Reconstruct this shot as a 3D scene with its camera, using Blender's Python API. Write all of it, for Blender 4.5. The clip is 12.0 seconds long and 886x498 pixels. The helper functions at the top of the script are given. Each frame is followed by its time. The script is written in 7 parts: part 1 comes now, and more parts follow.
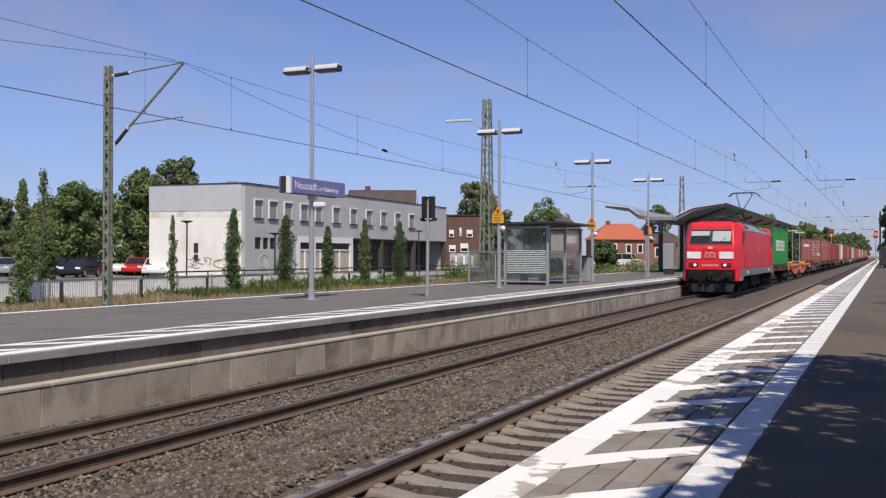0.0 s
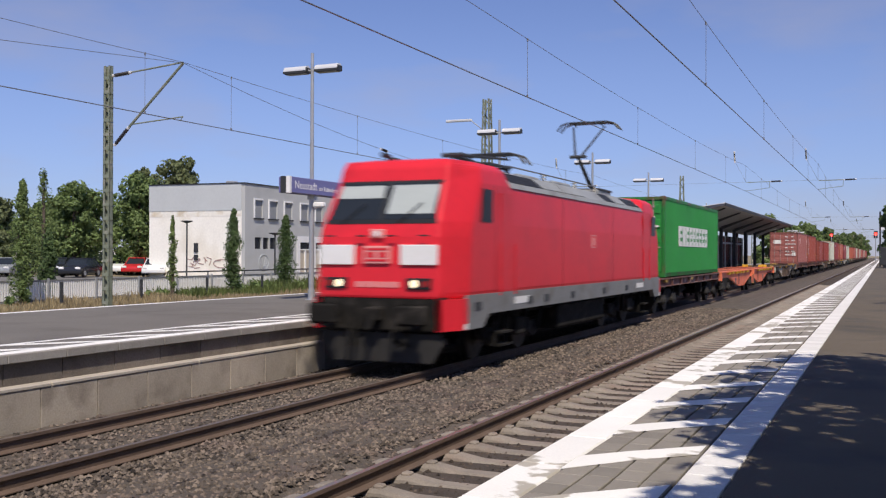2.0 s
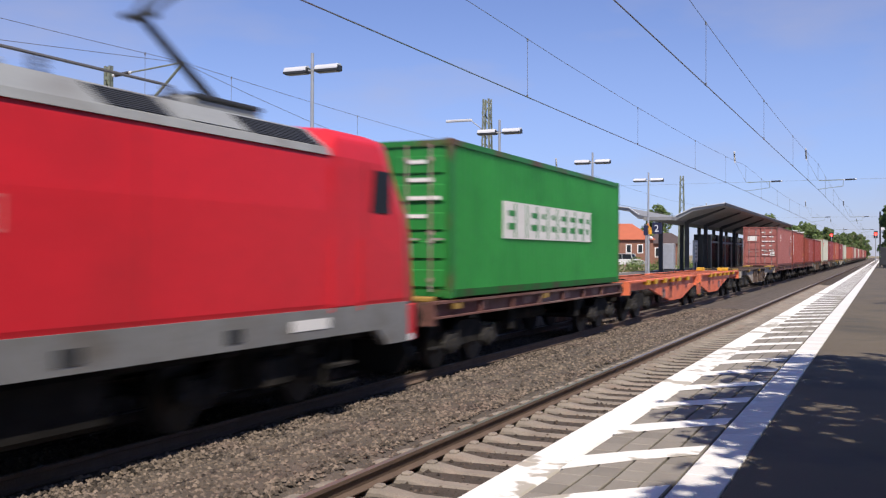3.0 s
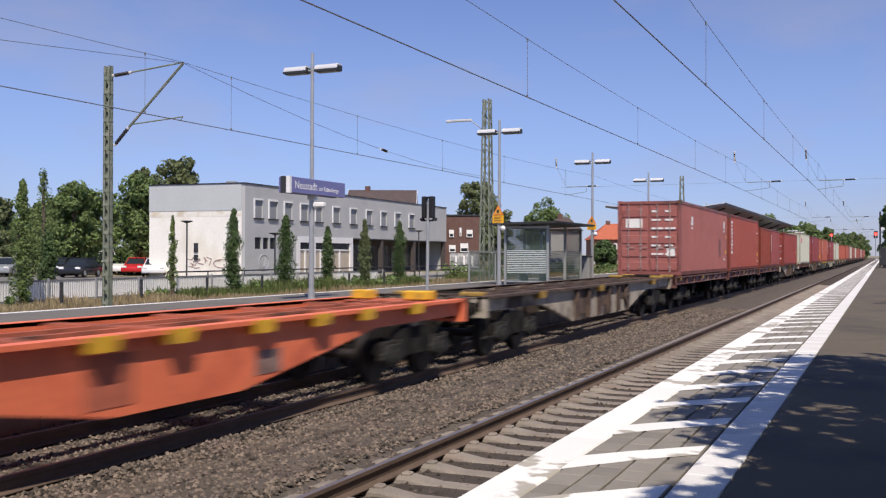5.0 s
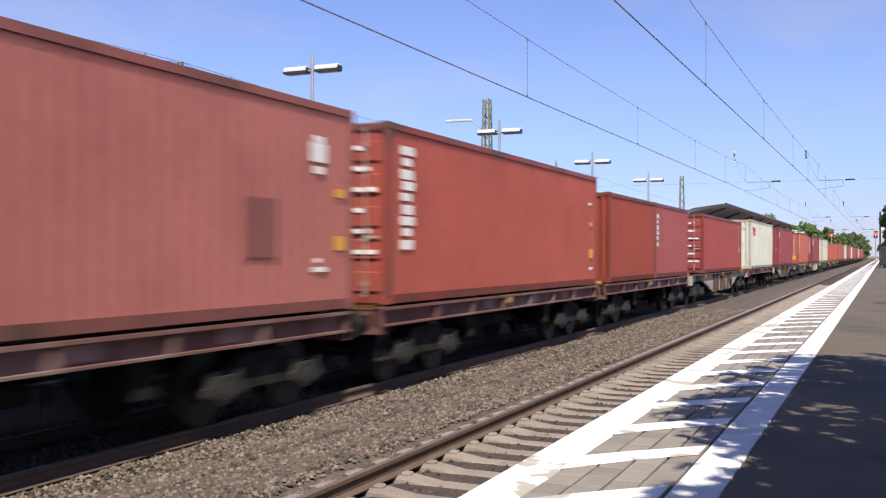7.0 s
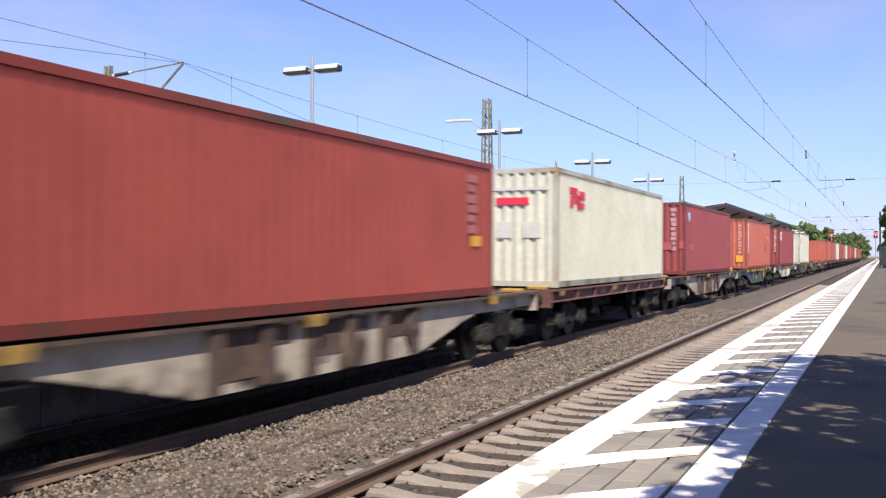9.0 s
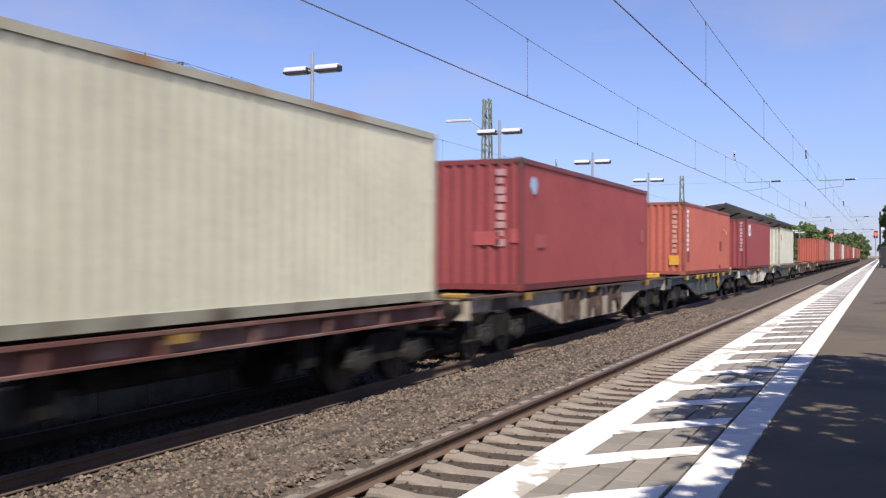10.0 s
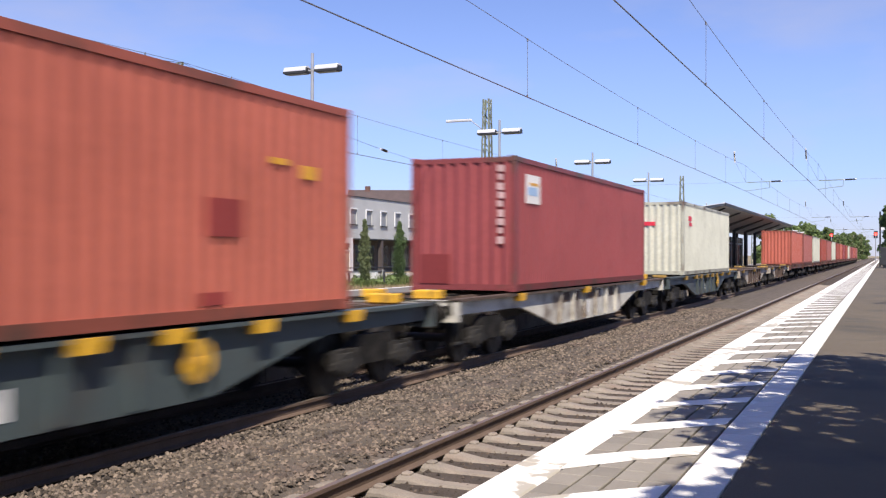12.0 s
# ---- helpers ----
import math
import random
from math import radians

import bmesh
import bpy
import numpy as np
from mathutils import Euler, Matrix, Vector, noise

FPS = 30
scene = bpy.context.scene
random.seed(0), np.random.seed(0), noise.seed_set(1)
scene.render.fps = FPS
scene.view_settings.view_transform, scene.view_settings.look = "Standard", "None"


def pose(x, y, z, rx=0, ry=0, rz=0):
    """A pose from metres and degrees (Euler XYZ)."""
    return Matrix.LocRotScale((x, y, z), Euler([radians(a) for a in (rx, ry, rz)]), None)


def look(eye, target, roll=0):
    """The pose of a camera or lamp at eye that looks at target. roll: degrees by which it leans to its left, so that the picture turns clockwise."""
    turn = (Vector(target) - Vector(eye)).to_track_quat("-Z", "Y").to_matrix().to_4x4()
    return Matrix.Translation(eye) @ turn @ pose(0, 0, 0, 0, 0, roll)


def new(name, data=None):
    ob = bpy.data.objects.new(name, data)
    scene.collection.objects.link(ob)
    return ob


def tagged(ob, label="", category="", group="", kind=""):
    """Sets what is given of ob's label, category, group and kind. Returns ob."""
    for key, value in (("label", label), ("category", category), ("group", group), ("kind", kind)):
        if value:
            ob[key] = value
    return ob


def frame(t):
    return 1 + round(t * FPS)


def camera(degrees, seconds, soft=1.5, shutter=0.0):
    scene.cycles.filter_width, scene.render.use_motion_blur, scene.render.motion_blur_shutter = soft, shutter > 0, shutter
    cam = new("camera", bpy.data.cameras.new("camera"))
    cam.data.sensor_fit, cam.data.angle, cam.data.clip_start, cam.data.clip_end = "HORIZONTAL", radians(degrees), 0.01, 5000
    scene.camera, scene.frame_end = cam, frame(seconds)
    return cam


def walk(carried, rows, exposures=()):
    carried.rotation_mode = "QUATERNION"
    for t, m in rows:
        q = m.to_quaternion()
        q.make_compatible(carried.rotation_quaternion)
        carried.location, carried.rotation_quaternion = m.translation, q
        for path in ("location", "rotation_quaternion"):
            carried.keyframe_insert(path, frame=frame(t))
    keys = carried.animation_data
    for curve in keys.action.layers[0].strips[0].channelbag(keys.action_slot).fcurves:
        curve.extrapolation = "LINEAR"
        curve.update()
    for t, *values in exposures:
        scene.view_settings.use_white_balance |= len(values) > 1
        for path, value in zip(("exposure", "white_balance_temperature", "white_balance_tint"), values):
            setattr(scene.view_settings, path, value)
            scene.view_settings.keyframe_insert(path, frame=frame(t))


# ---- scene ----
# x: across the tracks (right), y: along the tracks (away), z: up; rail heads at z = 0
cam = camera(48.743, 12.0, soft=1.25, shutter=0.5)
EYE = (0.0, 0.0, 2.103)
CAM = pose(*EYE, 0, 0, 24.2435) @ pose(0, 0, 0, 90.279, 0, 0) @ pose(0, 0, 0, 0, 0, 0.222)
walk(cam, [(0.0, CAM), (12.0, CAM)], exposures=[(t, e, 6650, 13) for t, e in ((0.0, -0.08), (2.2, -0.06), (2.6, 0.03), (3.2, 0.22), (4.8, 0.02), (5.8, 0.06), (6.6, 0.34), (7.2, 0.55), (8.8, 0.66), (9.6, 0.68), (10.0, 0.36), (10.4, 0.3), (11.0, 0.58), (12.0, 0.52))])

# ---- light ----
SUN_EL = radians(55)
SUN_DIR = Vector((0.565 * math.cos(SUN_EL), -0.825 * math.cos(SUN_EL), math.sin(SUN_EL))).normalized()
world = bpy.data.worlds.new("sky")
scene.world = world
world.use_nodes = True
wn = world.node_tree.nodes
sky = wn.new("ShaderNodeTexSky")
sky.sky_type = "NISHITA"
sky.sun_disc = False
sky.sun_elevation = SUN_EL
sky.sun_rotation = math.atan2(SUN_DIR.x, SUN_DIR.y)
sky.air_density, sky.dust_density, sky.ozone_density = 1.0, 0.15, 4.5
back = wn["Background"]
back.inputs["Strength"].default_value = 0.1
wl = world.node_tree.links
cool = wn.new("ShaderNodeVectorMath")
cool.operation = "MULTIPLY"
cool.inputs[1].default_value = (0.99, 0.935, 1.19)
wl.new(sky.outputs[0], cool.inputs[0])
# clear dry air: the low sky stays blue
low_co, low_sep, low_ra, low_mix = (wn.new(k) for k in ("ShaderNodeTexCoord", "ShaderNodeSeparateXYZ", "ShaderNodeMapRange", "ShaderNodeMix"))
low_ra.interpolation_type = "SMOOTHSTEP"
low_ra.inputs["From Min"].default_value, low_ra.inputs["From Max"].default_value = -0.02, 0.2
low_mix.data_type, low_mix.blend_type = "RGBA", "MULTIPLY"
low_mix.inputs["B"].default_value = (0.62, 0.74, 0.93, 1.0)
low_ra.inputs["To Min"].default_value, low_ra.inputs["To Max"].default_value = 1.0, 0.0
wl.new(low_co.outputs["Generated"], low_sep.inputs[0])
wl.new(low_sep.outputs["Z"], low_ra.inputs["Value"])
wl.new(low_ra.outputs[0], low_mix.inputs["Factor"])
wl.new(cool.outputs[0], low_mix.inputs["A"])
# faint high wisps of cloud
wco, wmap, wno, wra, wmix = (wn.new(k) for k in ("ShaderNodeTexCoord", "ShaderNodeMapping", "ShaderNodeTexNoise", "ShaderNodeMapRange", "ShaderNodeMix"))
wmap.inputs["Scale"].default_value = (3.0, 3.0, 9.0)
wno.inputs["Scale"].default_value, wno.inputs["Detail"].default_value = 1.6, 6.0
wra.inputs["From Min"].default_value, wra.inputs["From Max"].default_value = 0.5, 0.8
wra.inputs["To Max"].default_value = 0.4
wmix.data_type = "RGBA"
wmix.inputs["B"].default_value = (4.4, 4.3, 5.0, 1.0)
wl.new(wco.outputs["Generated"], wmap.inputs["Vector"])
wl.new(wmap.outputs[0], wno.inputs["Vector"])
wl.new(wno.outputs[0], wra.inputs["Value"])
wl.new(wra.outputs[0], wmix.inputs["Factor"])
wl.new(low_mix.outputs["Result"], wmix.inputs["A"])
wl.new(wmix.outputs["Result"], back.inputs["Color"])
sun_data = bpy.data.lights.new("sun", "SUN")
sun_data.energy, sun_data.angle, sun_data.color = 4.9, radians(0.55), (1.0, 0.925, 0.79)
sun = new("sun", sun_data)
sun.matrix_world = look(SUN_DIR * 100, (0, 0, 0))


# ---- materials ----
def mat(name, base, rough=0.7, metal=0.0, var=0.18, scale=1.5, fine=25.0, bump=0.15, tint=None, spots=0.0, per_object=0.0, island=0.0, patch=(0.5, 0.68), gloss=0.5):
    """A procedural surface: a base colour with broad and fine variation, an optional second colour in patches, and fine relief."""
    m = bpy.data.materials.new(name)
    m.use_nodes = True
    nt = m.node_tree
    N, L = nt.nodes, nt.links
    b = N["Principled BSDF"]
    b.inputs["Roughness"].default_value, b.inputs["Metallic"].default_value = rough, metal
    b.inputs["Specular IOR Level"].default_value = gloss
    co = N.new("ShaderNodeTexCoord")
    where = co.outputs["Object"]
    if per_object:
        own, far_off, shifted = N.new("ShaderNodeObjectInfo"), N.new("ShaderNodeMath"), N.new("ShaderNodeVectorMath")
        far_off.operation, far_off.inputs[1].default_value = "MULTIPLY", 43.0
        L.new(own.outputs["Random"], far_off.inputs[0])
        L.new(where, shifted.inputs[0])
        L.new(far_off.outputs[0], shifted.inputs[1])
        where = shifted.outputs[0]
    def noise_at(s, detail):
        n = N.new("ShaderNodeTexNoise")
        n.inputs["Scale"].default_value, n.inputs["Detail"].default_value = s, detail
        L.new(where, n.inputs["Vector"])
        return n
    broad, small = noise_at(scale, 5.0), noise_at(fine, 6.0)
    add = N.new("ShaderNodeMath")
    add.operation = "ADD"
    L.new(broad.outputs[0], add.inputs[0])
    L.new(small.outputs[0], add.inputs[1])
    ramp = N.new("ShaderNodeMapRange")
    ramp.inputs["From Min"].default_value, ramp.inputs["From Max"].default_value = 0.65, 1.35
    ramp.inputs["To Min"].default_value, ramp.inputs["To Max"].default_value = 1.0 - var, 1.0 + var
    L.new(add.outputs[0], ramp.inputs["Value"])
    last = ramp.outputs[0]
    for amount, node, socket in ((per_object, "ShaderNodeObjectInfo", "Random"), (island, "ShaderNodeNewGeometry", "Random Per Island")):
        if amount:
            info = N.new(node)
            r2 = N.new("ShaderNodeMapRange")
            r2.inputs["To Min"].default_value, r2.inputs["To Max"].default_value = 1.0 - amount, 1.0 + amount
            L.new(info.outputs[socket], r2.inputs["Value"])
            mul = N.new("ShaderNodeMath")
            mul.operation = "MULTIPLY"
            L.new(last, mul.inputs[0])
            L.new(r2.outputs[0], mul.inputs[1])
            last = mul.outputs[0]
    mixv = N.new("ShaderNodeVectorMath")
    mixv.operation = "SCALE"
    L.new(last, mixv.inputs["Scale"])
    if tint:
        sp = noise_at(spots or 3.0, 8.0)
        sr = N.new("ShaderNodeMapRange")
        sr.inputs["From Min"].default_value, sr.inputs["From Max"].default_value = patch
        L.new(sp.outputs[0], sr.inputs["Value"])
        mx = N.new("ShaderNodeMix")
        mx.data_type = "RGBA"
        mx.inputs["A"].default_value, mx.inputs["B"].default_value = (*base, 1), (*tint, 1)
        L.new(sr.outputs[0], mx.inputs["Factor"])
        L.new(mx.outputs["Result"], mixv.inputs[0])
    else:
        mixv.inputs[0].default_value = base
    L.new(mixv.outputs[0], b.inputs["Base Color"])
    if bump:
        bp = N.new("ShaderNodeBump")
        bp.inputs["Strength"].default_value, bp.inputs["Distance"].default_value = bump, 0.02
        L.new(small.outputs[0], bp.inputs["Height"])
        L.new(bp.outputs[0], b.inputs["Normal"])
    return m


def glow(name, color, strength):
    m = mat(name, color, 0.3, bump=0, var=0.02)
    b = m.node_tree.nodes["Principled BSDF"]
    b.inputs["Emission Color"].default_value, b.inputs["Emission Strength"].default_value = (*color, 1), strength
    return m


def glass(name, color, alpha, rough=0.05):
    m = mat(name, color, rough, bump=0, var=0.05)
    b = m.node_tree.nodes["Principled BSDF"]
    b.inputs["Alpha"].default_value = alpha
    return m


def leaf(name, base, var=0.35):
    m = mat(name, base, 0.6, var=var, scale=1.2, fine=9.0, bump=0, island=0.35)
    N, L = m.node_tree.nodes, m.node_tree.links
    b = N["Principled BSDF"]
    b.inputs["Specular IOR Level"].default_value = 0.25
    tr, mx = N.new("ShaderNodeBsdfTranslucent"), N.new("ShaderNodeMixShader")
    src = b.inputs["Base Color"].links[0].from_socket
    L.new(src, tr.inputs["Color"])
    mx.inputs["Fac"].default_value = 0.4
    L.new(b.outputs[0], mx.inputs[1])
    L.new(tr.outputs[0], mx.inputs[2])
    L.new(mx.outputs[0], N["Material Output"].inputs["Surface"])
    return m


M_ballast = mat("ballast_stone", (0.122, 0.097, 0.077), 0.9, var=0.3, scale=2.0, fine=40, bump=0.6, tint=(0.12, 0.09, 0.075), spots=1.1, island=0.8)
M_ballast_d = mat("rust_dusted_ballast", (0.07, 0.053, 0.042), 0.95, var=0.3, scale=2.0, fine=40, bump=0.6, tint=(0.05, 0.038, 0.03), spots=1.5, island=0.6)
M_bed = mat("ballast_bed", (0.095, 0.078, 0.064), 0.95, var=0.5, scale=3, fine=60, bump=1.0, tint=(0.1, 0.078, 0.066), spots=1.1)
M_rail = mat("rail_rust", (0.12, 0.082, 0.062), 0.75, 0.1, var=0.25, scale=3, fine=50, bump=0.3)
M_railtop = mat("rail_running_band", (0.32, 0.29, 0.27), 0.38, 0.7, var=0.1, bump=0.05)
M_sleeper = mat("sleeper_concrete", (0.235, 0.205, 0.175), 0.9, var=0.25, scale=3, fine=60, bump=0.4, tint=(0.22, 0.17, 0.14), spots=2.5, per_object=0.12)
M_concrete = mat("platform_wall_concrete", (0.36, 0.315, 0.26), 0.9, var=0.2, scale=1.3, fine=40, bump=0.3, tint=(0.2, 0.17, 0.14), spots=1.5, per_object=0.16)
# stained, with the shadow of the coping also put into the dark colour
M_concrete_d = mat("platform_wall_stained_shaded_concrete", (0.15, 0.128, 0.108), 0.9, var=0.25, scale=1.3, fine=40, bump=0.3, tint=(0.095, 0.08, 0.067), spots=1.2, per_object=0.2)
M_ledge = mat("ledge_concrete", (0.4, 0.36, 0.31), 0.9, var=0.15, bump=0.3)
M_coping = mat("coping_concrete", (0.27, 0.255, 0.235), 0.85, var=0.22, scale=2, fine=60, bump=0.3, per_object=0.1)
M_asphalt_l = mat("platform_asphalt", (0.142, 0.131, 0.117), 0.9, var=0.15, scale=0.6, fine=90, bump=0.3, tint=(0.118, 0.108, 0.096), spots=0.8)
M_asphalt_r = mat("worn_platform_asphalt", (0.112, 0.092, 0.068), 0.9, var=0.2, scale=0.7, fine=110, bump=0.5, tint=(0.07, 0.063, 0.054), spots=0.9)
M_white = mat("road_paint_white", (0.78, 0.77, 0.75), 0.75, var=0.07, scale=2, fine=60, bump=0.2, tint=(0.66, 0.65, 0.63), spots=5, per_object=0.05)
M_paver = mat("platform_paver", (0.225, 0.205, 0.18), 0.85, var=0.14, scale=3, fine=90, bump=0.4, per_object=0.14)
M_joint = mat("paver_joint", (0.05, 0.045, 0.04), 0.95, var=0.3, bump=0.3)
M_steel = mat("galvanised_steel", (0.46, 0.47, 0.48), 0.45, 0.55, var=0.12, scale=4, fine=50, bump=0.05)
M_mast = mat("mast_paint_green_grey", (0.19, 0.22, 0.17), 0.7, var=0.2, scale=4, fine=30, bump=0.15, tint=(0.25, 0.255, 0.22), spots=4)
M_dark = mat("dark_painted_steel", (0.03, 0.032, 0.035), 0.55, var=0.25, bump=0.1)
M_black = mat("black_plastic", (0.012, 0.012, 0.013), 0.5, var=0.2, bump=0.05)
M_wire = mat("copper_wire_tarnished", (0.17, 0.167, 0.17), 0.6, 0.4, var=0.1, bump=0)
M_ceramic = mat("insulator_ceramic", (0.03, 0.027, 0.028), 0.25, var=0.1, bump=0)
M_cap = mat("insulator_cap_white", (0.7, 0.7, 0.7), 0.4, var=0.05, bump=0)
M_red = mat("locomotive_red_paint", (0.68, 0.022, 0.036), 0.42, var=0.07, scale=0.7, fine=6, bump=0.03, tint=(0.6, 0.022, 0.034), spots=0.8, gloss=0.35)
M_frame = mat("frame_grey_paint", (0.2, 0.205, 0.21), 0.6, var=0.18, scale=1.5, bump=0.05, tint=(0.15, 0.14, 0.13), spots=2)
M_roof = mat("roof_grey_paint", (0.27, 0.285, 0.29), 0.5, var=0.15, scale=1, bump=0.05, tint=(0.2, 0.2, 0.195), spots=1.5)
# dark grime, taken nearly to black for the deep shade below the vehicles
M_under = mat("running_gear_grime_and_shade", (0.013, 0.012, 0.011), 0.9, gloss=0.2, var=0.35, scale=3, bump=0.3, tint=(0.034, 0.03, 0.027), spots=3)
M_wheel = mat("wheel_steel", (0.03, 0.027, 0.025), 0.55, 0.3, var=0.3, scale=4, bump=0.1)
M_plain_white = mat("white_lacquer", (0.8, 0.8, 0.8), 0.4, var=0.04, bump=0)
M_window_dark = mat("tinted_glazing", (0.02, 0.025, 0.03), 0.18, var=0.1, bump=0)
M_blind = mat("window_blind", (0.36, 0.4, 0.4), 0.6, var=0.06, scale=2, bump=0.02)
M_lamp_glow = glow("headlamp_lens", (1.0, 0.86, 0.6), 1.0)
M_side_glass = mat("dark_side_glazing", (0.01, 0.012, 0.014), 0.3, var=0.1, bump=0, gloss=0.15)
M_tree_bark = mat("bark", (0.09, 0.07, 0.055), 0.95, var=0.3, scale=6, bump=0.6)
M_leaf = leaf("leaves_green", (0.165, 0.23, 0.085))
M_leaf_d = leaf("leaves_dark_green", (0.1, 0.155, 0.06))
M_leaf_l = leaf("leaves_light_green", (0.18, 0.24, 0.085))
M_leaf_o = leaf("leaves_olive", (0.16, 0.19, 0.09))
M_grass = leaf("grass_green", (0.13, 0.165, 0.055))
M_hay = leaf("grass_dry", (0.36, 0.29, 0.17), 0.25)
M_soil = mat("dry_grass_soil", (0.25, 0.2, 0.125), 0.95, var=0.3, scale=0.3, fine=8, bump=0.5, tint=(0.1, 0.11, 0.045), spots=0.15)
M_lot = mat("car_park_paving", (0.15, 0.146, 0.14), 0.9, var=0.12, scale=0.4, fine=10, bump=0.2)


# ---- mesh helpers ----
def quad(bm, *pts):
    return bm.faces.new([bm.verts.new(p) for p in pts])


def box(bm, x0, x1, y0, y1, z0, z1, m=None):
    v = [Vector((x, y, z)) for x in (x0, x1) for y in (y0, y1) for z in (z0, z1)]
    if m is not None:
        v = [m @ a for a in v]
    v = [bm.verts.new(a) for a in v]
    for f in ((0, 1, 3, 2), (4, 6, 7, 5), (0, 4, 5, 1), (2, 3, 7, 6), (0, 2, 6, 4), (1, 5, 7, 3)):
        bm.faces.new([v[i] for i in f])


def soft_box(bm, x0, x1, y0, y1, z0, z1, c=0.02):
    """A box with its twelve edges chamfered."""
    b2 = bmesh.new()
    box(b2, x0, x1, y0, y1, z0, z1)
    bmesh.ops.bevel(b2, geom=b2.edges[:] + b2.verts[:], offset=c, segments=1, profile=0.5, affect="EDGES")
    add_mesh(bm, b2)


def add_mesh(bm, b2, m=None):
    vm = {}
    for v in b2.verts:
        vm[v] = bm.verts.new(m @ v.co if m is not None else v.co)
    for f in b2.faces:
        try:
            bm.faces.new([vm[v] for v in f.verts])
        except ValueError:
            pass
    b2.free()


def tube(bm, p0, p1, r0, r1=None, n=8, caps=True):
    p0, p1 = Vector(p0), Vector(p1)
    r1 = r0 if r1 is None else r1
    d = (p1 - p0).normalized()
    a = d.orthogonal().normalized()
    b = d.cross(a)
    rings = []
    for p, r in ((p0, r0), (p1, r1)):
        rings.append([bm.verts.new(p + (a * math.cos(k * math.tau / n) + b * math.sin(k * math.tau / n)) * r) for k in range(n)])
    for k in range(n):
        bm.faces.new((rings[0][k], rings[0][(k + 1) % n], rings[1][(k + 1) % n], rings[1][k]))
    if caps:
        bm.faces.new(rings[0][::-1])
        bm.faces.new(rings[1])


def _tube_bm(p, q, r, n=8):
    bm = bmesh.new()
    tube(bm, p, q, r, n=n)
    return bm


def prism(bm, pts, a0, a1, axis="x"):
    """Extrudes a closed outline along an axis. Outline points: (y, z) for x, (x, z) for y, (x, y) for z."""
    def at(p, a):
        return {"x": (a, p[0], p[1]), "y": (p[0], a, p[1]), "z": (p[0], p[1], a)}[axis]
    r0 = [bm.verts.new(at(p, a0)) for p in pts]
    r1 = [bm.verts.new(at(p, a1)) for p in pts]
    n = len(pts)
    for k in range(n):
        bm.faces.new((r0[k], r0[(k + 1) % n], r1[(k + 1) % n], r1[k]))
    bm.faces.new(r0[::-1])
    bm.faces.new(r1)


def mesh_of(bm, material, smooth=False, name="mesh"):
    bmesh.ops.recalc_face_normals(bm, faces=bm.faces[:])
    me = bpy.data.meshes.new(name)
    bm.to_mesh(me)
    bm.free()
    for m in (material if isinstance(material, (list, tuple)) else (material,)):
        me.materials.append(m)
    if smooth:
        for p in me.polygons:
            p.use_smooth = True
    return me


def part(name, bm, material, parent=None, label="", smooth=False):
    ob = new(name, mesh_of(bm, material, smooth, name))
    if parent is not None:
        ob.parent = parent
    return tagged(ob, label)


def boxpart(name, material, parent, *dims, label="", c=0.0):
    bm = bmesh.new()
    if c:
        soft_box(bm, *dims, c)
    else:
        box(bm, *dims)
    return part(name, bm, material, parent, label)


def thing(name, label, category, group="", kind="", m=None):
    ob = tagged(new(name), label, category, group, kind)
    if m is not None:
        ob.matrix_basis = m
    return ob


def setting(name, bm, material, label, category, smooth=False):
    return tagged(part(name, bm, material, None, label, smooth), "", category, "", "structure")


# ---- ground, tracks, platforms ----
X_FAR, X_NEAR, X_THIRD = -8.284, -3.83, -18.5
Y0, Y1 = -12.0, 420.0
Z_PL, Z_PR = 0.82, 0.76
rng = np.random.default_rng(7)


def raw(name, verts, faces, material):
    me = bpy.data.meshes.new(name)
    me.from_pydata([tuple(v) for v in verts], [], faces)
    me.materials.append(material)
    return me


def build_ground():
    bm = bmesh.new()
    quad(bm, (-2500, -1500, -0.62), (2500, -1500, -0.62), (2500, 3500, -0.62), (-2500, 3500, -0.62))
    setting("ground", bm, M_soil, "dry grass and bare soil ground reaching the horizon", "ground")
    bm = bmesh.new()
    prism(bm, [(-9.8, -0.6), (-9.8, -0.14), (-9.3, -0.17), (-8.9, -0.19), (-7.2, -0.19), (-6.7, -0.15), (-5.6, -0.15), (-5.3, -0.17), (-5.12, -0.205), (-4.75, -0.21), (-4.5, -0.232), (-2.6, -0.232), (-2.2, -0.25), (-2.2, -0.6)], Y0, 900, "y")
    bed = setting("track_bed", bm, M_bed, "grey-brown crushed stone track bed", "track bed")
    bm = bmesh.new()
    prism(bm, [(-22.6, -0.61), (-21.5, -0.2), (-16.86, -0.2), (-16.86, -0.61)], Y0, 500, "y")
    setting("embankment", bm, M_soil, "overgrown bed of the track behind the island platform", "track bed")
    bm = bmesh.new()
    prism(bm, [(-200, -0.61), (-200, 0.22), (-27.0, 0.2), (-23.2, 0.12), (-22.4, -0.61)], -40, 500, "y")
    setting("verge", bm, M_soil, "raised verge of dry grass behind the station", "ground")
    bm = bmesh.new()
    box(bm, -90, -30.4, -30, 59, 0.1, 0.235)
    setting("car_park", bm, M_lot, "grey paved car park behind the fence", "paving")
    return bed


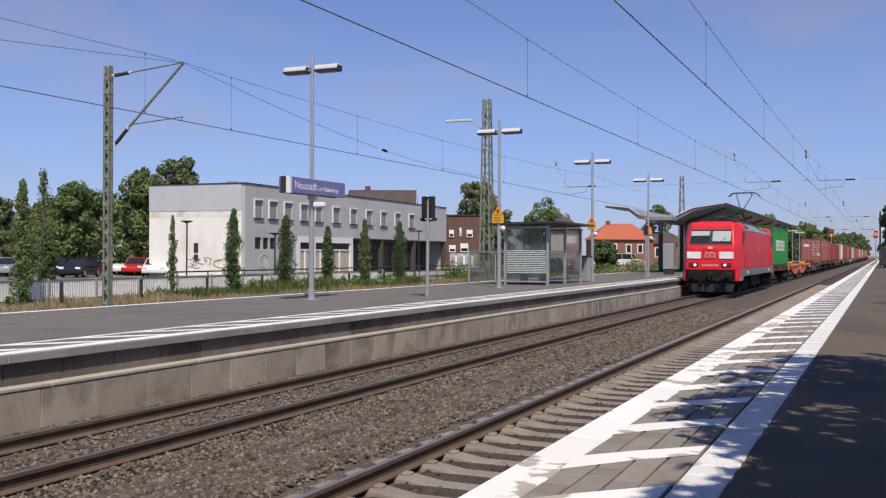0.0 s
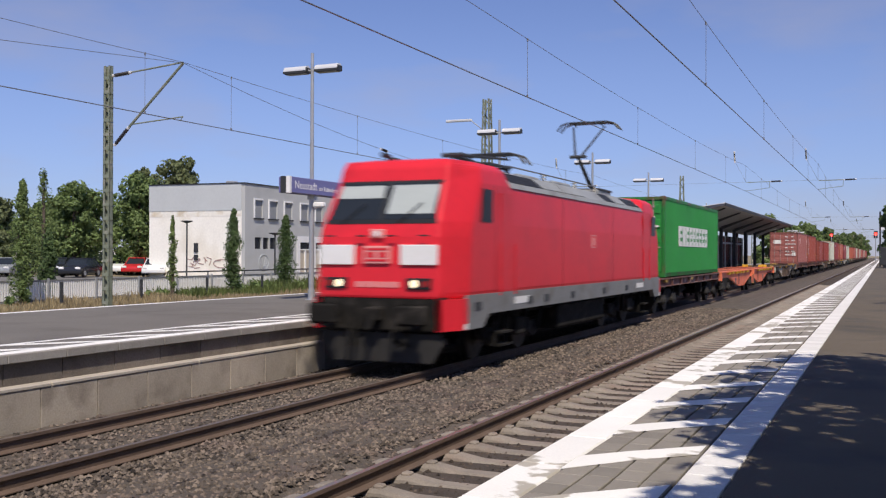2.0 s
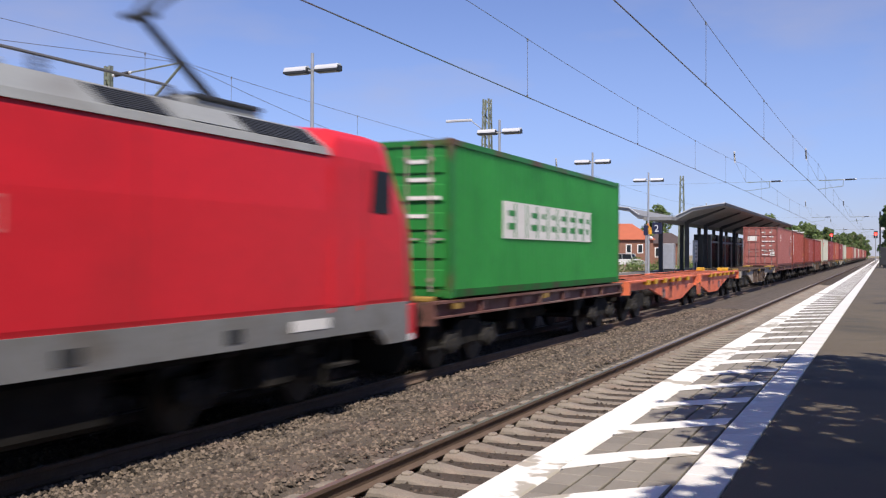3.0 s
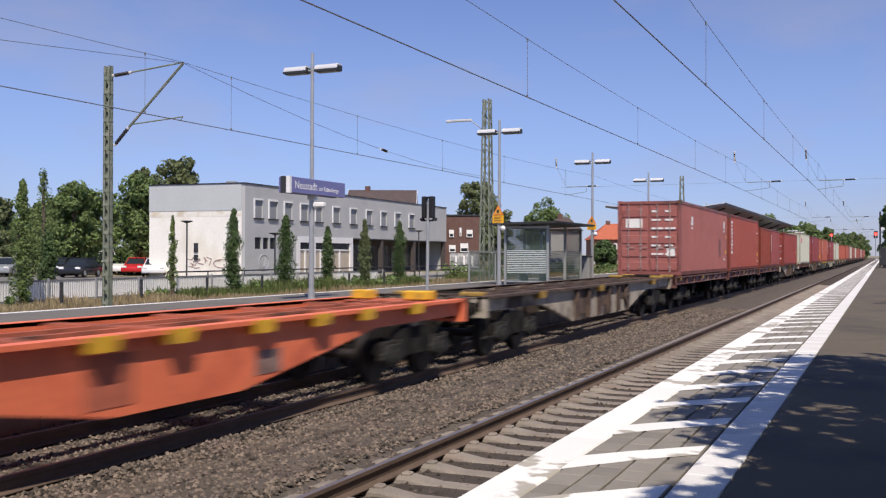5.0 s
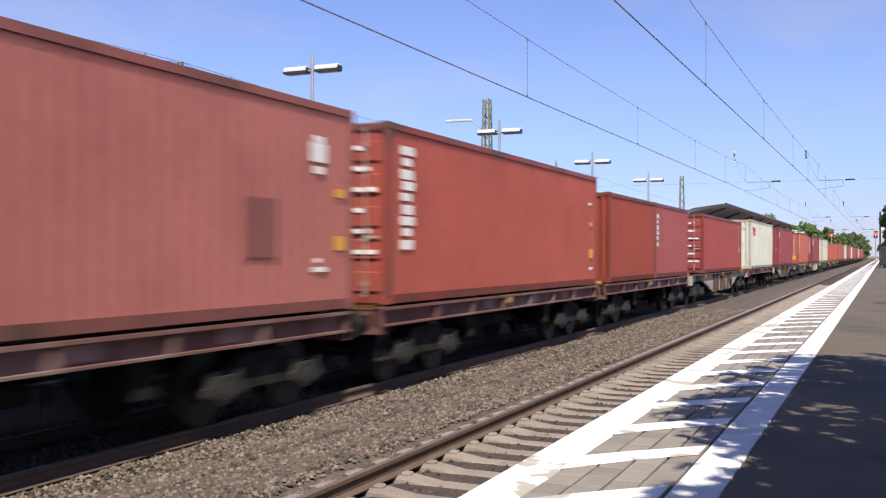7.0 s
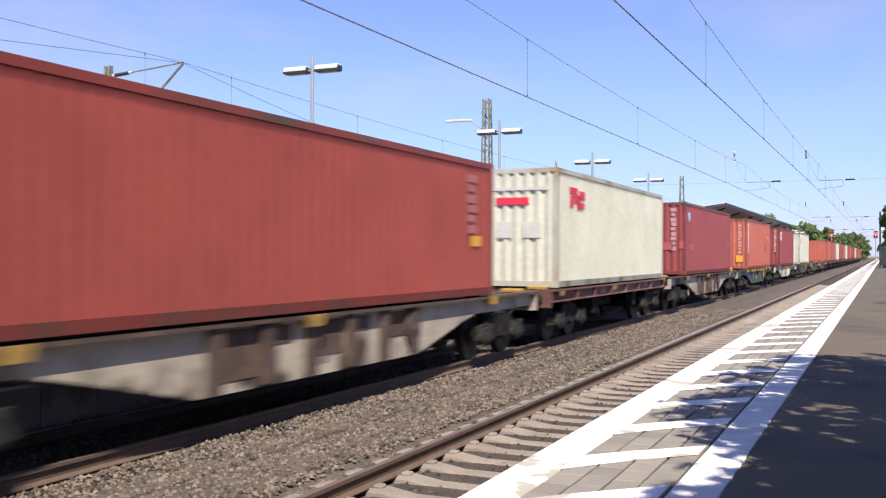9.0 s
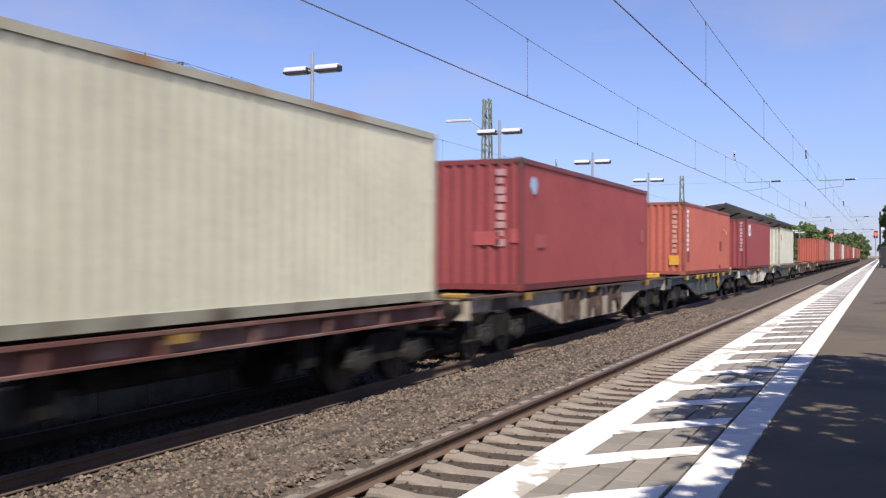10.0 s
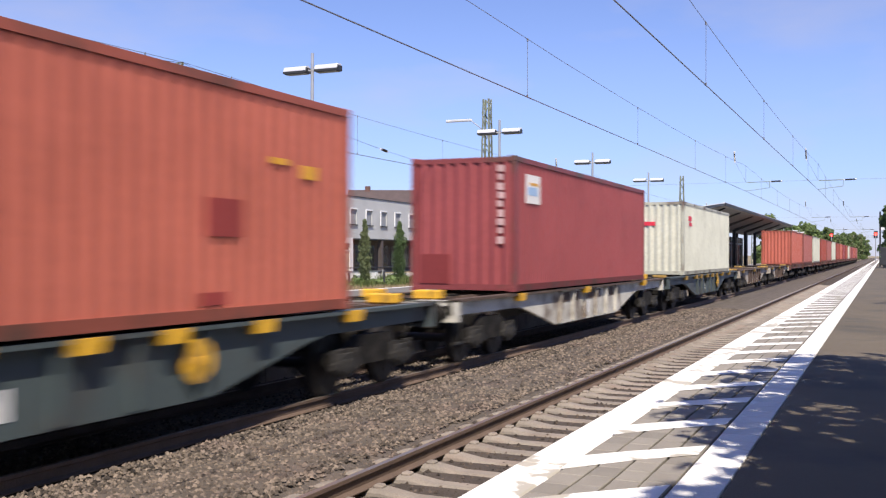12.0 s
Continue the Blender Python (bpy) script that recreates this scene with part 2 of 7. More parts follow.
def stones(patches, material, label):
    """Loose ballast stones, as small uneven lumps over the parts of the bed that lie near."""
    spots = []
    for x0, x1, y0, y1, z, n, s in patches:
        spots.append(np.column_stack([rng.uniform(x0, x1, n), rng.uniform(y0, y1, n), np.full(n, z) + rng.uniform(-0.02, 0.015, n), rng.uniform(0.6, 1.35, n) * s]))
    p = np.concatenate(spots)
    base = np.array([(1, 0, 0), (0, 1, 0), (-1, 0, 0), (0, -1, 0), (0.25, 0.2, 0.75), (-0.3, -0.1, 0.65)])
    tri = np.array([(0, 1, 4), (1, 2, 5), (1, 5, 4), (2, 3, 5), (3, 0, 4), (3, 4, 5)])
    n = len(p)
    a = rng.uniform(0, math.tau, n)
    c, s = np.cos(a), np.sin(a)
    b = base[None] * rng.uniform(0.65, 1.25, (n, 6, 1)) * p[:, 3][:, None, None]
    v = np.stack([b[..., 0] * c[:, None] - b[..., 1] * s[:, None], b[..., 0] * s[:, None] + b[..., 1] * c[:, None], b[..., 2]], -1) + p[:, None, :3]
    f = (tri[None] + 6 * np.arange(n)[:, None, None]).reshape(-1, 3)
    ob = new("ballast_stones", raw("ballast_stones", v.reshape(-1, 3), f.tolist(), material))
    tagged(ob, label, "ballast", "", "stuff")


def rail_profile():
    h = [(0.036, 0.0), (0.036, -0.035), (0.012, -0.05), (0.009, -0.13), (0.03, -0.145), (0.07, -0.155), (0.07, -0.165)]
    return [(x, z) for x, z in h] + [(-x, z) for x, z in reversed(h)]


def build_rail(x, material):
    bm = bmesh.new()
    prism(bm, [(x + a, z - 0.002) for a, z in rail_profile()], Y0, 900, "y")
    ob = setting("rail", bm, M_rail, "rusty steel running rail with a worn bright head", "rail")
    bm = bmesh.new()
    box(bm, x - 0.028, x + 0.028, Y0, 900, -0.01, 0.0)
    part("running_band", bm, material, ob)


def build_tracks():
    for xc, m in ((X_FAR, M_railband_far), (X_NEAR, M_railtop)):
        for s in (-0.7535, 0.7535):
            build_rail(xc + s, m)


def sleeper_mesh():
    """A concrete sleeper, thick under the rails and waisted in the middle."""
    bm = bmesh.new()
    xs = [-1.3, -1.22, -0.95, -0.55, -0.25, 0.25, 0.55, 0.95, 1.22, 1.3]
    zt = [-0.21, -0.19, -0.185, -0.18, -0.225, -0.225, -0.18, -0.185, -0.19, -0.21]
    rows = []
    for x, z in zip(xs, zt):
        rows.append([bm.verts.new(q) for q in ((x, -0.145, -0.36), (x, -0.115, z - 0.035), (x, -0.085, z), (x, 0.085, z), (x, 0.115, z - 0.035), (x, 0.145, -0.36))])
    for a, b in zip(rows, rows[1:]):
        for k in range(5):
            bm.faces.new((a[k], b[k], b[k + 1], a[k + 1]))
    bm.faces.new(rows[0])
    bm.faces.new(rows[-1][::-1])
    return mesh_of(bm, M_sleeper, name="sleeper")


def clip_mesh():
    bm = bmesh.new()
    for s in (-1, 1):
        soft_box(bm, s * 0.14 - 0.05, s * 0.14 + 0.05, -0.06, 0.06, -0.19, -0.13, 0.015)
    return mesh_of(bm, M_sleeper, name="rail_fastening")


def build_sleepers(bed):
    me, cm = sleeper_mesh(), clip_mesh()
    for xc, dz, y0, n in ((X_NEAR, 0.02, -9.0, 150), (X_FAR, -0.015, -9.0, 135)):
        for k in range(n):
            ob = new("sleeper", me)
            ob.parent = bed
            ob.location = (xc, y0 + 0.6 * k, dz)
            if 16 < k < 110 and xc == X_NEAR:
                for s in (-0.7535, 0.7535):
                    c = new("rail_fastening", cm)
                    c.parent = ob
                    c.location = (s, 0, -dz)


def build_left_platform():
    bm = bmesh.new()
    box(bm, -16.84, -10.1, Y0, 330, -0.6, Z_PL - 0.02)
    prism(bm, [(-16.84, Z_PL - 0.02), (-16.84, Z_PL), (-10.42, Z_PL + 0.0), (-10.42, Z_PL - 0.02)], Y0, 330, "y")
    ob = setting("platform_island", bm, M_asphalt_l, "island platform with grey asphalt surface and concrete edge wall", "platform")
    bm = bmesh.new()
    box(bm, -16.9, -16.68, Y0, 330, Z_PL, Z_PL + 0.004)
    part("back_line", bm, M_white, ob, "white painted line along the far edge")
    # coping slabs, upper panels coloured dark for stains and coping shade, lower panels with a ledge: one piece each
    def slab(x0, x1, z0, z1, w, material, c=0.008):
        b = bmesh.new()
        soft_box(b, x0, x1, 0.006, w - 0.006, z0, z1, c)
        return mesh_of(b, material, name="slab")
    cop = slab(-10.42, -9.94, Z_PL - 0.115, Z_PL, 0.97, M_coping)
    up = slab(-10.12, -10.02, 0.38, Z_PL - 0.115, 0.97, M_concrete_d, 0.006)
    low = slab(-10.06, -9.85, -0.5, 0.36, 1.0, M_concrete, 0.006)
    led = slab(-10.06, -9.838, 0.36, 0.415, 3.0, M_ledge, 0.012)
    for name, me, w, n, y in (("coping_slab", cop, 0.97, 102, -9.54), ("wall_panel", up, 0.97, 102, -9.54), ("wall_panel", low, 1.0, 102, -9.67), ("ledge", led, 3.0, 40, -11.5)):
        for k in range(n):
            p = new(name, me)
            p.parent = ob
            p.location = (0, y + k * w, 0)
    bm = bmesh.new()
    for x0, x1, z0, z1 in ((-10.42, -9.94, Z_PL - 0.115, Z_PL), (-10.12, -10.02, 0.38, Z_PL - 0.115), (-10.06, -9.85, -0.5, 0.36), (-10.06, -9.838, 0.36, 0.415)):
        box(bm, x0, x1, 92.4 if z1 != 0.415 else 108.5, 330, z0, z1)
    part("far_edge_wall", bm, M_concrete, ob)
    bm = bmesh.new()
    z = Z_PL + 0.004
    box(bm, -10.24, -10.0, Y0, 330, Z_PL + 0.001, z)
    box(bm, -11.1, -10.98, Y0, 330, Z_PL + 0.001, z)
    part("edge_line", bm, M_white, ob, "white painted edge lines")
    sm = bmesh.new()
    prism(sm, [(-10.98, 0.0), (-10.98, 0.34), (-10.24, 1.42), (-10.24, 1.08)], Z_PL + 0.001, z, "z")
    me = mesh_of(sm, M_white, name="hatch_stripe")
    for k in range(80):
        p = new("hatch_stripe", me)
        p.parent = ob
        p.location = (0, -10.8 + 1.28 * k, 0)


def build_right_platform():
    bm = bmesh.new()
    box(bm, -2.06, 60, Y0, 420, -0.6, Z_PR - 0.03)
    box(bm, -0.82, 60, Y0, 420, Z_PR - 0.03, Z_PR)
    ob = setting("platform_side", bm, M_asphalt_r, "side platform with worn dark asphalt surface", "platform")
    bm = bmesh.new()
    box(bm, -2.1, -0.83, Y0, 420, Z_PR - 0.032, Z_PR - 0.022)
    part("joint_bed", bm, M_joint, ob)
    def slab(x0, x1, w, material, c=0.007, g=0.006):
        b = bmesh.new()
        soft_box(b, x0 + g, x1 - g, g, w - g, Z_PR - 0.04, Z_PR, c)
        return mesh_of(b, material, name="paver")
    edge = bmesh.new()
    soft_box(edge, -2.146, -1.84, 0.003, 0.997, Z_PR - 0.14, Z_PR, 0.012)
    edge = mesh_of(edge, M_white_worn, name="edge_slab")
    strip = slab(-1.115, -0.825, 0.3, M_strip)
    pav = slab(0, 0.1785, 0.27, M_paver, 0.006, 0.006)
    for k in range(112):
        p = new("edge_slab", edge)
        p.parent = ob
        p.location = (0, -10.0 + k, 0)
    for k in range(270):
        p = new("tactile_slab", strip)
        p.parent = ob
        p.location = (0, -9.8 + 0.3 * k, rng.uniform(-0.002, 0.002))
    for k in range(75):
        for j in range(4):
            p = new("paver", pav)
            p.parent = ob
            p.location = (-1.835 + 0.18 * j, 3.05 + 0.27 * k + (0.02, 0.05, 0.0, 0.035)[j], rng.uniform(-0.003, 0.003))
    bm = bmesh.new()
    for k in range(110):
        for j in range(4):
            x, y = -1.835 + 0.18 * j, 23.3 + 0.27 * k + (0.02, 0.05, 0.0, 0.035)[j]
            box(bm, x + 0.005, x + 0.1735, y + 0.005, y + 0.265, Z_PR - 0.04, Z_PR + rng.uniform(-0.003, 0.003))
    tagged(part("farther_pavers", bm, M_paver_far, ob), kind="stuff")
    bm = bmesh.new()
    box(bm, -1.83, -1.12, 53.1, 420, Z_PR - 0.04, Z_PR - 0.001)
    box(bm, -1.83, -1.12, Y0, 3.0, Z_PR - 0.04, Z_PR - 0.001)
    part("far_paving", bm, M_paver, ob)
    bm = bmesh.new()
    box(bm, -2.146, -1.84, 102, 420, Z_PR - 0.14, Z_PR)
    box(bm, -1.115, -0.825, 71.3, 420, Z_PR - 0.03, Z_PR)
    part("far_edge", bm, M_white_worn, ob)
    sm = bmesh.new()
    prism(sm, [(-1.84, -0.98), (-1.84, -0.55), (-1.6, -0.28), (-1.13, 0.17), (-1.13, -0.17), (-1.5, -0.55)], Z_PR + 0.0015, Z_PR + 0.004, "z")
    me = mesh_of(sm, M_white_worn, name="hatch_stripe")
    for k in range(120):
        p = new("hatch_stripe", me)
        p.parent = ob
        p.location = (0, -9.95 + 1.293 * k, 0)


M_bed_d = mat("rust_dusted_bed", (0.055, 0.043, 0.035), 0.95, var=0.4, scale=3, fine=60, bump=0.8)
M_railband_far = mat("rail_running_band_dull", (0.2, 0.165, 0.14), 0.5, 0.5, var=0.1, bump=0.05)
M_white_worn = mat("worn_white_edge_paint", (0.8, 0.79, 0.77), 0.75, var=0.06, scale=2, fine=60, bump=0.2, tint=(0.4, 0.37, 0.32), spots=1.7, per_object=0.03, patch=(0.57, 0.595))
M_paver_far = mat("platform_paver_far", (0.225, 0.205, 0.18), 0.85, var=0.14, scale=3, fine=90, bump=0.4, island=0.14)
M_strip = mat("white_tactile_slab", (0.66, 0.65, 0.64), 0.8, var=0.1, scale=3, fine=40, bump=0.3, per_object=0.08)
track_bed = build_ground()
bm = bmesh.new()
box(bm, -4.46, -2.3, Y0, 200, -0.231, -0.226)
part("rusty_bed_strip", bm, M_bed_d, track_bed, "rust-dusted bed between the near rails")
build_tracks()
build_left_platform()
build_right_platform()
build_sleepers(track_bed)
stones(((-7.35, -5.22, 4.0, 15, -0.16, 11500, 0.03), (-5.22, -4.72, 4.0, 22, -0.212, 3200, 0.026), (-7.35, -5.2, 15, 42, -0.16, 12000, 0.036), (-9.78, -9.15, 7.5, 40, -0.15, 2800, 0.036), (-8.95, -7.65, 7.0, 34, -0.185, 8000, 0.028)), M_ballast, "loose grey and brown ballast stones between the tracks")
stones(((-4.45, -2.3, 4.5, 24, -0.232, 6200, 0.026),), M_ballast_d, "dark rust-dusted ballast stones between the sleepers")


# ---- the train ----
M_lockbar = mat("galvanised_locking_bar", (0.34, 0.22, 0.2), 0.55, 0.2, var=0.3, scale=3, bump=0.05, tint=(0.45, 0.4, 0.37), spots=2.5)
TRAIN = []
WHEELS = []
FLOOR = 1.295
R_WHEEL = 0.46


def paint(base, rough=0.5, tint=None):
    return mat("container_paint", base, rough, gloss=0.3, var=0.13, scale=0.6, fine=9, bump=0.04, tint=tint or tuple(c * 0.89 for c in base), spots=0.9)


def corrugated(bm, length, z0, z1, side, depth=0.036, pitch=0.28):
    """A trapezoid-corrugated wall along y on the plane x = side."""
    n = int(length / pitch)
    p = length / n
    s = 1 if side > 0 else -1
    ys, xs = [], []
    for k in range(n):
        for f, d in ((0.0, 0), (0.26, 0), (0.5, 1), (0.76, 1)):
            ys.append((k + f) * p)
            xs.append(side - s * depth * d)
    ys.append(length)
    xs.append(side)
    lo = [bm.verts.new((x, y, z0)) for x, y in zip(xs, ys)]
    hi = [bm.verts.new((x, y, z1)) for x, y in zip(xs, ys)]
    for k in range(len(ys) - 1):
        bm.faces.new((lo[k], lo[k + 1], hi[k + 1], hi[k]))


def marks(name, material, parent, rects, label="", lift=0.0):
    """Painted marks, a few millimetres thick. Rects on the side: ('s', y0, y1, z0, z1); on the near end: ('e', x0, x1, z0, z1)."""
    bm = bmesh.new()
    for kind, a0, a1, z0, z1 in rects:
        if kind == "s":
            box(bm, 1.2, 1.2105 + lift, a0, a1, z0, z1)
        else:
            box(bm, a0, a1, 0.003, 0.0175, z0, z1)
    ob = part(name, bm, material, parent, label)
    return tagged(ob, kind="stuff") if len(rects) > 2 else ob


def container(u, base, h=2.896, length=12.192, label="", doors=True, tint=None, rim=None):
    ob = thing("shipping_container", label, "container", "containers on the train")
    m = paint(base, tint=tint)
    dark = paint(tuple(c * 0.75 for c in base), tint=rim or (0.11, 0.065, 0.05))
    # bottom rail colour: dirt plus the shadow band under the container, painted in
    grimy_shade = paint(tuple(c * 0.5 for c in base), 0.8, tint=(0.07, 0.045, 0.036))
    W = 1.219
    bm = bmesh.new()
    corrugated(bm, length - 0.32, 0.16, h - 0.12, W - 0.012)
    bmesh.ops.translate(bm, vec=(0, 0.16, 0), verts=bm.verts[:])
    part("side_wall", bm, m, ob)
    bm = bmesh.new()
    corrugated(bm, length - 0.32, 0.16, h - 0.12, -W + 0.012)
    bmesh.ops.translate(bm, vec=(0, 0.16, 0), verts=bm.verts[:])
    part("side_wall", bm, m, ob)
    bm = bmesh.new()
    for x in (-W, W - 0.1):
        for y in (0, length - 0.16):
            box(bm, x, x + 0.1, y, y + 0.16, 0.12, h - 0.12)
    for y in (0.02, length - 0.14):
        box(bm, -W + 0.1, W - 0.1, y, y + 0.12, 0.03, 0.16)
        box(bm, -W + 0.1, W - 0.1, y, y + 0.12, h - 0.13, h - 0.02)
    for x in (-W, W - 0.06):
        box(bm, x + 0.004, x + 0.056, 0.16, length - 0.16, h - 0.12, h - 0.015)
    part("frame", bm, dark, ob)
    for x in (-W, W - 0.06):
        boxpart("bottom_rail", grimy_shade, ob, x, x + 0.06, 0.166, length - 0.166, 0.02, 0.16)
    for x in (-W - 0.004, W - 0.174):
        for y in (-0.004, length - 0.16):
            for z in (0, h - 0.12):
                boxpart("corner_casting", dark, ob, x, x + 0.178, y, y + 0.165, z, z + 0.12, c=0.012)
    bm = bmesh.new()
    box(bm, -W + 0.05, W - 0.05, 0.1, length - 0.1, h - 0.05, h - 0.02)
    part("roof", bm, m, ob)
    bm = bmesh.new()
    box(bm, -W + 0.06, W - 0.06, 0.1, length - 0.1, 0.1, 0.15)
    part("floor", bm, M_under, ob)
    if doors:
        for s in (-1, 1):
            bm = bmesh.new()
            x0, x1 = (-W + 0.11, -0.012) if s < 0 else (0.012, W - 0.11)
            box(bm, x0, x1, 0.05, 0.08, 0.17, h - 0.14)
            nz = 5
            dz = (h - 0.31) / nz
            d = part("door", bm, m, ob)
            for k in range(nz):
                boxpart("door_panel", m, d, x0 + 0.06, x1 - 0.06, 0.02, 0.055, 0.2 + k * dz, 0.2 + k * dz + dz * 0.62, c=0.015)
            for f in (0.28, 0.72):
                b2 = bmesh.new()
                x = x0 + (x1 - x0) * f
                tube(b2, (x, 0.0, 0.12), (x, 0.0, h - 0.1), 0.022, n=6)
                for z in (0.3, 1.0, 1.15, h - 0.4):
                    box(b2, x - 0.05, x + 0.05, -0.012, 0.05, z, z + 0.07)
                box(b2, x - 0.02, x + 0.26, -0.014, 0.004, 1.05, 1.09)
                part("locking_bar", b2, M_lockbar, d)
    else:
        bm = bmesh.new()
        corrugated(bm, 2 * W - 0.22, 0.16, h - 0.13, 0.0, 0.04, 0.25)
        bmesh.ops.transform(bm, matrix=pose(-(W - 0.11), 0.059, 0, 0, 0, 0) @ Matrix(((0, 1, 0, 0), (-1, 0, 0, 0), (0, 0, 1, 0), (0, 0, 0, 1))), verts=bm.verts[:])
        part("end_wall", bm, m, ob)
    bm = bmesh.new()
    box(bm, -W + 0.1, W - 0.1, length - 0.06, length - 0.03, 0.15, h - 0.12)
    part("end_wall", bm, m, ob)
    TRAIN.append((ob, u, FLOOR))
    return ob


def wheelset_mesh():
    bm = bmesh.new()
    for s in (-0.72, 0.72):
        tube(bm, (s - 0.065, 0, 0), (s + 0.065, 0, 0), R_WHEEL, n=20)
        tube(bm, (s - 0.08 * (1 if s > 0 else -1), 0, 0), (s - 0.05 * (1 if s > 0 else -1), 0, 0), R_WHEEL + 0.028, n=20)
        tube(bm, (s * 1.02 + 0.06 * (1 if s > 0 else -1), 0, 0), (s * 1.02 + 0.09 * (1 if s > 0 else -1), 0, 0), R_WHEEL * 0.4, n=10)
        for k in range(3):
            a = k * math.tau / 3
            c = s + (0.068 if s > 0 else -0.068)
            tube(bm, (c, 0.28 * math.cos(a), 0.28 * math.sin(a)), (c + (0.006 if s > 0 else -0.006), 0.28 * math.cos(a), 0.28 * math.sin(a)), 0.07, n=6)
    tube(bm, (-1.02, 0, 0), (1.02, 0, 0), 0.085, n=8)
    return mesh_of(bm, M_wheel, name="wheelset")


def bogie_pieces(half=0.9):
    """The pieces of a two-axle bogie: the cross bolster, and for each side a frame, axle boxes with their springs, and brake hangers."""
    bm = bmesh.new()
    soft_box(bm, -0.92, 0.92, -0.22, 0.22, 0.55, 0.9, 0.03)
    bolster = mesh_of(bm, M_under, name="bolster")
    sides, boxes, hangers = [], [], []
    for s in (-1, 1):
        x0, x1 = (0.93, 1.07) if s > 0 else (-1.07, -0.93)
        bm = bmesh.new()
        prism(bm, [(-half - 0.35, 0.5), (-half + 0.2, 0.46), (-0.45, 0.42), (0.45, 0.42), (half - 0.2, 0.46), (half + 0.35, 0.5), (half + 0.35, 0.66), (half - 0.15, 0.7), (0.5, 0.86), (-0.5, 0.86), (-half + 0.15, 0.7), (-half - 0.35, 0.66)], x0, x1)
        sides.append(mesh_of(bm, M_under, name="side_frame"))
        x = 1.02 * s
        bm = bmesh.new()
        prism(bm, [(-0.17, 0.36), (-0.1, 0.3), (0.1, 0.3), (0.17, 0.36), (0.36, 0.42), (0.36, 0.5), (0.15, 0.64), (-0.15, 0.64), (-0.36, 0.5), (-0.36, 0.42)], min(x, x + 0.13 * s), max(x, x + 0.13 * s))
        for d in (-0.25, 0.25):
            tube(bm, (x + 0.05 * s, d, 0.44), (x + 0.05 * s, d, 0.7), 0.07, n=8)
        tube(bm, (x + 0.12 * s, 0, 0.46), (x + 0.17 * s, 0, 0.46), 0.11, n=10)
        boxes.append(mesh_of(bm, M_axlebox, name="axle_box"))
        bm = bmesh.new()
        soft_box(bm, min(0.78 * s, 0.66 * s), max(0.78 * s, 0.66 * s), -0.05, 0.05, 0.25, 0.7, 0.02)
        hangers.append(mesh_of(bm, M_under, name="brake_hanger"))
    return bolster, sides, boxes, hangers


M_axlebox = mat("axle_box_grey_grime", (0.036, 0.034, 0.033), 0.8, gloss=0.25, var=0.35, scale=4, bump=0.2, tint=(0.016, 0.015, 0.013), spots=4)
WHEELSET = wheelset_mesh()
BOGIE = bogie_pieces()
BOGIE_LOCO = bogie_pieces(1.3)


def add_bogie(parent, y, mesh, half, live):
    bolster, sides, boxes, hangers = mesh
    b = new("bogie", bolster)
    b.parent = parent
    b.location = (0, y, 0)
    def add(name, me, d=0.0):
        p = new(name, me)
        p.parent = b
        p.location = (0, d, 0)
    for k in (0, 1) if live else (1,):
        add("side_frame", sides[k])
        for d in (-half, half):
            add("axle_box", boxes[k], d)
            if live:
                add("brake_hanger", hangers[k], d - 0.5 if d > 0 else d + 0.5)
    for d in (-half, half):
        w = new("wheelset", WHEELSET)
        w.parent = b
        w.location = (0, d, R_WHEEL)
        if live:
            WHEELS.append(w)


def buffers(parent, length, material, z=1.02):
    for y, s in ((0, -1), (length, 1)):
        for x in (-0.875, 0.875):
            bm = bmesh.new()
            soft_box(bm, x - 0.14, x + 0.14, min(y, y - 0.12 * s), max(y, y - 0.12 * s), z - 0.14, z + 0.14, 0.02)
            tube(bm, (x, y, z), (x, y + 0.3 * s, z), 0.1, n=10)
            tube(bm, (x, y + 0.3 * s, z), (x, y + 0.36 * s, z), 0.2, 0.22, n=12)
            part("buffer", bm, M_under, parent)
        bm = bmesh.new()
        tube(bm, (0, y, z - 0.02), (0, y + 0.42 * s, z - 0.08), 0.045, n=6)
        soft_box(bm, -0.09, 0.09, min(y, y + 0.16 * s), max(y, y + 0.16 * s), z - 0.1, z + 0.08, 0.02)
        part("coupling", bm, M_under, parent)
        part("brake_hose", _tube_bm((0.3, y, z - 0.1), (0.22, y + 0.3 * s, z - 0.45), 0.025, 6), M_under, parent)


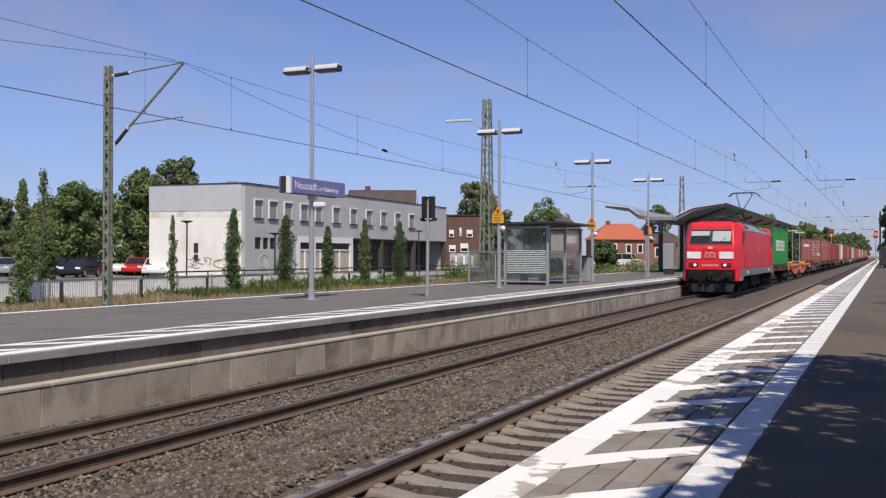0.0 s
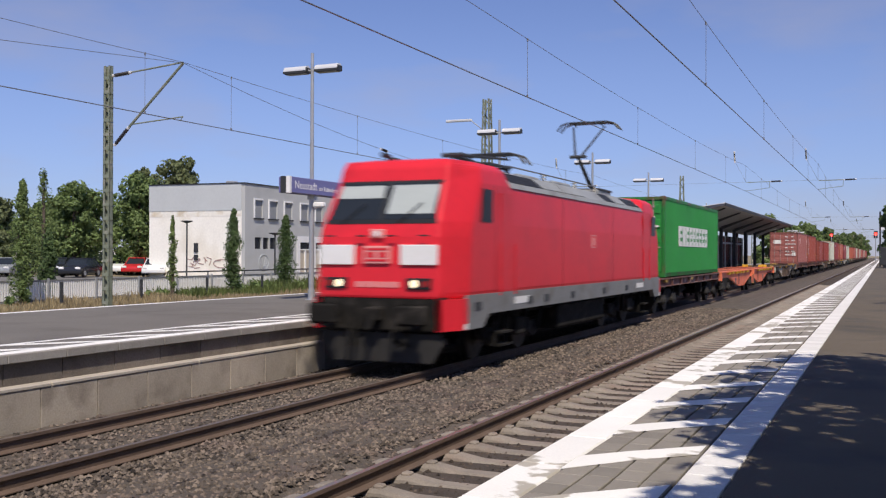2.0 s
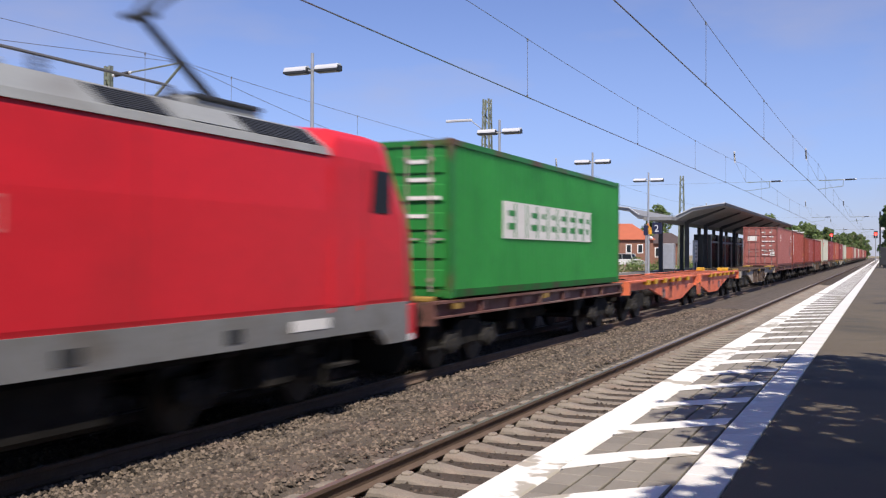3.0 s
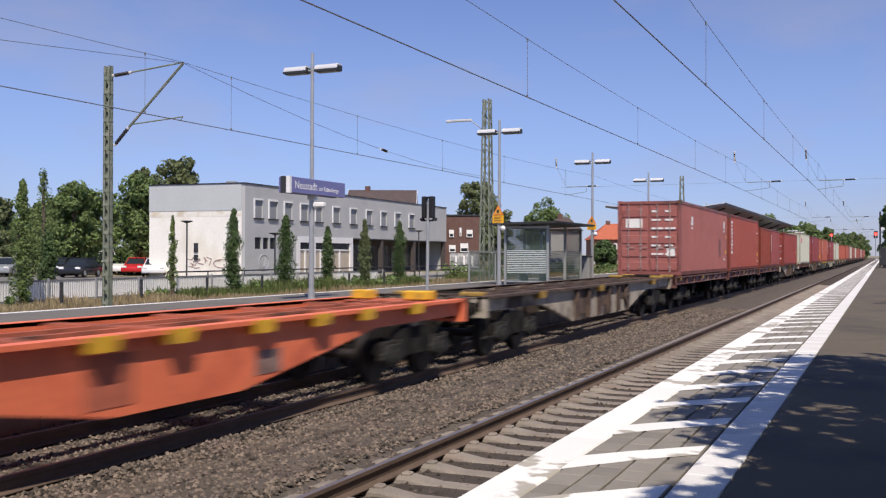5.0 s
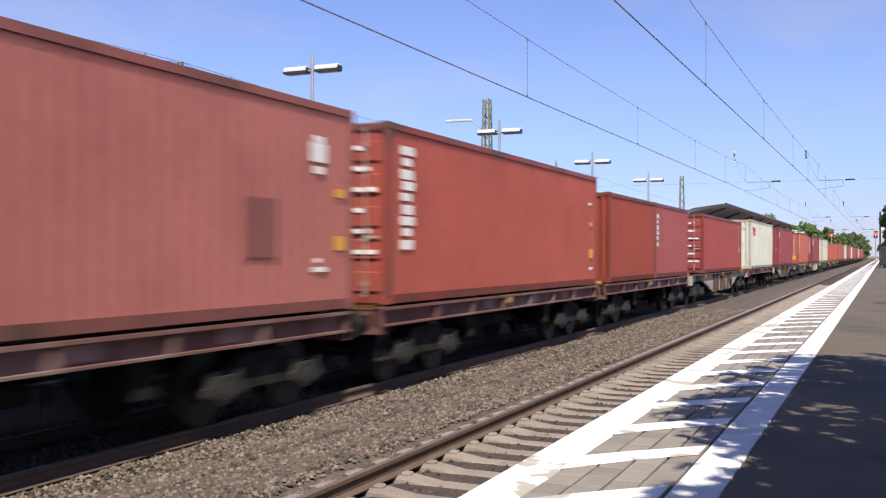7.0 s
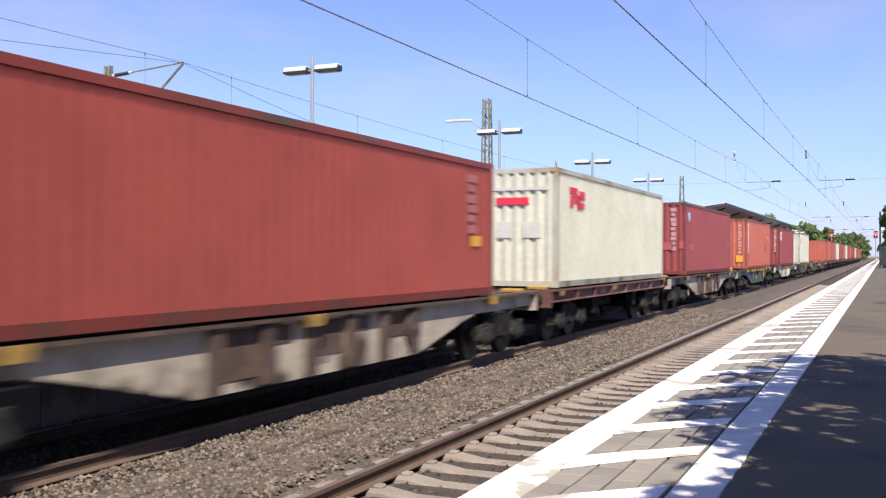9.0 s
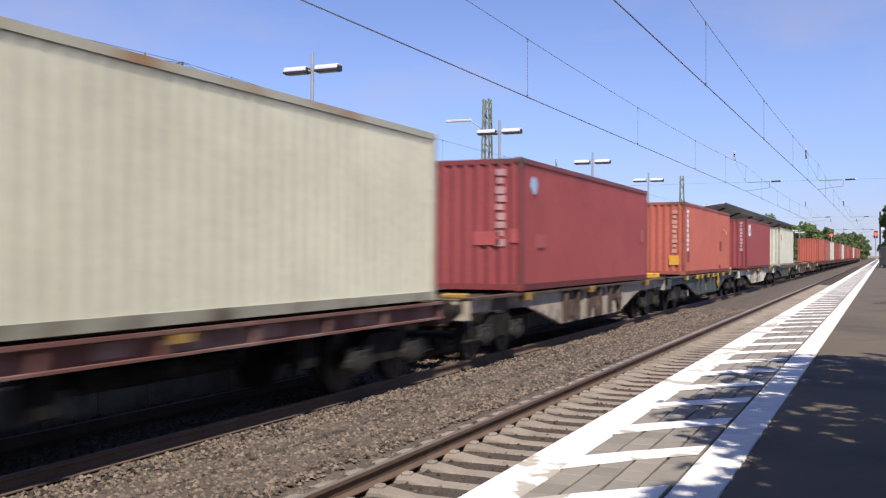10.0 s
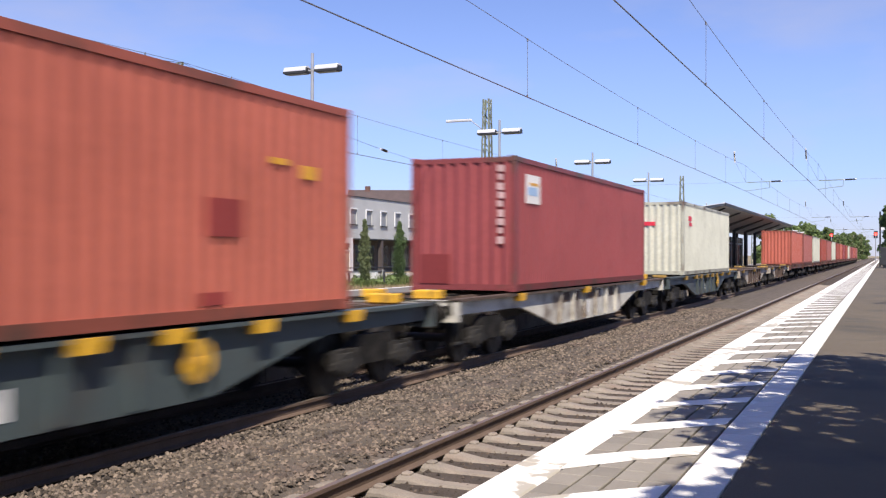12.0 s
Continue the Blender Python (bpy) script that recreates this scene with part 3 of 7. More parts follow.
def wagon(u, length, kind, steel, accent, label, live=True, stop=True, shift=0.0, ends=(True, True)):
    """A container flat wagon. kind 'belly': deep fish-bellied side sills; 'flat': low straight ones."""
    ob = thing("container_wagon", label, "freight wagon", "wagons of the train")
    top = FLOOR - 0.03
    L = length - 1.0
    cy = L / 2
    cm = cy + shift
    for s in (-1, 1):
        bm = bmesh.new()
        if kind == "belly":
            b, t = (2.9, 5.5) if length > 15 else (1.1, 4.6)
            x0, x1 = (1.0, 1.09) if s > 0 else (-1.09, -1.0)
            prism(bm, [(0, top), (0, top - 0.3), (max(0.02, cm - t), top - 0.32), (max(0.04, cm - t + 0.5), top - 0.4), (cm - b, top - 0.86), (cm + b, top - 0.86), (min(L - 0.04, cm + t - 0.5), top - 0.4), (min(L - 0.02, cm + t), top - 0.32), (L, top - 0.3), (L, top)], x0, x1)
            x0, x1 = (1.0, 1.2) if s > 0 else (-1.2, -1.0)
            fl = bmesh.new()
            box(fl, x0, x1, 0, L, top - 0.05, top + 0.004)
            part("top_flange", fl, M_rustdeck if steel in (M_grime, M_pale) else steel, ob)
        else:
            x0, x1 = (1.06, 1.14) if s > 0 else (-1.14, -1.06)
            prism(bm, [(0, top), (0, top - 0.27), (L * 0.2, top - 0.3), (L * 0.8, top - 0.3), (L, top - 0.27), (L, top)], x0, x1)
            x0, x1 = (1.06, 1.24) if s > 0 else (-1.24, -1.06)
            box(bm, x0, x1, 0, L, top - 0.045, top)
            box(bm, min(x0, x1), max(x0, x1), 0, L, top - 0.3, top - 0.27)
        part("side_sill", bm, steel, ob)
    bm = bmesh.new()
    box(bm, -0.3, -0.22, 0.1, L - 0.1, top - 0.35, top - 0.03)
    box(bm, 0.22, 0.3, 0.1, L - 0.1, top - 0.35, top - 0.03)
    for k in range(int(L / 1.9) + 1):
        y = 0.05 + k * (L - 0.2) / int(L / 1.9)
        box(bm, -1.02, 1.02, y, y + 0.13, top - 0.18, top - 0.02)
    for y0 in (0.0, L - 0.7):
        box(bm, -1.05, 1.05, y0, y0 + 0.7, top - 0.06, top - 0.035)
    part("underframe", bm, M_orange_d if steel is M_orange else M_rustdeck, ob)
    for y in (0, L - 0.12):
        boxpart("headstock", steel, ob, -1.2, 1.2, y, y + 0.12, top - 0.42, top - 0.02)
    # stiffening ribs and load brackets on the side sill
    for k in range(6):
        y = cm + (k - 2.5) * (b * 0.37 if kind == "belly" else L / 7.5)
        z0 = top - (0.82 if kind == "belly" else 0.28)
        if steel is M_orange:
            continue
        for s in (-1, 1):
            bm = bmesh.new()
            rw = 0.11 if steel is M_grime else 0.05
            box(bm, min(1.092 * s, 1.17 * s) + (0.05 * s if kind != "belly" else 0), max(1.092 * s, 1.17 * s) + (0.05 * s if kind != "belly" else 0), y - rw, y + rw, z0, top - 0.05)
            part("rib", bm, M_rustdeck if steel is M_grime else steel, ob)
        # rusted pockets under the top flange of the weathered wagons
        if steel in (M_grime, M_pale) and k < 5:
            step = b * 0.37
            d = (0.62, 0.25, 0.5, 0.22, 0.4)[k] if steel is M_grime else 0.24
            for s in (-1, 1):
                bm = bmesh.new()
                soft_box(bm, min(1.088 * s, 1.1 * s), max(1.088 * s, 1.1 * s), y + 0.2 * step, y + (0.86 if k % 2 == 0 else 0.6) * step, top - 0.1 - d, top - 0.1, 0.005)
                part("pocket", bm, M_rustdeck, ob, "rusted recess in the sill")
    for y in (cy - 5.9, cy - 3.6, cy - 2.4, cy - 0.8, cy + 0.6, cy + 1.9, cy + 3.6, cy + 5.9) if steel in (M_slate, M_orange) else (cy - 5.9, cy - 0.8, cy + 5.9):
        if y < 0.4 or y > L - 0.8:
            continue
        for s in (-1, 1):
            bm = bmesh.new()
            x0, x1 = sorted((1.1 * s, 1.235 * s))
            prism(bm, [(y, top + 0.0), (y + 0.45, top + 0.0), (y + 0.4, top - 0.16), (y + 0.05, top - 0.16)], x0, x1)
            part("container_bracket", bm, accent, ob, "yellow folding container bracket")
    if stop:
        for y, present in ((0.25, ends[0]), (L - 0.55, ends[1])):
            if not present:
                continue
            bright = accent is M_yellow
            for x, w in ((0.42, 0.27), (-0.75, 0.2)) if bright else ((0.75, 0.24), (-0.75, 0.24)):
                boxpart("end_stop", accent, ob, x - w, x + w, y, y + 0.3, top - 0.02, top + (0.15 if bright else 0.07), c=0.02, label="yellow end platform fitting")
            part("end_rod", _tube_bm((-0.9, y + 0.4, top + 0.05), (0.9, y + 0.4, top + 0.05), 0.022, 6), M_under, ob)
    if steel in (M_slate, M_grime):
        wy = cy + 2.6
        wheel = M_yellow if steel is M_slate else M_rustdeck
        bm = bmesh.new()
        tube(bm, (1.13, wy, top - 0.4), (1.17, wy, top - 0.4), 0.26, n=16)
        hand = part("brake_handwheel", bm, wheel, ob, "brake handwheel on the side sill")
        part("hub", _tube_bm((1.171, wy, top - 0.4), (1.21, wy, top - 0.4), 0.06), wheel, hand)
    if not ends[0]:
        boxpart("equipment_box", M_orange_d, ob, 1.0, 1.16, -0.38, 0.2, 0.42, 0.9, c=0.02, label="orange hanging equipment box")
        for z in (0.33, 0.82):
            boxpart("box_edge", M_yellow_d, ob, 1.161, 1.18, -0.38, 0.2, z + 0.08, z + 0.13)
    bm = bmesh.new()
    for y in (cy - 1.0, cy + 0.6):
        soft_box(bm, -0.5, 0.4, y, y + 0.7, top - 0.72, top - 0.36, 0.06)
    tube(bm, (0.5, cy - 1.4, top - 0.55), (0.5, cy + 1.2, top - 0.55), 0.14, n=10)
    part("brake_gear", bm, M_under, ob)
    for s in (-1, 1):
        bm = bmesh.new()
        x = 1.02 * s
        box(bm, min(x, x + 0.1 * s), max(x, x + 0.1 * s), 0.15, 0.45, 0.42, 0.46)
        for y in (0.16, 0.42):
            tube(bm, (x + 0.05 * s, y, 0.44), (x + 0.05 * s, y, top - 0.3), 0.018, n=5)
        part("shunter_step", bm, M_plough, ob, "grimy shunter step")
    bm = bmesh.new()
    box(bm, 1.092 if kind == "belly" else 1.142, 1.097 if kind == "belly" else 1.147, cy - 0.6, cy - 0.05, top - (0.7 if kind == "belly" else 0.26), top - (0.4 if kind == "belly" else 0.08))
    part("data_panel", bm, M_plain_white if steel in (M_slate, M_pale) else M_faded, ob, "faded data panel with unreadable marks")
    if steel is M_orange:
        boxpart("repair_plate", M_orange_d, ob, 1.088, 1.096, cm - 1.5, cm - 0.8, top - 0.75, top - 0.2, label="darker orange repainted plate")
    if kind == "flat":
        for y in (L * 0.16, L * 0.36, L * 0.58, L * 0.77):
            boxpart("sill_plate", M_faded, ob, 1.141, 1.146, y, y + 0.5, top - 0.24, top - 0.07, label="worn pinkish paint plate")
        for y in (L * 0.3, L * 0.66):
            boxpart("hanging_box", M_under, ob, 0.9, 1.12, y, y + 0.35, top - 0.75, top - 0.301, c=0.02)
    by = 2.0 if length > 15 else 1.9
    if ends[0]:
        add_bogie(ob, by, BOGIE, 0.9, live)
    if ends[1]:
        add_bogie(ob, L - by, BOGIE, 0.9, live)
    if not ends[1]:
        add_bogie(ob, L + 0.5, BOGIE, 0.9, live)
    buffers(ob, L, M_under)
    TRAIN.append((ob, u + 0.5, 0.0))
    return ob


def locomotive(u):
    ob = thing("electric_locomotive", "red electric freight locomotive with grey roof and white front panels", "locomotive")
    LEN = 17.75
    # height, half width, set-back and corner taper of the cab; and the lower section between the cabs
    cab = [(1.3, 1.46, 0.0, 0.24), (1.42, 1.485, 0.0, 0.25), (2.4, 1.485, 0.06, 0.28), (2.68, 1.485, 0.14, 0.3), (3.44, 1.455, 0.61, 0.33), (3.7, 1.4, 0.69, 0.3), (3.84, 1.24, 0.84, 0.14), (3.89, 0.7, 1.15, 0.05)]
    mid = [(1.3, 1.46), (1.42, 1.485), (2.4, 1.485), (2.68, 1.485), (3.42, 1.44), (3.52, 1.38), (3.78, 1.05), (3.85, 0.6)]
    bm = bmesh.new()
    rings = []
    half_rings = [[(w - tap, yo, z) for z, w, yo, tap in cab], [(w, yo + 0.8, z) for z, w, yo, tap in cab], [(w, 2.72, z) for z, w, yo, tap in cab], [(w, 3.02, z) for z, w in mid]]
    for flip, order in ((False, half_rings), (True, half_rings[::-1])):
        for half in order:
            pts = [(w, LEN - y if flip else y, z) for w, y, z in half]
            rings.append([bm.verts.new(p) for p in pts] + [bm.verts.new((-w, y, z)) for w, y, z in pts[::-1]])
    n = len(rings[0])
    for a, b in zip(rings, rings[1:]):
        for k in range(n - 1):
            bm.faces.new((a[k], a[k + 1], b[k + 1], b[k]))
        bm.faces.new((a[n - 1], a[0], b[0], b[n - 1]))
    h = n // 2
    for r in (rings[0], rings[-1]):
        for k in range(h - 1):
            bm.faces.new((r[k], r[k + 1], r[n - 2 - k], r[n - 1 - k]))
    bmesh.ops.recalc_face_normals(bm, faces=bm.faces[:])
    edges = [e for e in bm.edges if e.is_manifold and e.calc_face_angle(0) > 0.3]
    bmesh.ops.bevel(bm, geom=edges, offset=0.05, segments=2, profile=0.6, affect="EDGES")
    part("body", bm, M_red, ob, "glossy traffic-red body shell", smooth=False)
    # grey roof with sloping grilles between the cabs
    bm = bmesh.new()
    prof = [(1.46, 3.43), (1.41, 3.53), (1.07, 3.8), (0.6, 3.88)]
    prism(bm, prof + [(-x, z) for x, z in prof[::-1]], 3.0, LEN - 3.0, "y")
    part("roof", bm, M_roof, ob, "grey roof with sloping air grilles")
    for y0, y1, dark in ((3.1, 5.2, 1), (5.3, 6.8, 0), (6.9, 8.6, 0), (10.6, 11.6, 1), (11.8, 12.9, 0), (13.0, 14.6, 1)):
        for s in (-1, 1):
            bm = bmesh.new()
            a, b = Vector((1.39 * s, 0, 3.546)), Vector((1.1 * s, 0, 3.776))
            for k in range(9 if dark else 1):
                f0, f1 = (k / 9, (k + 0.6) / 9) if dark else (0, 1)
                p, q = a.lerp(b, f0), a.lerp(b, f1)
                o = Vector((0.008 * s, 0, 0.01))
                quad(bm, p + Vector((0, y0, 0)) + o, p + Vector((0, y1, 0)) + o, q + Vector((0, y1, 0)) + o, q + Vector((0, y0, 0)) + o)
            geo = bmesh.ops.extrude_face_region(bm, geom=bm.faces[:])
            bmesh.ops.translate(bm, vec=(-0.03 * s, 0, -0.01), verts=[v for v in geo["geom"] if isinstance(v, bmesh.types.BMVert)])
            part("roof_grille", bm, M_dark if dark else M_roof, ob, "dark slatted roof grille" if dark else "")
    # roof gear
    for y, hh in ((3.6, 0.12), (6.0, 0.14), (8.6, 0.16), (12.9, 0.2)):
        bm = bmesh.new()
        soft_box(bm, -0.55, 0.55, y, y + 1.5, 3.84, 3.84 + hh, 0.04)
        part("roof_box", bm, M_roof, ob)
    for y in (5.3, 7.9, 10.6, 12.6):
        for x in (-0.5, 0.5):
            bm = bmesh.new()
            for k in range(4):
                tube(bm, (x, y, 3.86 + 0.06 * k), (x, y, 3.9 + 0.06 * k), 0.075, 0.05, n=8)
            part("insulator", bm, M_ceramic, ob)
    bm = bmesh.new()
    tube(bm, (0.5, 5.3, 4.1), (0.5, 12.6, 4.1), 0.02, n=6)
    part("roof_conductor", bm, M_wire, ob)
    bm = bmesh.new()
    soft_box(bm, -0.5, -0.3, 1.3, 1.6, 3.86, 3.96, 0.03)
    tube(bm, (-0.4, 1.3, 3.98), (-0.4, 1.0, 3.98), 0.03, 0.06, n=8)
    part("horn_and_antenna", bm, M_dark, ob)
    pantograph(ob, 4.7, False)
    pantograph(ob, 13.7, True)
    cab_front(ob, 0.0, 1)
    cab_front(ob, LEN, -1)
    # grey side frame, doors, side windows, ladders
    for s in (-1, 1):
        bm = bmesh.new()
        x0, x1 = sorted((1.36 * s, 1.5 * s))
        prism(bm, [(0.7, 1.36), (LEN - 0.7, 1.36), (LEN - 0.7, 0.74), (LEN - 1.4, 0.74), (LEN - 1.7, 0.98), (LEN - 6.2, 0.98), (6.2, 0.98), (1.7, 0.98), (1.4, 0.74), (0.7, 0.74)], x0, x1)
        part("side_frame", bm, M_frame, ob, "grey lower side frame")
        for y in (1.3, LEN - 1.9):
            w = bmesh.new()
            o = 1.487 * s
            prism(w, [(y, 2.7), (y + 0.58, 2.7), (y + 0.58, 3.32), (y + 0.1, 3.32)], min(o, o + 0.008 * s), max(o, o + 0.008 * s))
            part("side_window", w, M_side_glass, ob, "dark cab side window")
        for y in (2.35, LEN - 3.0):
            w = bmesh.new()
            o = 1.484 * s
            box(w, min(o, o + 0.008 * s), max(o, o + 0.008 * s), y, y + 0.66, 1.38, 3.3)
            part("cab_door", w, M_red, ob)
            for d in (-0.07, 0.73):
                w = bmesh.new()
                tube(w, (1.52 * s, y + d, 1.3), (1.52 * s, y + d, 2.3), 0.014, n=6)
                part("handrail", w, M_red, ob)
            w = bmesh.new()
            for z in (0.3, 0.55):
                box(w, min(1.25 * s, 1.5 * s), max(1.25 * s, 1.5 * s), y + 0.03, y + 0.63, z, z + 0.04)
            for d in (0.03, 0.6):
                box(w, min(1.3 * s, 1.36 * s), max(1.3 * s, 1.36 * s), y + d, y + d + 0.05, 0.3, 0.9)
            part("step_ladder", w, M_under, ob)
        for y in (1.0, 3.9, 5.0, 7.0, 9.9, 12.4):
            w = bmesh.new()
            box(w, min(1.5 * s, 1.508 * s), max(1.5 * s, 1.508 * s), y, y + 0.3, 1.06, 1.22)
            part("service_flap", w, M_dark, ob)
        for y in (3.1, LEN - 4.0):
            w = bmesh.new()
            box(w, min(1.5 * s, 1.507 * s), max(1.5 * s, 1.507 * s), y, y + 0.9, 1.1, 1.24)
            part("data_panel", w, M_plain_white, ob, "white marking panel with unreadable marks")
        w = bmesh.new()
        for a, b, c, d in ((8.8, 9.25, 2.27, 2.3), (8.8, 9.25, 2.57, 2.6), (8.8, 8.83, 2.3, 2.57), (9.22, 9.25, 2.3, 2.57), (8.9, 8.99, 2.34, 2.52), (9.06, 9.15, 2.34, 2.52)):
            box(w, min(1.485 * s, 1.491 * s), max(1.485 * s, 1.491 * s), a, b, c, d)
        part("operator_emblem", w, M_pink, ob, "small white framed emblem")
        for y in (2.05, LEN - 2.1, 6.4, 11.0):
            w = bmesh.new()
            box(w, min(1.484 * s, 1.489 * s), max(1.484 * s, 1.489 * s), y, y + 0.02, 1.37, 3.4)
            part("panel_joint", w, M_redjoint, ob)
    # underframe gear and bogies
    bm = bmesh.new()
    soft_box(bm, -1.3, 1.3, 6.6, 10.8, 0.35, 0.95, 0.06)
    box(bm, -1.2, 1.2, 0.5, LEN - 0.5, 0.86, 1.25)
    part("transformer_tank", bm, M_under, ob)
    for y in (4.0, LEN - 4.0):
        add_bogie(ob, y, BOGIE_LOCO, 1.3, True)
        for s in (-1, 1):
            for d in (-1.3, 1.3, -0.5, 0.5):
                bm = bmesh.new()
                tube(bm, (1.2 * s, y + d, 0.45), (1.2 * s, y + d + (0.3 if abs(d) > 1 else 0.0), 0.95), 0.07, n=8)
                part("damper", bm, M_under, ob)
            bm = bmesh.new()
            soft_box(bm, min(1.12 * s, 1.32 * s), max(1.12 * s, 1.32 * s), y - 0.3, y + 0.3, 0.42, 0.78, 0.03)
            part("sand_box", bm, M_under, ob)
    TRAIN.append((ob, u, 0.0))


def cab_front(ob, y, s):
    """Windscreen, lamps, panels, buffer beam and plough at one end; s = 1 looks towards -y."""
    def Y(v):
        return y + s * v
    def face(z):
        return 0.06 + (z - 2.4) * 0.29 if z < 2.68 else 0.14 + (z - 2.68) * 0.615
    wid = 1.09
    for x0, x1 in ((-wid, -0.05), (0.05, wid)):
        bm = bmesh.new()
        pts = [(x0, 2.72), (x1, 2.72), (x1 * (0.93 if abs(x1) > 0.5 else 1), 3.4), (x0 * (0.93 if abs(x0) > 0.5 else 1), 3.4)]
        quad(bm, *[(x, Y(face(z) - 0.012), z) for x, z in pts])
        geo = bmesh.ops.extrude_face_region(bm, geom=bm.faces[:])
        bmesh.ops.translate(bm, vec=(0, 0.02 * s, 0), verts=[v for v in geo["geom"] if isinstance(v, bmesh.types.BMVert)])
        w = part("windscreen", bm, M_window_dark, ob, "dark windscreen pane")
        bm = bmesh.new()
        z0 = 3.12 if x0 < 0 else 2.82
        z1, a, b = 3.36, x0 * (0.93 if abs(x0) > 0.5 else 1.6), x1 * (0.93 if abs(x1) > 0.5 else 1.6)
        quad(bm, *[(x, Y(face(z) - 0.018), z) for x, z in ((a, z0), (b, z0), (b, z1), (a, z1))])
        geo = bmesh.ops.extrude_face_region(bm, geom=bm.faces[:])
        bmesh.ops.translate(bm, vec=(0, 0.004 * s, 0), verts=[v for v in geo["geom"] if isinstance(v, bmesh.types.BMVert)])
        part("sun_blind", bm, M_blind, w, "pale drawn sun blind")
        bm = bmesh.new()
        cx = (x0 + x1) / 2
        tube(bm, (cx - 0.2, Y(face(2.7) - 0.05), 2.66), (cx + 0.2, Y(face(3.0) - 0.05), 3.02), 0.012, n=5)
        part("wiper", bm, M_black, w)
    bm = bmesh.new()
    for x0, x1, z0, z1 in ((-1.12, 1.12, 2.64, 2.72), (-1.05, 1.05, 3.4, 3.45), (-0.05, 0.05, 2.72, 3.4)):
        quad(bm, *[(x, Y(face(z) - 0.008), z) for x, z in ((x0, z0), (x1, z0), (x1, z1), (x0, z1))])
    geo = bmesh.ops.extrude_face_region(bm, geom=bm.faces[:])
    bmesh.ops.translate(bm, vec=(0, 0.015 * s, 0), verts=[v for v in geo["geom"] if isinstance(v, bmesh.types.BMVert)])
    part("windscreen_frame", bm, M_black, ob)
    def plate(name, material, x0, x1, z0, z1, d=0.02, label=""):
        bm = bmesh.new()
        ya, yb = Y(-d), Y(0.09)
        soft_box(bm, x0, x1, min(ya, yb), max(ya, yb), z0, z1, 0.008)
        return part(name, bm, material, ob, label)
    for x in (-0.83, 0.83):
        plate("front_panel", M_plain_white, x - 0.36, x + 0.36, 1.9, 2.26, 0.012, "white front panel")
    e = plate("front_emblem", M_pink, -0.27, 0.27, 1.92, 2.24, 0.014, "white emblem on red")
    bm = bmesh.new()
    ya, yb = sorted((Y(-0.02), Y(0.0)))
    for x0, x1, z0, z1 in ((-0.23, 0.23, 1.96, 2.0), (-0.23, 0.23, 2.16, 2.2), (-0.2, -0.04, 2.03, 2.13), (0.04, 0.2, 2.03, 2.13)):
        box(bm, x0, x1, ya, yb, z0, z1)
    part("emblem_bars", bm, M_red, e)
    for x in (-0.84, 0.84):
        lamp = plate("headlamp", M_black, x - 0.24, x + 0.24, 1.47, 1.67, 0.03, "twin headlamp cluster")
        for d, m, r in ((0.08 * (1 if x < 0 else -1) - 0.0, M_lamp_glow if s > 0 else M_plain_white, 0.07), (-0.14 * (1 if x < 0 else -1), M_tail, 0.06)):
            bm = bmesh.new()
            tube(bm, (x + d, Y(-0.045), 1.57), (x + d, Y(0.0), 1.57), r, n=12)
            part("lens", bm, m, lamp)
    top = plate("top_headlamp", M_pink, -0.13, 0.13, 2.38, 2.54, 0.0)
    bm = bmesh.new()
    tube(bm, (0, Y(-0.02), 2.46), (0, Y(0.05), 2.46), 0.05, n=12)
    part("lens", bm, M_plain_white, top)
    bm = bmesh.new()
    for k in range(6):
        x = -0.42 + 0.15 * k
        ya, yb = sorted((Y(-0.008), Y(0.02)))
        box(bm, x, x + 0.11, ya, yb, 1.5, 1.6)
    part("number_bars", bm, M_pink, ob, "row of plain pale marks")
    for x in (-0.95, -0.3, 0.3, 0.95):
        bm = bmesh.new()
        tube(bm, (x - 0.1, Y(-0.04), 2.42), (x + 0.1, Y(-0.04), 2.42), 0.015, n=5)
        part("handrail", bm, M_black, ob)
    # beam, buffers, hoses, plough
    bm = bmesh.new()
    ya, yb = sorted((Y(0.02), Y(0.5)))
    soft_box(bm, -1.3, 1.3, ya, yb, 0.72, 1.33, 0.03)
    part("buffer_beam", bm, M_under, ob)
    for k in (-1, 1):
        bm = bmesh.new()
        prism(bm, [(1.3 * k, Y(0.02)), (1.49 * k, Y(0.5)), (1.49 * k, Y(0.698)), (1.2 * k, Y(0.698)), (1.15 * k, Y(0.02))], 0.74, 1.3, "z")
        part("beam_end", bm, M_red, ob, "red buffer beam corner")
        boxpart("corner_plate", M_plain_white, ob, min(1.3 * k, 1.494 * k), max(1.3 * k, 1.494 * k), min(Y(0.52), Y(0.69)), max(Y(0.52), Y(0.69)), 0.75, 0.85, label="white corner plate")
    for x in (-0.875, 0.875):
        bm = bmesh.new()
        tube(bm, (x, Y(0.1), 1.03), (x, Y(-0.35), 1.03), 0.13, n=12)
        ya, yb = sorted((Y(-0.35), Y(-0.43)))
        soft_box(bm, x - 0.3, x + 0.3, ya, yb, 0.84, 1.22, 0.05)
        part("buffer", bm, M_under, ob)
    bm = bmesh.new()
    ya, yb = sorted((Y(-0.18), Y(0.1)))
    soft_box(bm, -0.14, 0.14, ya, yb, 0.9, 1.15, 0.03)
    tube(bm, (0, Y(-0.15), 1.02), (0, Y(-0.32), 0.75), 0.05, n=6)
    part("coupling", bm, M_under, ob)
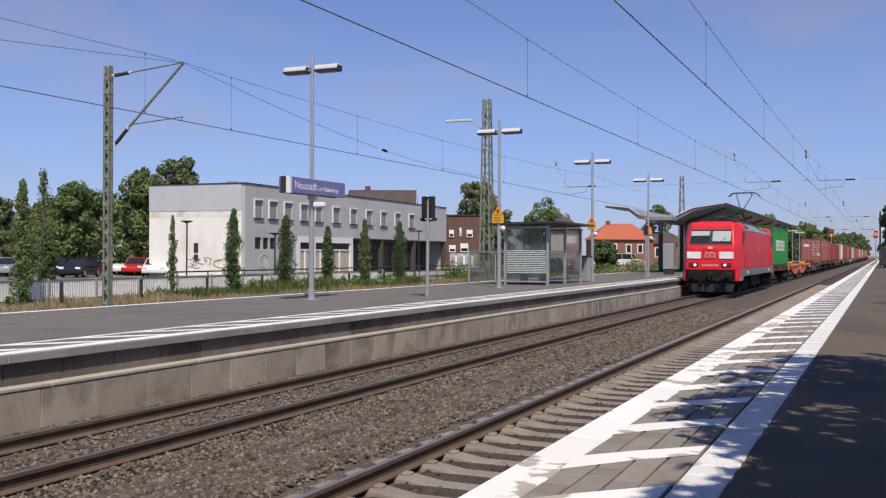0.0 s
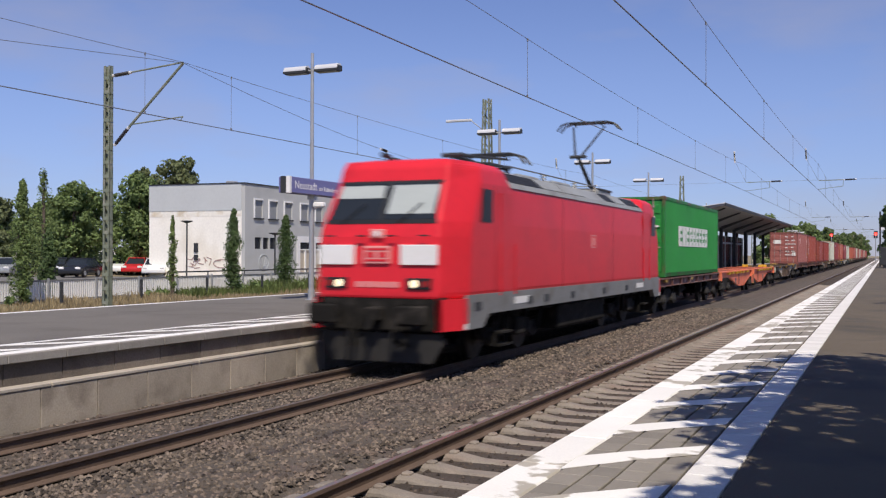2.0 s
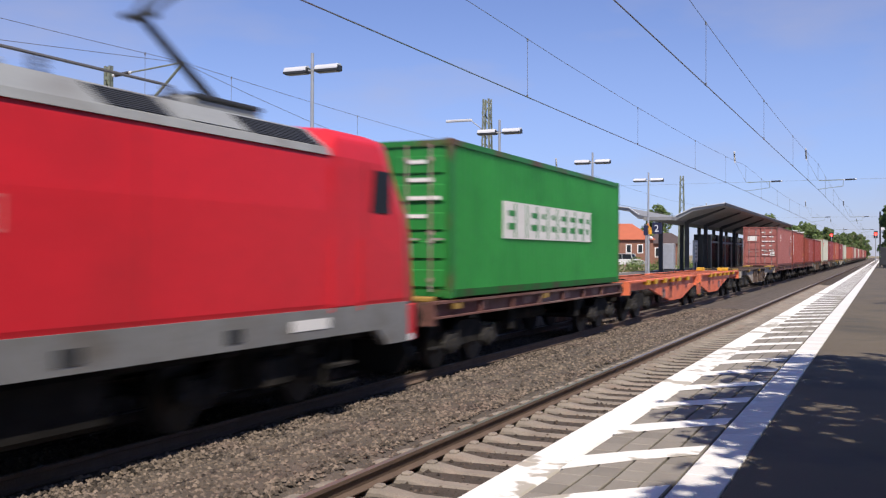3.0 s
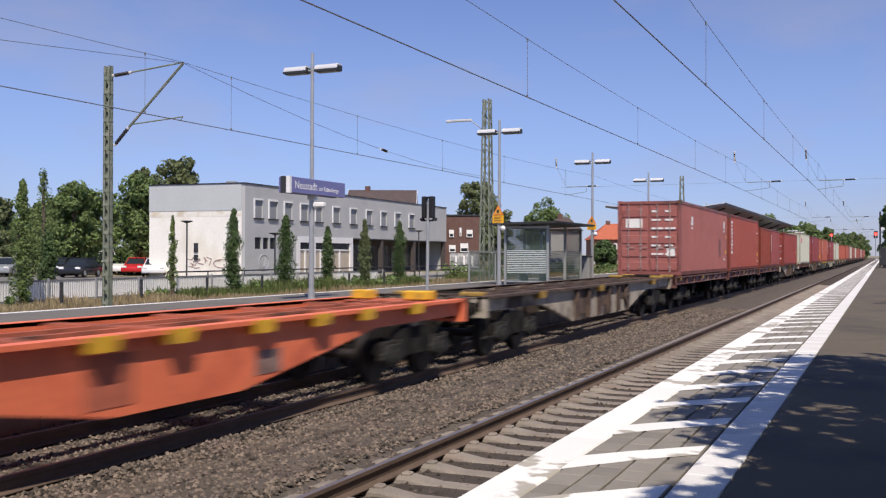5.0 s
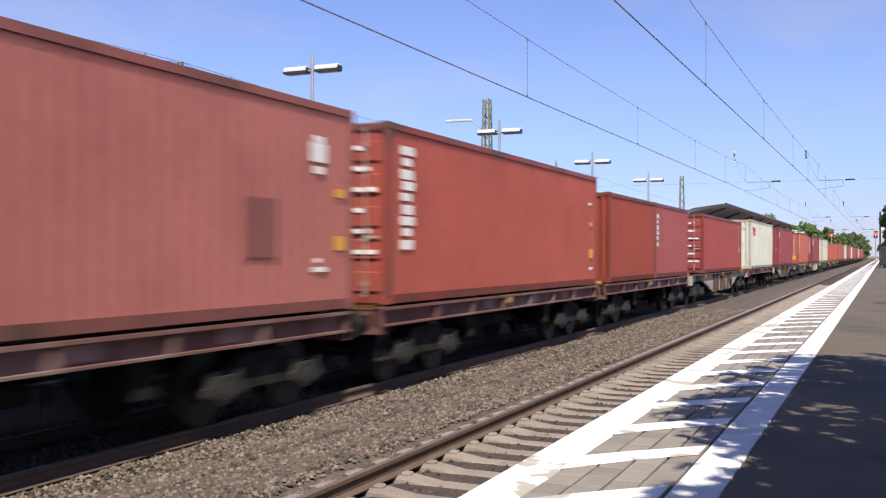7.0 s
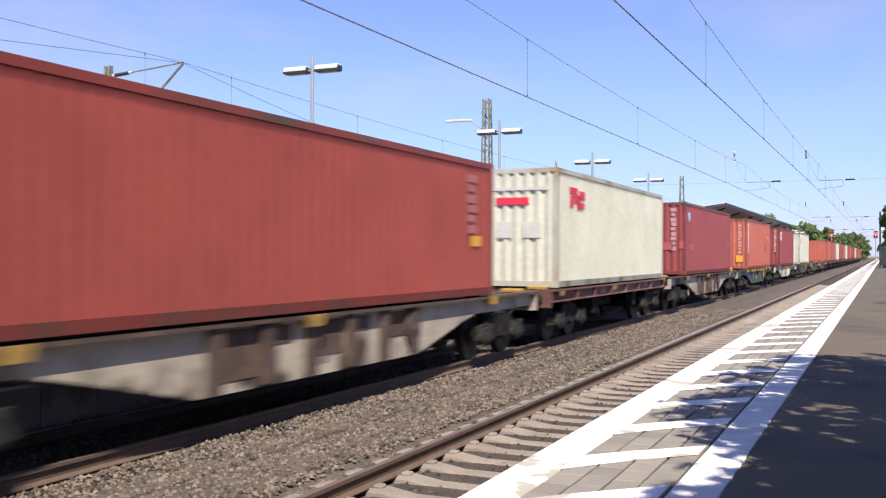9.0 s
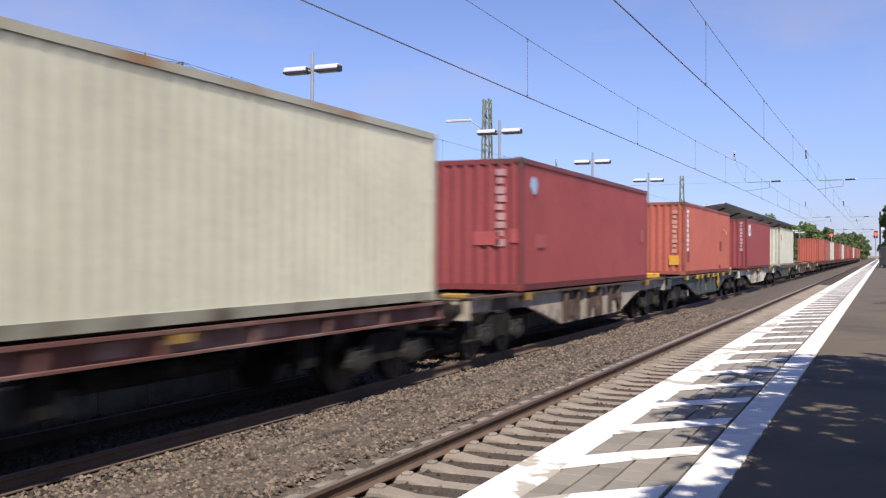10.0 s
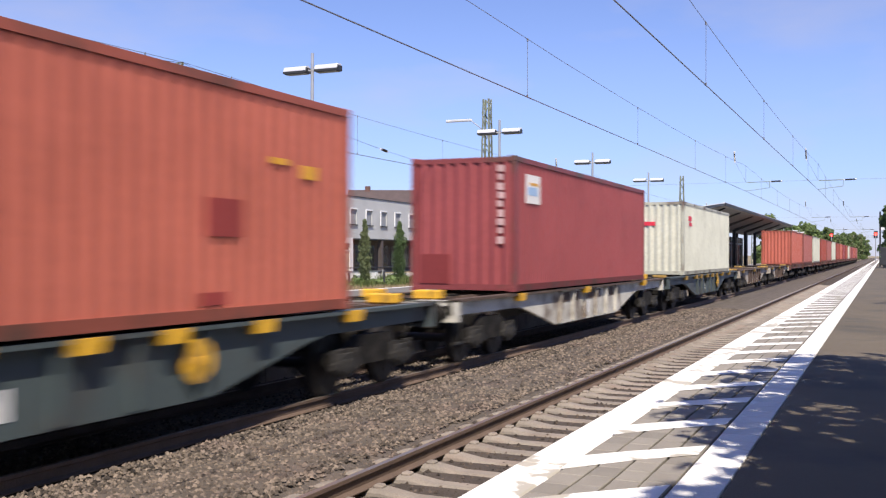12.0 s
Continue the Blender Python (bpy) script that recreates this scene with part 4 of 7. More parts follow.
    for x in (-0.5, -0.38, 0.38, 0.5):
        bm = bmesh.new()
        tube(bm, (x, Y(0.0), 0.95), (x, Y(-0.12), 0.6), 0.03, n=6)
        tube(bm, (x, Y(-0.12), 0.6), (x * 1.2, Y(0.05), 0.45), 0.03, n=6)
        part("brake_hose", bm, M_under, ob)
    bm = bmesh.new()
    pts = [(-1.25, 0.5), (-1.05, 0.16), (1.05, 0.16), (1.25, 0.5), (1.2, 0.68), (-1.2, 0.68)]
    ya, yb = sorted((Y(0.12), Y(0.2)))
    prism(bm, pts, ya, yb, "y")
    part("plough", bm, M_plough, ob, "grey rail guard plough")


def pantograph(ob, y, up):
    base = 4.05
    bm = bmesh.new()
    for x in (-0.55, 0.55):
        tube(bm, (x, y - 0.7, base), (x, y + 0.7, base), 0.035, n=6)
    for d in (-0.7, 0.0, 0.7):
        tube(bm, (-0.55, y + d, base), (0.55, y + d, base), 0.03, n=6)
    for x in (-0.5, 0.5):
        for d in (-0.6, 0.6):
            tube(bm, (x, y + d, 3.83), (x, y + d, base), 0.05, n=6)
    p = part("pantograph", bm, M_dark, ob, "raised single-arm pantograph" if up else "lowered single-arm pantograph")
    knee = Vector((0, y - 1.05, 5.0)) if up else Vector((0, y - 1.3, base + 0.14))
    foot = Vector((0, y + 0.55, base + 0.02))
    head = Vector((0, y + 0.15, 6.03)) if up else Vector((0, y + 0.7, base + 0.2))
    bm = bmesh.new()
    tube(bm, foot, knee, 0.07, 0.05, n=8)
    tube(bm, foot + Vector((0.15, -0.35, 0)), knee + Vector((0, 0.12, -0.12)), 0.02, n=6)
    part("lower_arm", bm, M_dark, p)
    bm = bmesh.new()
    for x in (-1, 1):
        tube(bm, knee + Vector((0.08 * x, 0, 0)), head + Vector((0.5 * x, 0, 0)), 0.036, 0.028, n=6)
    tube(bm, knee + Vector((-0.25, 0, 0)), knee + Vector((0.25, 0, 0)), 0.05, n=8)
    part("upper_arm", bm, M_dark, p)
    bm = bmesh.new()
    for d in (-0.2, 0.2):
        z = head.z + 0.12
        a = [Vector((x, head.y + d, z + dz)) for x, dz in ((-0.97, -0.24), (-0.82, -0.06), (-0.6, 0), (0.6, 0), (0.82, -0.06), (0.97, -0.24))]
        for p0, p1 in zip(a, a[1:]):
            tube(bm, p0, p1, 0.03, n=6)
    for x in (-0.42, 0.42):
        tube(bm, head + Vector((x, -0.2, 0.1)), head + Vector((x, 0.2, 0.1)), 0.02, n=5)
        tube(bm, head + Vector((x, 0, 0)), head + Vector((x, 0, 0.1)), 0.025, n=5)
    part("contact_head", bm, M_dark, p)


M_pink = mat("faded_pink_emblem", (0.72, 0.3, 0.29), 0.5, var=0.08, bump=0)
M_redjoint = mat("red_panel_joint", (0.3, 0.02, 0.022), 0.5, var=0.1, bump=0)
M_tail = mat("red_lens", (0.35, 0.02, 0.02), 0.2, var=0.05, bump=0)
M_plough = mat("plough_grey", (0.02, 0.019, 0.018), 0.7, var=0.3, scale=3, bump=0.1)
M_orange = mat("orange_wagon_paint", (0.83, 0.2, 0.095), 0.55, var=0.12, scale=1.5, fine=15, bump=0.05, tint=(0.66, 0.14, 0.07), spots=1.6)
M_orange_d = mat("rusty_orange_deck_paint", (0.48, 0.13, 0.075), 0.75, var=0.25, scale=1.5, fine=15, bump=0.1, tint=(0.13, 0.06, 0.04), spots=1.8)
M_faded = mat("faded_pink_grey_paint", (0.3, 0.2, 0.18), 0.75, var=0.3, scale=4, bump=0.05, tint=(0.12, 0.07, 0.06), spots=4)
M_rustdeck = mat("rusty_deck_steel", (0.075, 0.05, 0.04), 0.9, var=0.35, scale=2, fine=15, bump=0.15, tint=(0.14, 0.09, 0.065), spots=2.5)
M_grime = mat("grimy_grey_wagon_paint", (0.42, 0.365, 0.295), 0.8, var=0.3, scale=1.6, fine=12, bump=0.1, tint=(0.06, 0.042, 0.032), spots=0.75, patch=(0.5, 0.58))
M_pale = mat("pale_grey_wagon_paint", (0.55, 0.53, 0.47), 0.75, var=0.22, scale=1.6, fine=12, bump=0.08, tint=(0.17, 0.13, 0.1), spots=1.3)
M_brown = mat("red_brown_wagon_paint", (0.15, 0.066, 0.056), 0.8, var=0.25, scale=1.5, fine=12, bump=0.1, tint=(0.2, 0.13, 0.115), spots=1.2)
M_slate = mat("slate_wagon_paint", (0.06, 0.08, 0.084), 0.6, var=0.15, scale=1.2, fine=12, bump=0.06, tint=(0.06, 0.06, 0.058), spots=1.5)
M_yellow = mat("yellow_fitting_paint", (0.72, 0.4, 0.03), 0.6, var=0.15, scale=3, bump=0.05, tint=(0.35, 0.2, 0.04), spots=4)
M_yellow_d = mat("dirty_yellow_fitting_paint", (0.36, 0.22, 0.05), 0.8, var=0.3, scale=3, bump=0.08, tint=(0.12, 0.085, 0.04), spots=3)
M_mark = mat("white_stencil", (0.78, 0.77, 0.75), 0.6, var=0.12, scale=6, bump=0)
M_mark_red = mat("red_stencil", (0.65, 0.03, 0.06), 0.6, var=0.12, scale=6, bump=0)
M_mark_blue = mat("pale_blue_stencil", (0.35, 0.52, 0.75), 0.6, var=0.1, bump=0)
M_mark_yellow = mat("yellow_stencil", (0.7, 0.36, 0.04), 0.6, var=0.1, bump=0)

RED_A, RED_B, RED_C = (0.36, 0.128, 0.112), (0.345, 0.082, 0.06), (0.29, 0.068, 0.071)
CREAM, ORANGE, GREEN = (0.585, 0.585, 0.485), (0.46, 0.13, 0.092), (0.026, 0.24, 0.05)


def end_marks(c, h, cols=((0.1, 0.55), (0.62, 1.02)), rows=6, material=None):
    """Small unreadable lettering bars on the near end."""
    r = []
    for a, b in cols:
        for k in range(rows):
            z = h - 0.45 - 0.33 * k
            w = (b - a) * (0.55 + 0.45 * ((k * 7) % 3) / 2)
            r.append(("e", a, a + w, z, z + 0.07))
    marks("stencil_bars", material or M_mark, c, r, "rows of small white stencil marks")


def column_marks(c, kind, a, w, z_top, n, material=None):
    marks("stencil_column", material or M_mark, c, [(kind, a + 0.12 * w * (k % 2), a + w * (1.0, 0.8, 0.92)[k % 3], z_top - 0.19 * k - (0.14, 0.155, 0.125)[(k * 2) % 3], z_top - 0.19 * k) for k in range(n)], "column of small stencil marks")


def build_train():
    locomotive(-19.35)
    c = container(0.0, GREEN, label="green corrugated shipping container with a white lettered panel on its side", tint=(0.02, 0.2, 0.042), rim=(0.13, 0.07, 0.045))
    # the white side lettering, drawn as plain blocks
    marks("side_panel", M_mark, c, [("s", 2.65, 9.25, 1.13, 1.9)], "white side panel with blocked-out lettering")
    bm = bmesh.new()
    for k in range(9):
        y = 2.72 + 0.73 * k
        box(bm, 1.2, 1.2145, y + 0.6, y + 0.68, 1.16, 1.87)
        if k != 1:
            box(bm, 1.2, 1.2145, y + 0.2, y + (0.6, 0.42, 0.6, 0.45, 0.5, 0.6, 0.6, 0.6, 0.4)[k], 1.32, 1.46)
            box(bm, 1.2, 1.2145, y + 0.22, y + (0.6, 0.4, 0.6, 0.45, 0.45, 0.6, 0.6, 0.6, 0.45)[k], 1.6, 1.72)
    part("lettering_gaps", bm, paint(GREEN), c)
    end_marks(c, 2.896, ((0.35, 1.0),), 4)
    wagon(-1.2, 14.3, "flat", M_brown, M_yellow_d, "grimy brown low flat wagon under a green container")
    wagon(13.1, 12.9, "belly", M_orange, M_yellow, "empty orange container wagon with fish-bellied side sills", shift=2.0, ends=(True, False))
    wagon(26.0, 12.9, "belly", M_orange, M_yellow, "empty orange container wagon with yellow end fittings", shift=-2.0, ends=(False, True))
    wagon(38.9, 19.3, "belly", M_grime, M_yellow_d, "empty weathered grey container wagon with rusty sills")
    c = container(59.4, RED_A, label="faded red shipping container with white stencilled doors")
    end_marks(c, 2.896)
    marks("side_stencil", M_mark, c, [("s", 2.35, 2.75, 2.0, 2.35), ("s", 2.4, 2.7, 1.85, 1.93), ("s", 11.05, 11.45, 2.06, 2.32), ("s", 11.12, 11.38, 2.325, 2.42), ("s", 11.12, 11.38, 1.9, 2.0), ("s", 11.1, 11.45, 0.55, 0.62), ("s", 11.15, 11.3, 0.68, 0.74), ("e", -0.9, -0.25, 1.85, 2.2)], "white emblem and stencil marks")
    marks("paper_label", M_mark, c, [("e", 0.7, 1.0, 0.75, 1.05)])
    marks("repair_patch", paint((0.24, 0.09, 0.08)), c, [("s", 9.6, 10.25, 0.75, 1.5)], "darker repainted patch")
    marks("caution_label", M_mark_yellow, c, [("s", 11.7, 11.95, 0.85, 1.05), ("s", 11.7, 11.95, 1.6, 1.72)])
    wagon(58.2, 13.8, "flat", M_brown, M_yellow_d, "red-brown low flat wagon carrying a faded red container")
    c = container(72.7, RED_B, label="brick-red shipping container with a column of white marks")
    end_marks(c, 2.896, ((-0.9, -0.4), (0.5, 1.0)))
    column_marks(c, "s", 0.45, 0.5, 2.55, 9)
    marks("side_stencil", M_mark, c, [("s", 11.45, 11.7, 2.1, 2.17), ("s", 11.5, 11.8, 0.4, 0.47)])
    marks("caution_label", M_mark_yellow, c, [("s", 11.5, 11.8, 1.55, 1.65), ("s", 11.5, 11.85, 0.7, 0.95)])
    wagon(72.0, 13.4, "flat", M_brown, M_yellow_d, "red-brown low flat wagon carrying a brick-red container")
    c = container(86.3, (0.28, 0.058, 0.035), 2.591, 6.058, "rust-red short shipping container", False)
    column_marks(c, "e", 0.5, 0.3, 2.3, 9)
    c = container(92.4, (0.31, 0.08, 0.075), 2.591, 6.058, "dull pink-red short shipping container", False)
    column_marks(c, "s", 0.3, 0.25, 2.2, 6)
    wagon(85.4, 13.6, "flat", M_brown, M_yellow_d, "red-brown low flat wagon carrying two short containers")
    c = container(102.2, (0.31, 0.066, 0.055), 2.591, label="red shipping container with white door stencils and corrugated sides")
    end_marks(c, 2.591, ((-0.95, -0.35), (0.3, 1.0)))
    marks("paper_label", M_mark, c, [("e", 0.2, 0.55, 0.75, 1.1)])
    column_marks(c, "s", 10.9, 0.5, 2.3, 6, paint((0.4, 0.15, 0.135)))
    marks("caution_label", M_mark_yellow, c, [("s", 11.1, 11.6, 0.95, 1.15)])
    wagon(99.0, 18.7, "belly", M_grime, M_yellow_d, "weathered grey fish-bellied wagon carrying a red container")
    c = container(118.6, CREAM, label="cream shipping container with red stencilled marks", doors=False, tint=(0.55, 0.55, 0.45), rim=(0.36, 0.22, 0.12))
    marks("red_lettering", M_mark_red, c, [("s", 1.0, 1.75, 2.3, 2.48), ("s", 1.05, 1.4, 1.98, 2.27), ("s", 1.5, 1.9, 2.1, 2.3), ("s", 1.85, 2.4, 2.2, 2.42), ("s", 1.75, 2.35, 1.96, 2.12), ("e", -0.35, 0.5, 2.0, 2.18)], "red blocked-out lettering")
    marks("faded_print", paint((0.55, 0.56, 0.52)), c, [("e", -0.3, 0.05, 1.2, 1.6), ("e", 0.35, 0.8, 1.2, 1.6), ("e", -0.6, 1.0, 2.35, 2.42)])
    wagon(117.7, 13.9, "flat", M_brown, M_yellow_d, "red-brown low flat wagon carrying a cream container")
    c = container(135.2, RED_C, label="maroon shipping container with a pale blue round mark", doors=False)
    bm = bmesh.new()
    tube(bm, (1.19, 0.85, 2.33), (1.211, 0.85, 2.33), 0.2, n=18)
    part("round_mark", bm, M_mark_blue, c, "pale blue round sticker")
    column_marks(c, "e", 0.62, 0.22, 2.65, 9, paint((0.5, 0.3, 0.3)))
    marks("faded_patch", paint((0.42, 0.1, 0.1)), c, [("e", 0.1, 0.7, 1.0, 1.3), ("e", 0.95, 1.15, 1.05, 1.35), ("s", 1.0, 1.6, 0.95, 1.25), ("s", 11.3, 11.7, 1.2, 1.6)])
    wagon(131.8, 19.1, "belly", M_grime, M_yellow_d, "weathered grey fish-bellied wagon carrying a maroon container")
    c = container(154.1, ORANGE, label="orange-red shipping container with white stencil columns", doors=False)
    column_marks(c, "e", 0.72, 0.2, 2.55, 9, paint((0.56, 0.3, 0.24)))
    column_marks(c, "s", 0.5, 0.42, 2.6, 9)
    marks("caution_label", M_mark_yellow, c, [("e", 0.6, 0.98, 0.4, 0.78), ("s", 10.2, 10.6, 1.95, 2.03), ("s", 10.9, 11.3, 1.8, 1.98), ("e", -0.95, -0.62, 2.3, 2.46)])
    marks("repair_patch", paint((0.3, 0.05, 0.045)), c, [("s", 8.9, 9.6, 1.0, 1.45), ("s", 8.8, 9.3, 0.2, 0.35), ("s", 0.5, 1.05, 0.55, 0.95)])
    wagon(150.9, 18.9, "belly", M_slate, M_yellow, "slate-grey fish-bellied wagon with bright yellow brackets")
    c = container(173.3, RED_C, label="maroon shipping container with a small pictured sticker", doors=False)
    column_marks(c, "e", 0.8, 0.16, 2.7, 9, paint((0.52, 0.36, 0.35)))
    marks("sticker", M_mark, c, [("s", 0.7, 1.65, 1.92, 2.55)], "pale rectangular sticker")
    marks("sticker_band", M_mark_blue, c, [("s", 0.8, 1.45, 2.1, 2.28)], lift=0.004)
    marks("sticker_stripe", M_mark_yellow, c, [("s", 0.95, 1.5, 2.32, 2.38)], lift=0.004)
    marks("repair_patch", paint((0.2, 0.035, 0.035)), c, [("e", -1.0, -0.3, 0.16, 0.8)])
    wagon(169.8, 19.3, "belly", M_pale, M_yellow, "pale grey fish-bellied wagon carrying a maroon container")
    c = container(192.4, CREAM, label="cream shipping container with small red marks", doors=False)
    marks("red_lettering", M_mark_red, c, [("s", 1.0, 1.7, 2.15, 2.35), ("s", 1.2, 1.8, 1.95, 2.1), ("e", -0.9, 0.1, 1.95, 2.1)], "red blocked-out lettering")
    wagon(189.2, 19.0, "belly", M_slate, M_yellow_d, "dark grey fish-bellied wagon carrying a cream container")
    wagon(208.4, 15.5, "belly", M_grime, M_yellow_d, "empty dark weathered container wagon", False)
    wagon(224.0, 15.5, "belly", M_grime, M_yellow_d, "empty dark weathered container wagon", False)
    u = 241.3
    for k, col in enumerate((ORANGE, RED_A, CREAM, RED_B, RED_A, CREAM, RED_B, ORANGE, RED_C, RED_B, CREAM, RED_A, RED_C, ORANGE, RED_B, RED_A)):
        name = {CREAM: "cream", ORANGE: "orange-red", RED_C: "maroon"}.get(col, "faded red")
        container(u, col, label=name + " corrugated shipping container far down the train", doors=False)
        wagon(u - 0.8, 13.7, "flat", M_brown, M_yellow_d, "brown flat wagon far down the train", False, False)
        u += 13.9 + (1.5 if k % 3 == 2 else 0)


build_train()


# ---- foliage ----
def leaf_cloud(centers, radii, per, size, squash=1.0, seed=1):
    """Small bent leaf sprays scattered in clumps: vertices and faces."""
    g = np.random.default_rng(seed)
    V, F = [], []
    for c, r in zip(centers, radii):
        d = g.normal(size=(per, 3))
        d /= np.linalg.norm(d, axis=1)[:, None]
        p = c + d * (r * g.uniform(0.35, 1.0, per) ** 0.6)[:, None] * np.array((1, 1, squash))
        n = d + g.normal(size=(per, 3)) * 0.6 + np.array((0, 0, 0.35))
        n /= np.linalg.norm(n, axis=1)[:, None]
        a = np.cross(n, g.normal(size=(per, 3)))
        a /= np.linalg.norm(a, axis=1)[:, None]
        b = np.cross(n, a)
        s = size * g.uniform(0.55, 1.35, per)[:, None]
        k = len(V) * per * 5
        V.append(np.stack([p - a * s, p - b * s * 0.5 + n * s * 0.2, p + a * s, p + b * s * 0.5 + n * s * 0.2, p - a * s * 0.2 + b * s * 0.75], 1).reshape(-1, 3))
        i = k + 5 * np.arange(per)[:, None]
        F.append(np.concatenate([i + np.array((0, 1, 3)), i + np.array((1, 2, 3)), i + np.array((0, 3, 4))]))
    return np.concatenate(V), np.concatenate(F)


def tree(x, y, z, h, w, material, label, trunk=0.25, size=0.3, clumps=34, per=70, seed=1, form="round", group=""):
    """A tapered trunk with limbs and a crown of leaf clumps with an uneven outline."""
    g = np.random.default_rng(seed)
    ob = thing("tree", label, "tree", group, m=pose(x, y, z))
    bm = bmesh.new()
    r = max(0.05, h * 0.018)
    top = h * (0.9 if form == "column" else 0.72)
    tube(bm, (0, 0, 0), (0.05 * h * 0.2, 0, top * 0.5), r * 1.3, r * 0.8, 8)
    tube(bm, (0.05 * h * 0.2, 0, top * 0.5), (0, 0.1, top), r * 0.8, r * 0.25, 8)
    part("trunk", bm, M_tree_bark, ob)
    cs, rs = [], []
    for k in range(clumps):
        a = g.uniform(0, math.tau)
        f = (k + g.uniform(0, 1)) / clumps
        if form == "column":
            zz = h * (trunk + (0.98 - trunk) * f)
            env = (0.25 + 0.75 * math.sin(math.pi * min(1.0, f * 0.8 + 0.22))) * (1 if f < 0.8 else 1 - 2.6 * (f - 0.8))
            rad = w / 2 * env * g.uniform(0.1, 0.6)
            cr = w * (0.1 + 0.2 * env) * g.uniform(0.75, 1.15)
        else:
            zz = h * (trunk + (0.93 - trunk) * f)
            env = math.sqrt(max(0.0, 1 - ((f - 0.42) / 0.62) ** 2))
            rad = w / 2 * env * math.sqrt(g.uniform(0.1, 1.0)) * 0.85
            cr = w * 0.15 * g.uniform(0.6, 1.25)
        cs.append(np.array((rad * math.cos(a), rad * math.sin(a), zz)))
        rs.append(cr)
    for k in range(0, clumps, 4 if form == "column" else 3):
        bm = bmesh.new()
        c = cs[k]
        tube(bm, (0, 0, max(h * trunk * 0.8, c[2] - h * 0.22)), c, r * 0.45, r * 0.12, 5)
        part("limb", bm, M_tree_bark, ob)
    v, f = leaf_cloud(cs, rs, per, size, 0.85 if form != "column" else 1.25, seed)
    crown = new("crown", raw("crown", v, f.tolist(), material))
    crown.parent = ob
    return ob


def tufts(name, material, label, boxes, h, seed):
    """Grass blades, a few thousand, as thin bent triangles."""
    g = np.random.default_rng(seed)
    V, F, k = [], [], 0
    for x0, x1, y0, y1, z, n in boxes:
        p = np.column_stack([g.uniform(x0, x1, n), g.uniform(y0, y1, n), np.full(n, z)])
        clump = 0.55 + 0.75 * np.abs(np.sin(p[:, 1] * 0.7 + p[:, 0] * 0.4) * np.sin(p[:, 1] * 0.23 + 1.0))
        hh = h * g.uniform(0.45, 1.25, n) * clump
        a = g.uniform(0, math.tau, n)
        w = 0.03 + 0.03 * g.uniform(size=n)
        dx, dy = np.cos(a) * w, np.sin(a) * w
        lean = g.normal(size=(n, 2)) * 0.22 * hh[:, None]
        b0 = p + np.column_stack([dx, dy, np.zeros(n)])
        b1 = p - np.column_stack([dx, dy, np.zeros(n)])
        t = p + np.column_stack([lean, hh])
        V.append(np.stack([b0, b1, t], 1).reshape(-1, 3))
        F.append(k + np.arange(3 * n).reshape(-1, 3))
        k += 3 * n
    ob = new(name, raw(name, np.concatenate(V), np.concatenate(F).tolist(), material))
    tagged(ob, label, "grass", "", "stuff")


def bushes(name, material, label, boxes, seed, size=0.09):
    g = np.random.default_rng(seed)
    cs, rs = [], []
    for x0, x1, y0, y1, z0, z1, n, r in boxes:
        for k in range(n):
            cs.append(np.array((g.uniform(x0, x1), g.uniform(y0, y1), g.uniform(z0, z1))))
            rs.append(r * g.uniform(0.6, 1.3))
    v, f = leaf_cloud(cs, rs, 60, size, 0.9, seed)
    ob = new(name, raw(name, v, f.tolist(), material))
    tagged(ob, label, "bushes", "", "stuff")


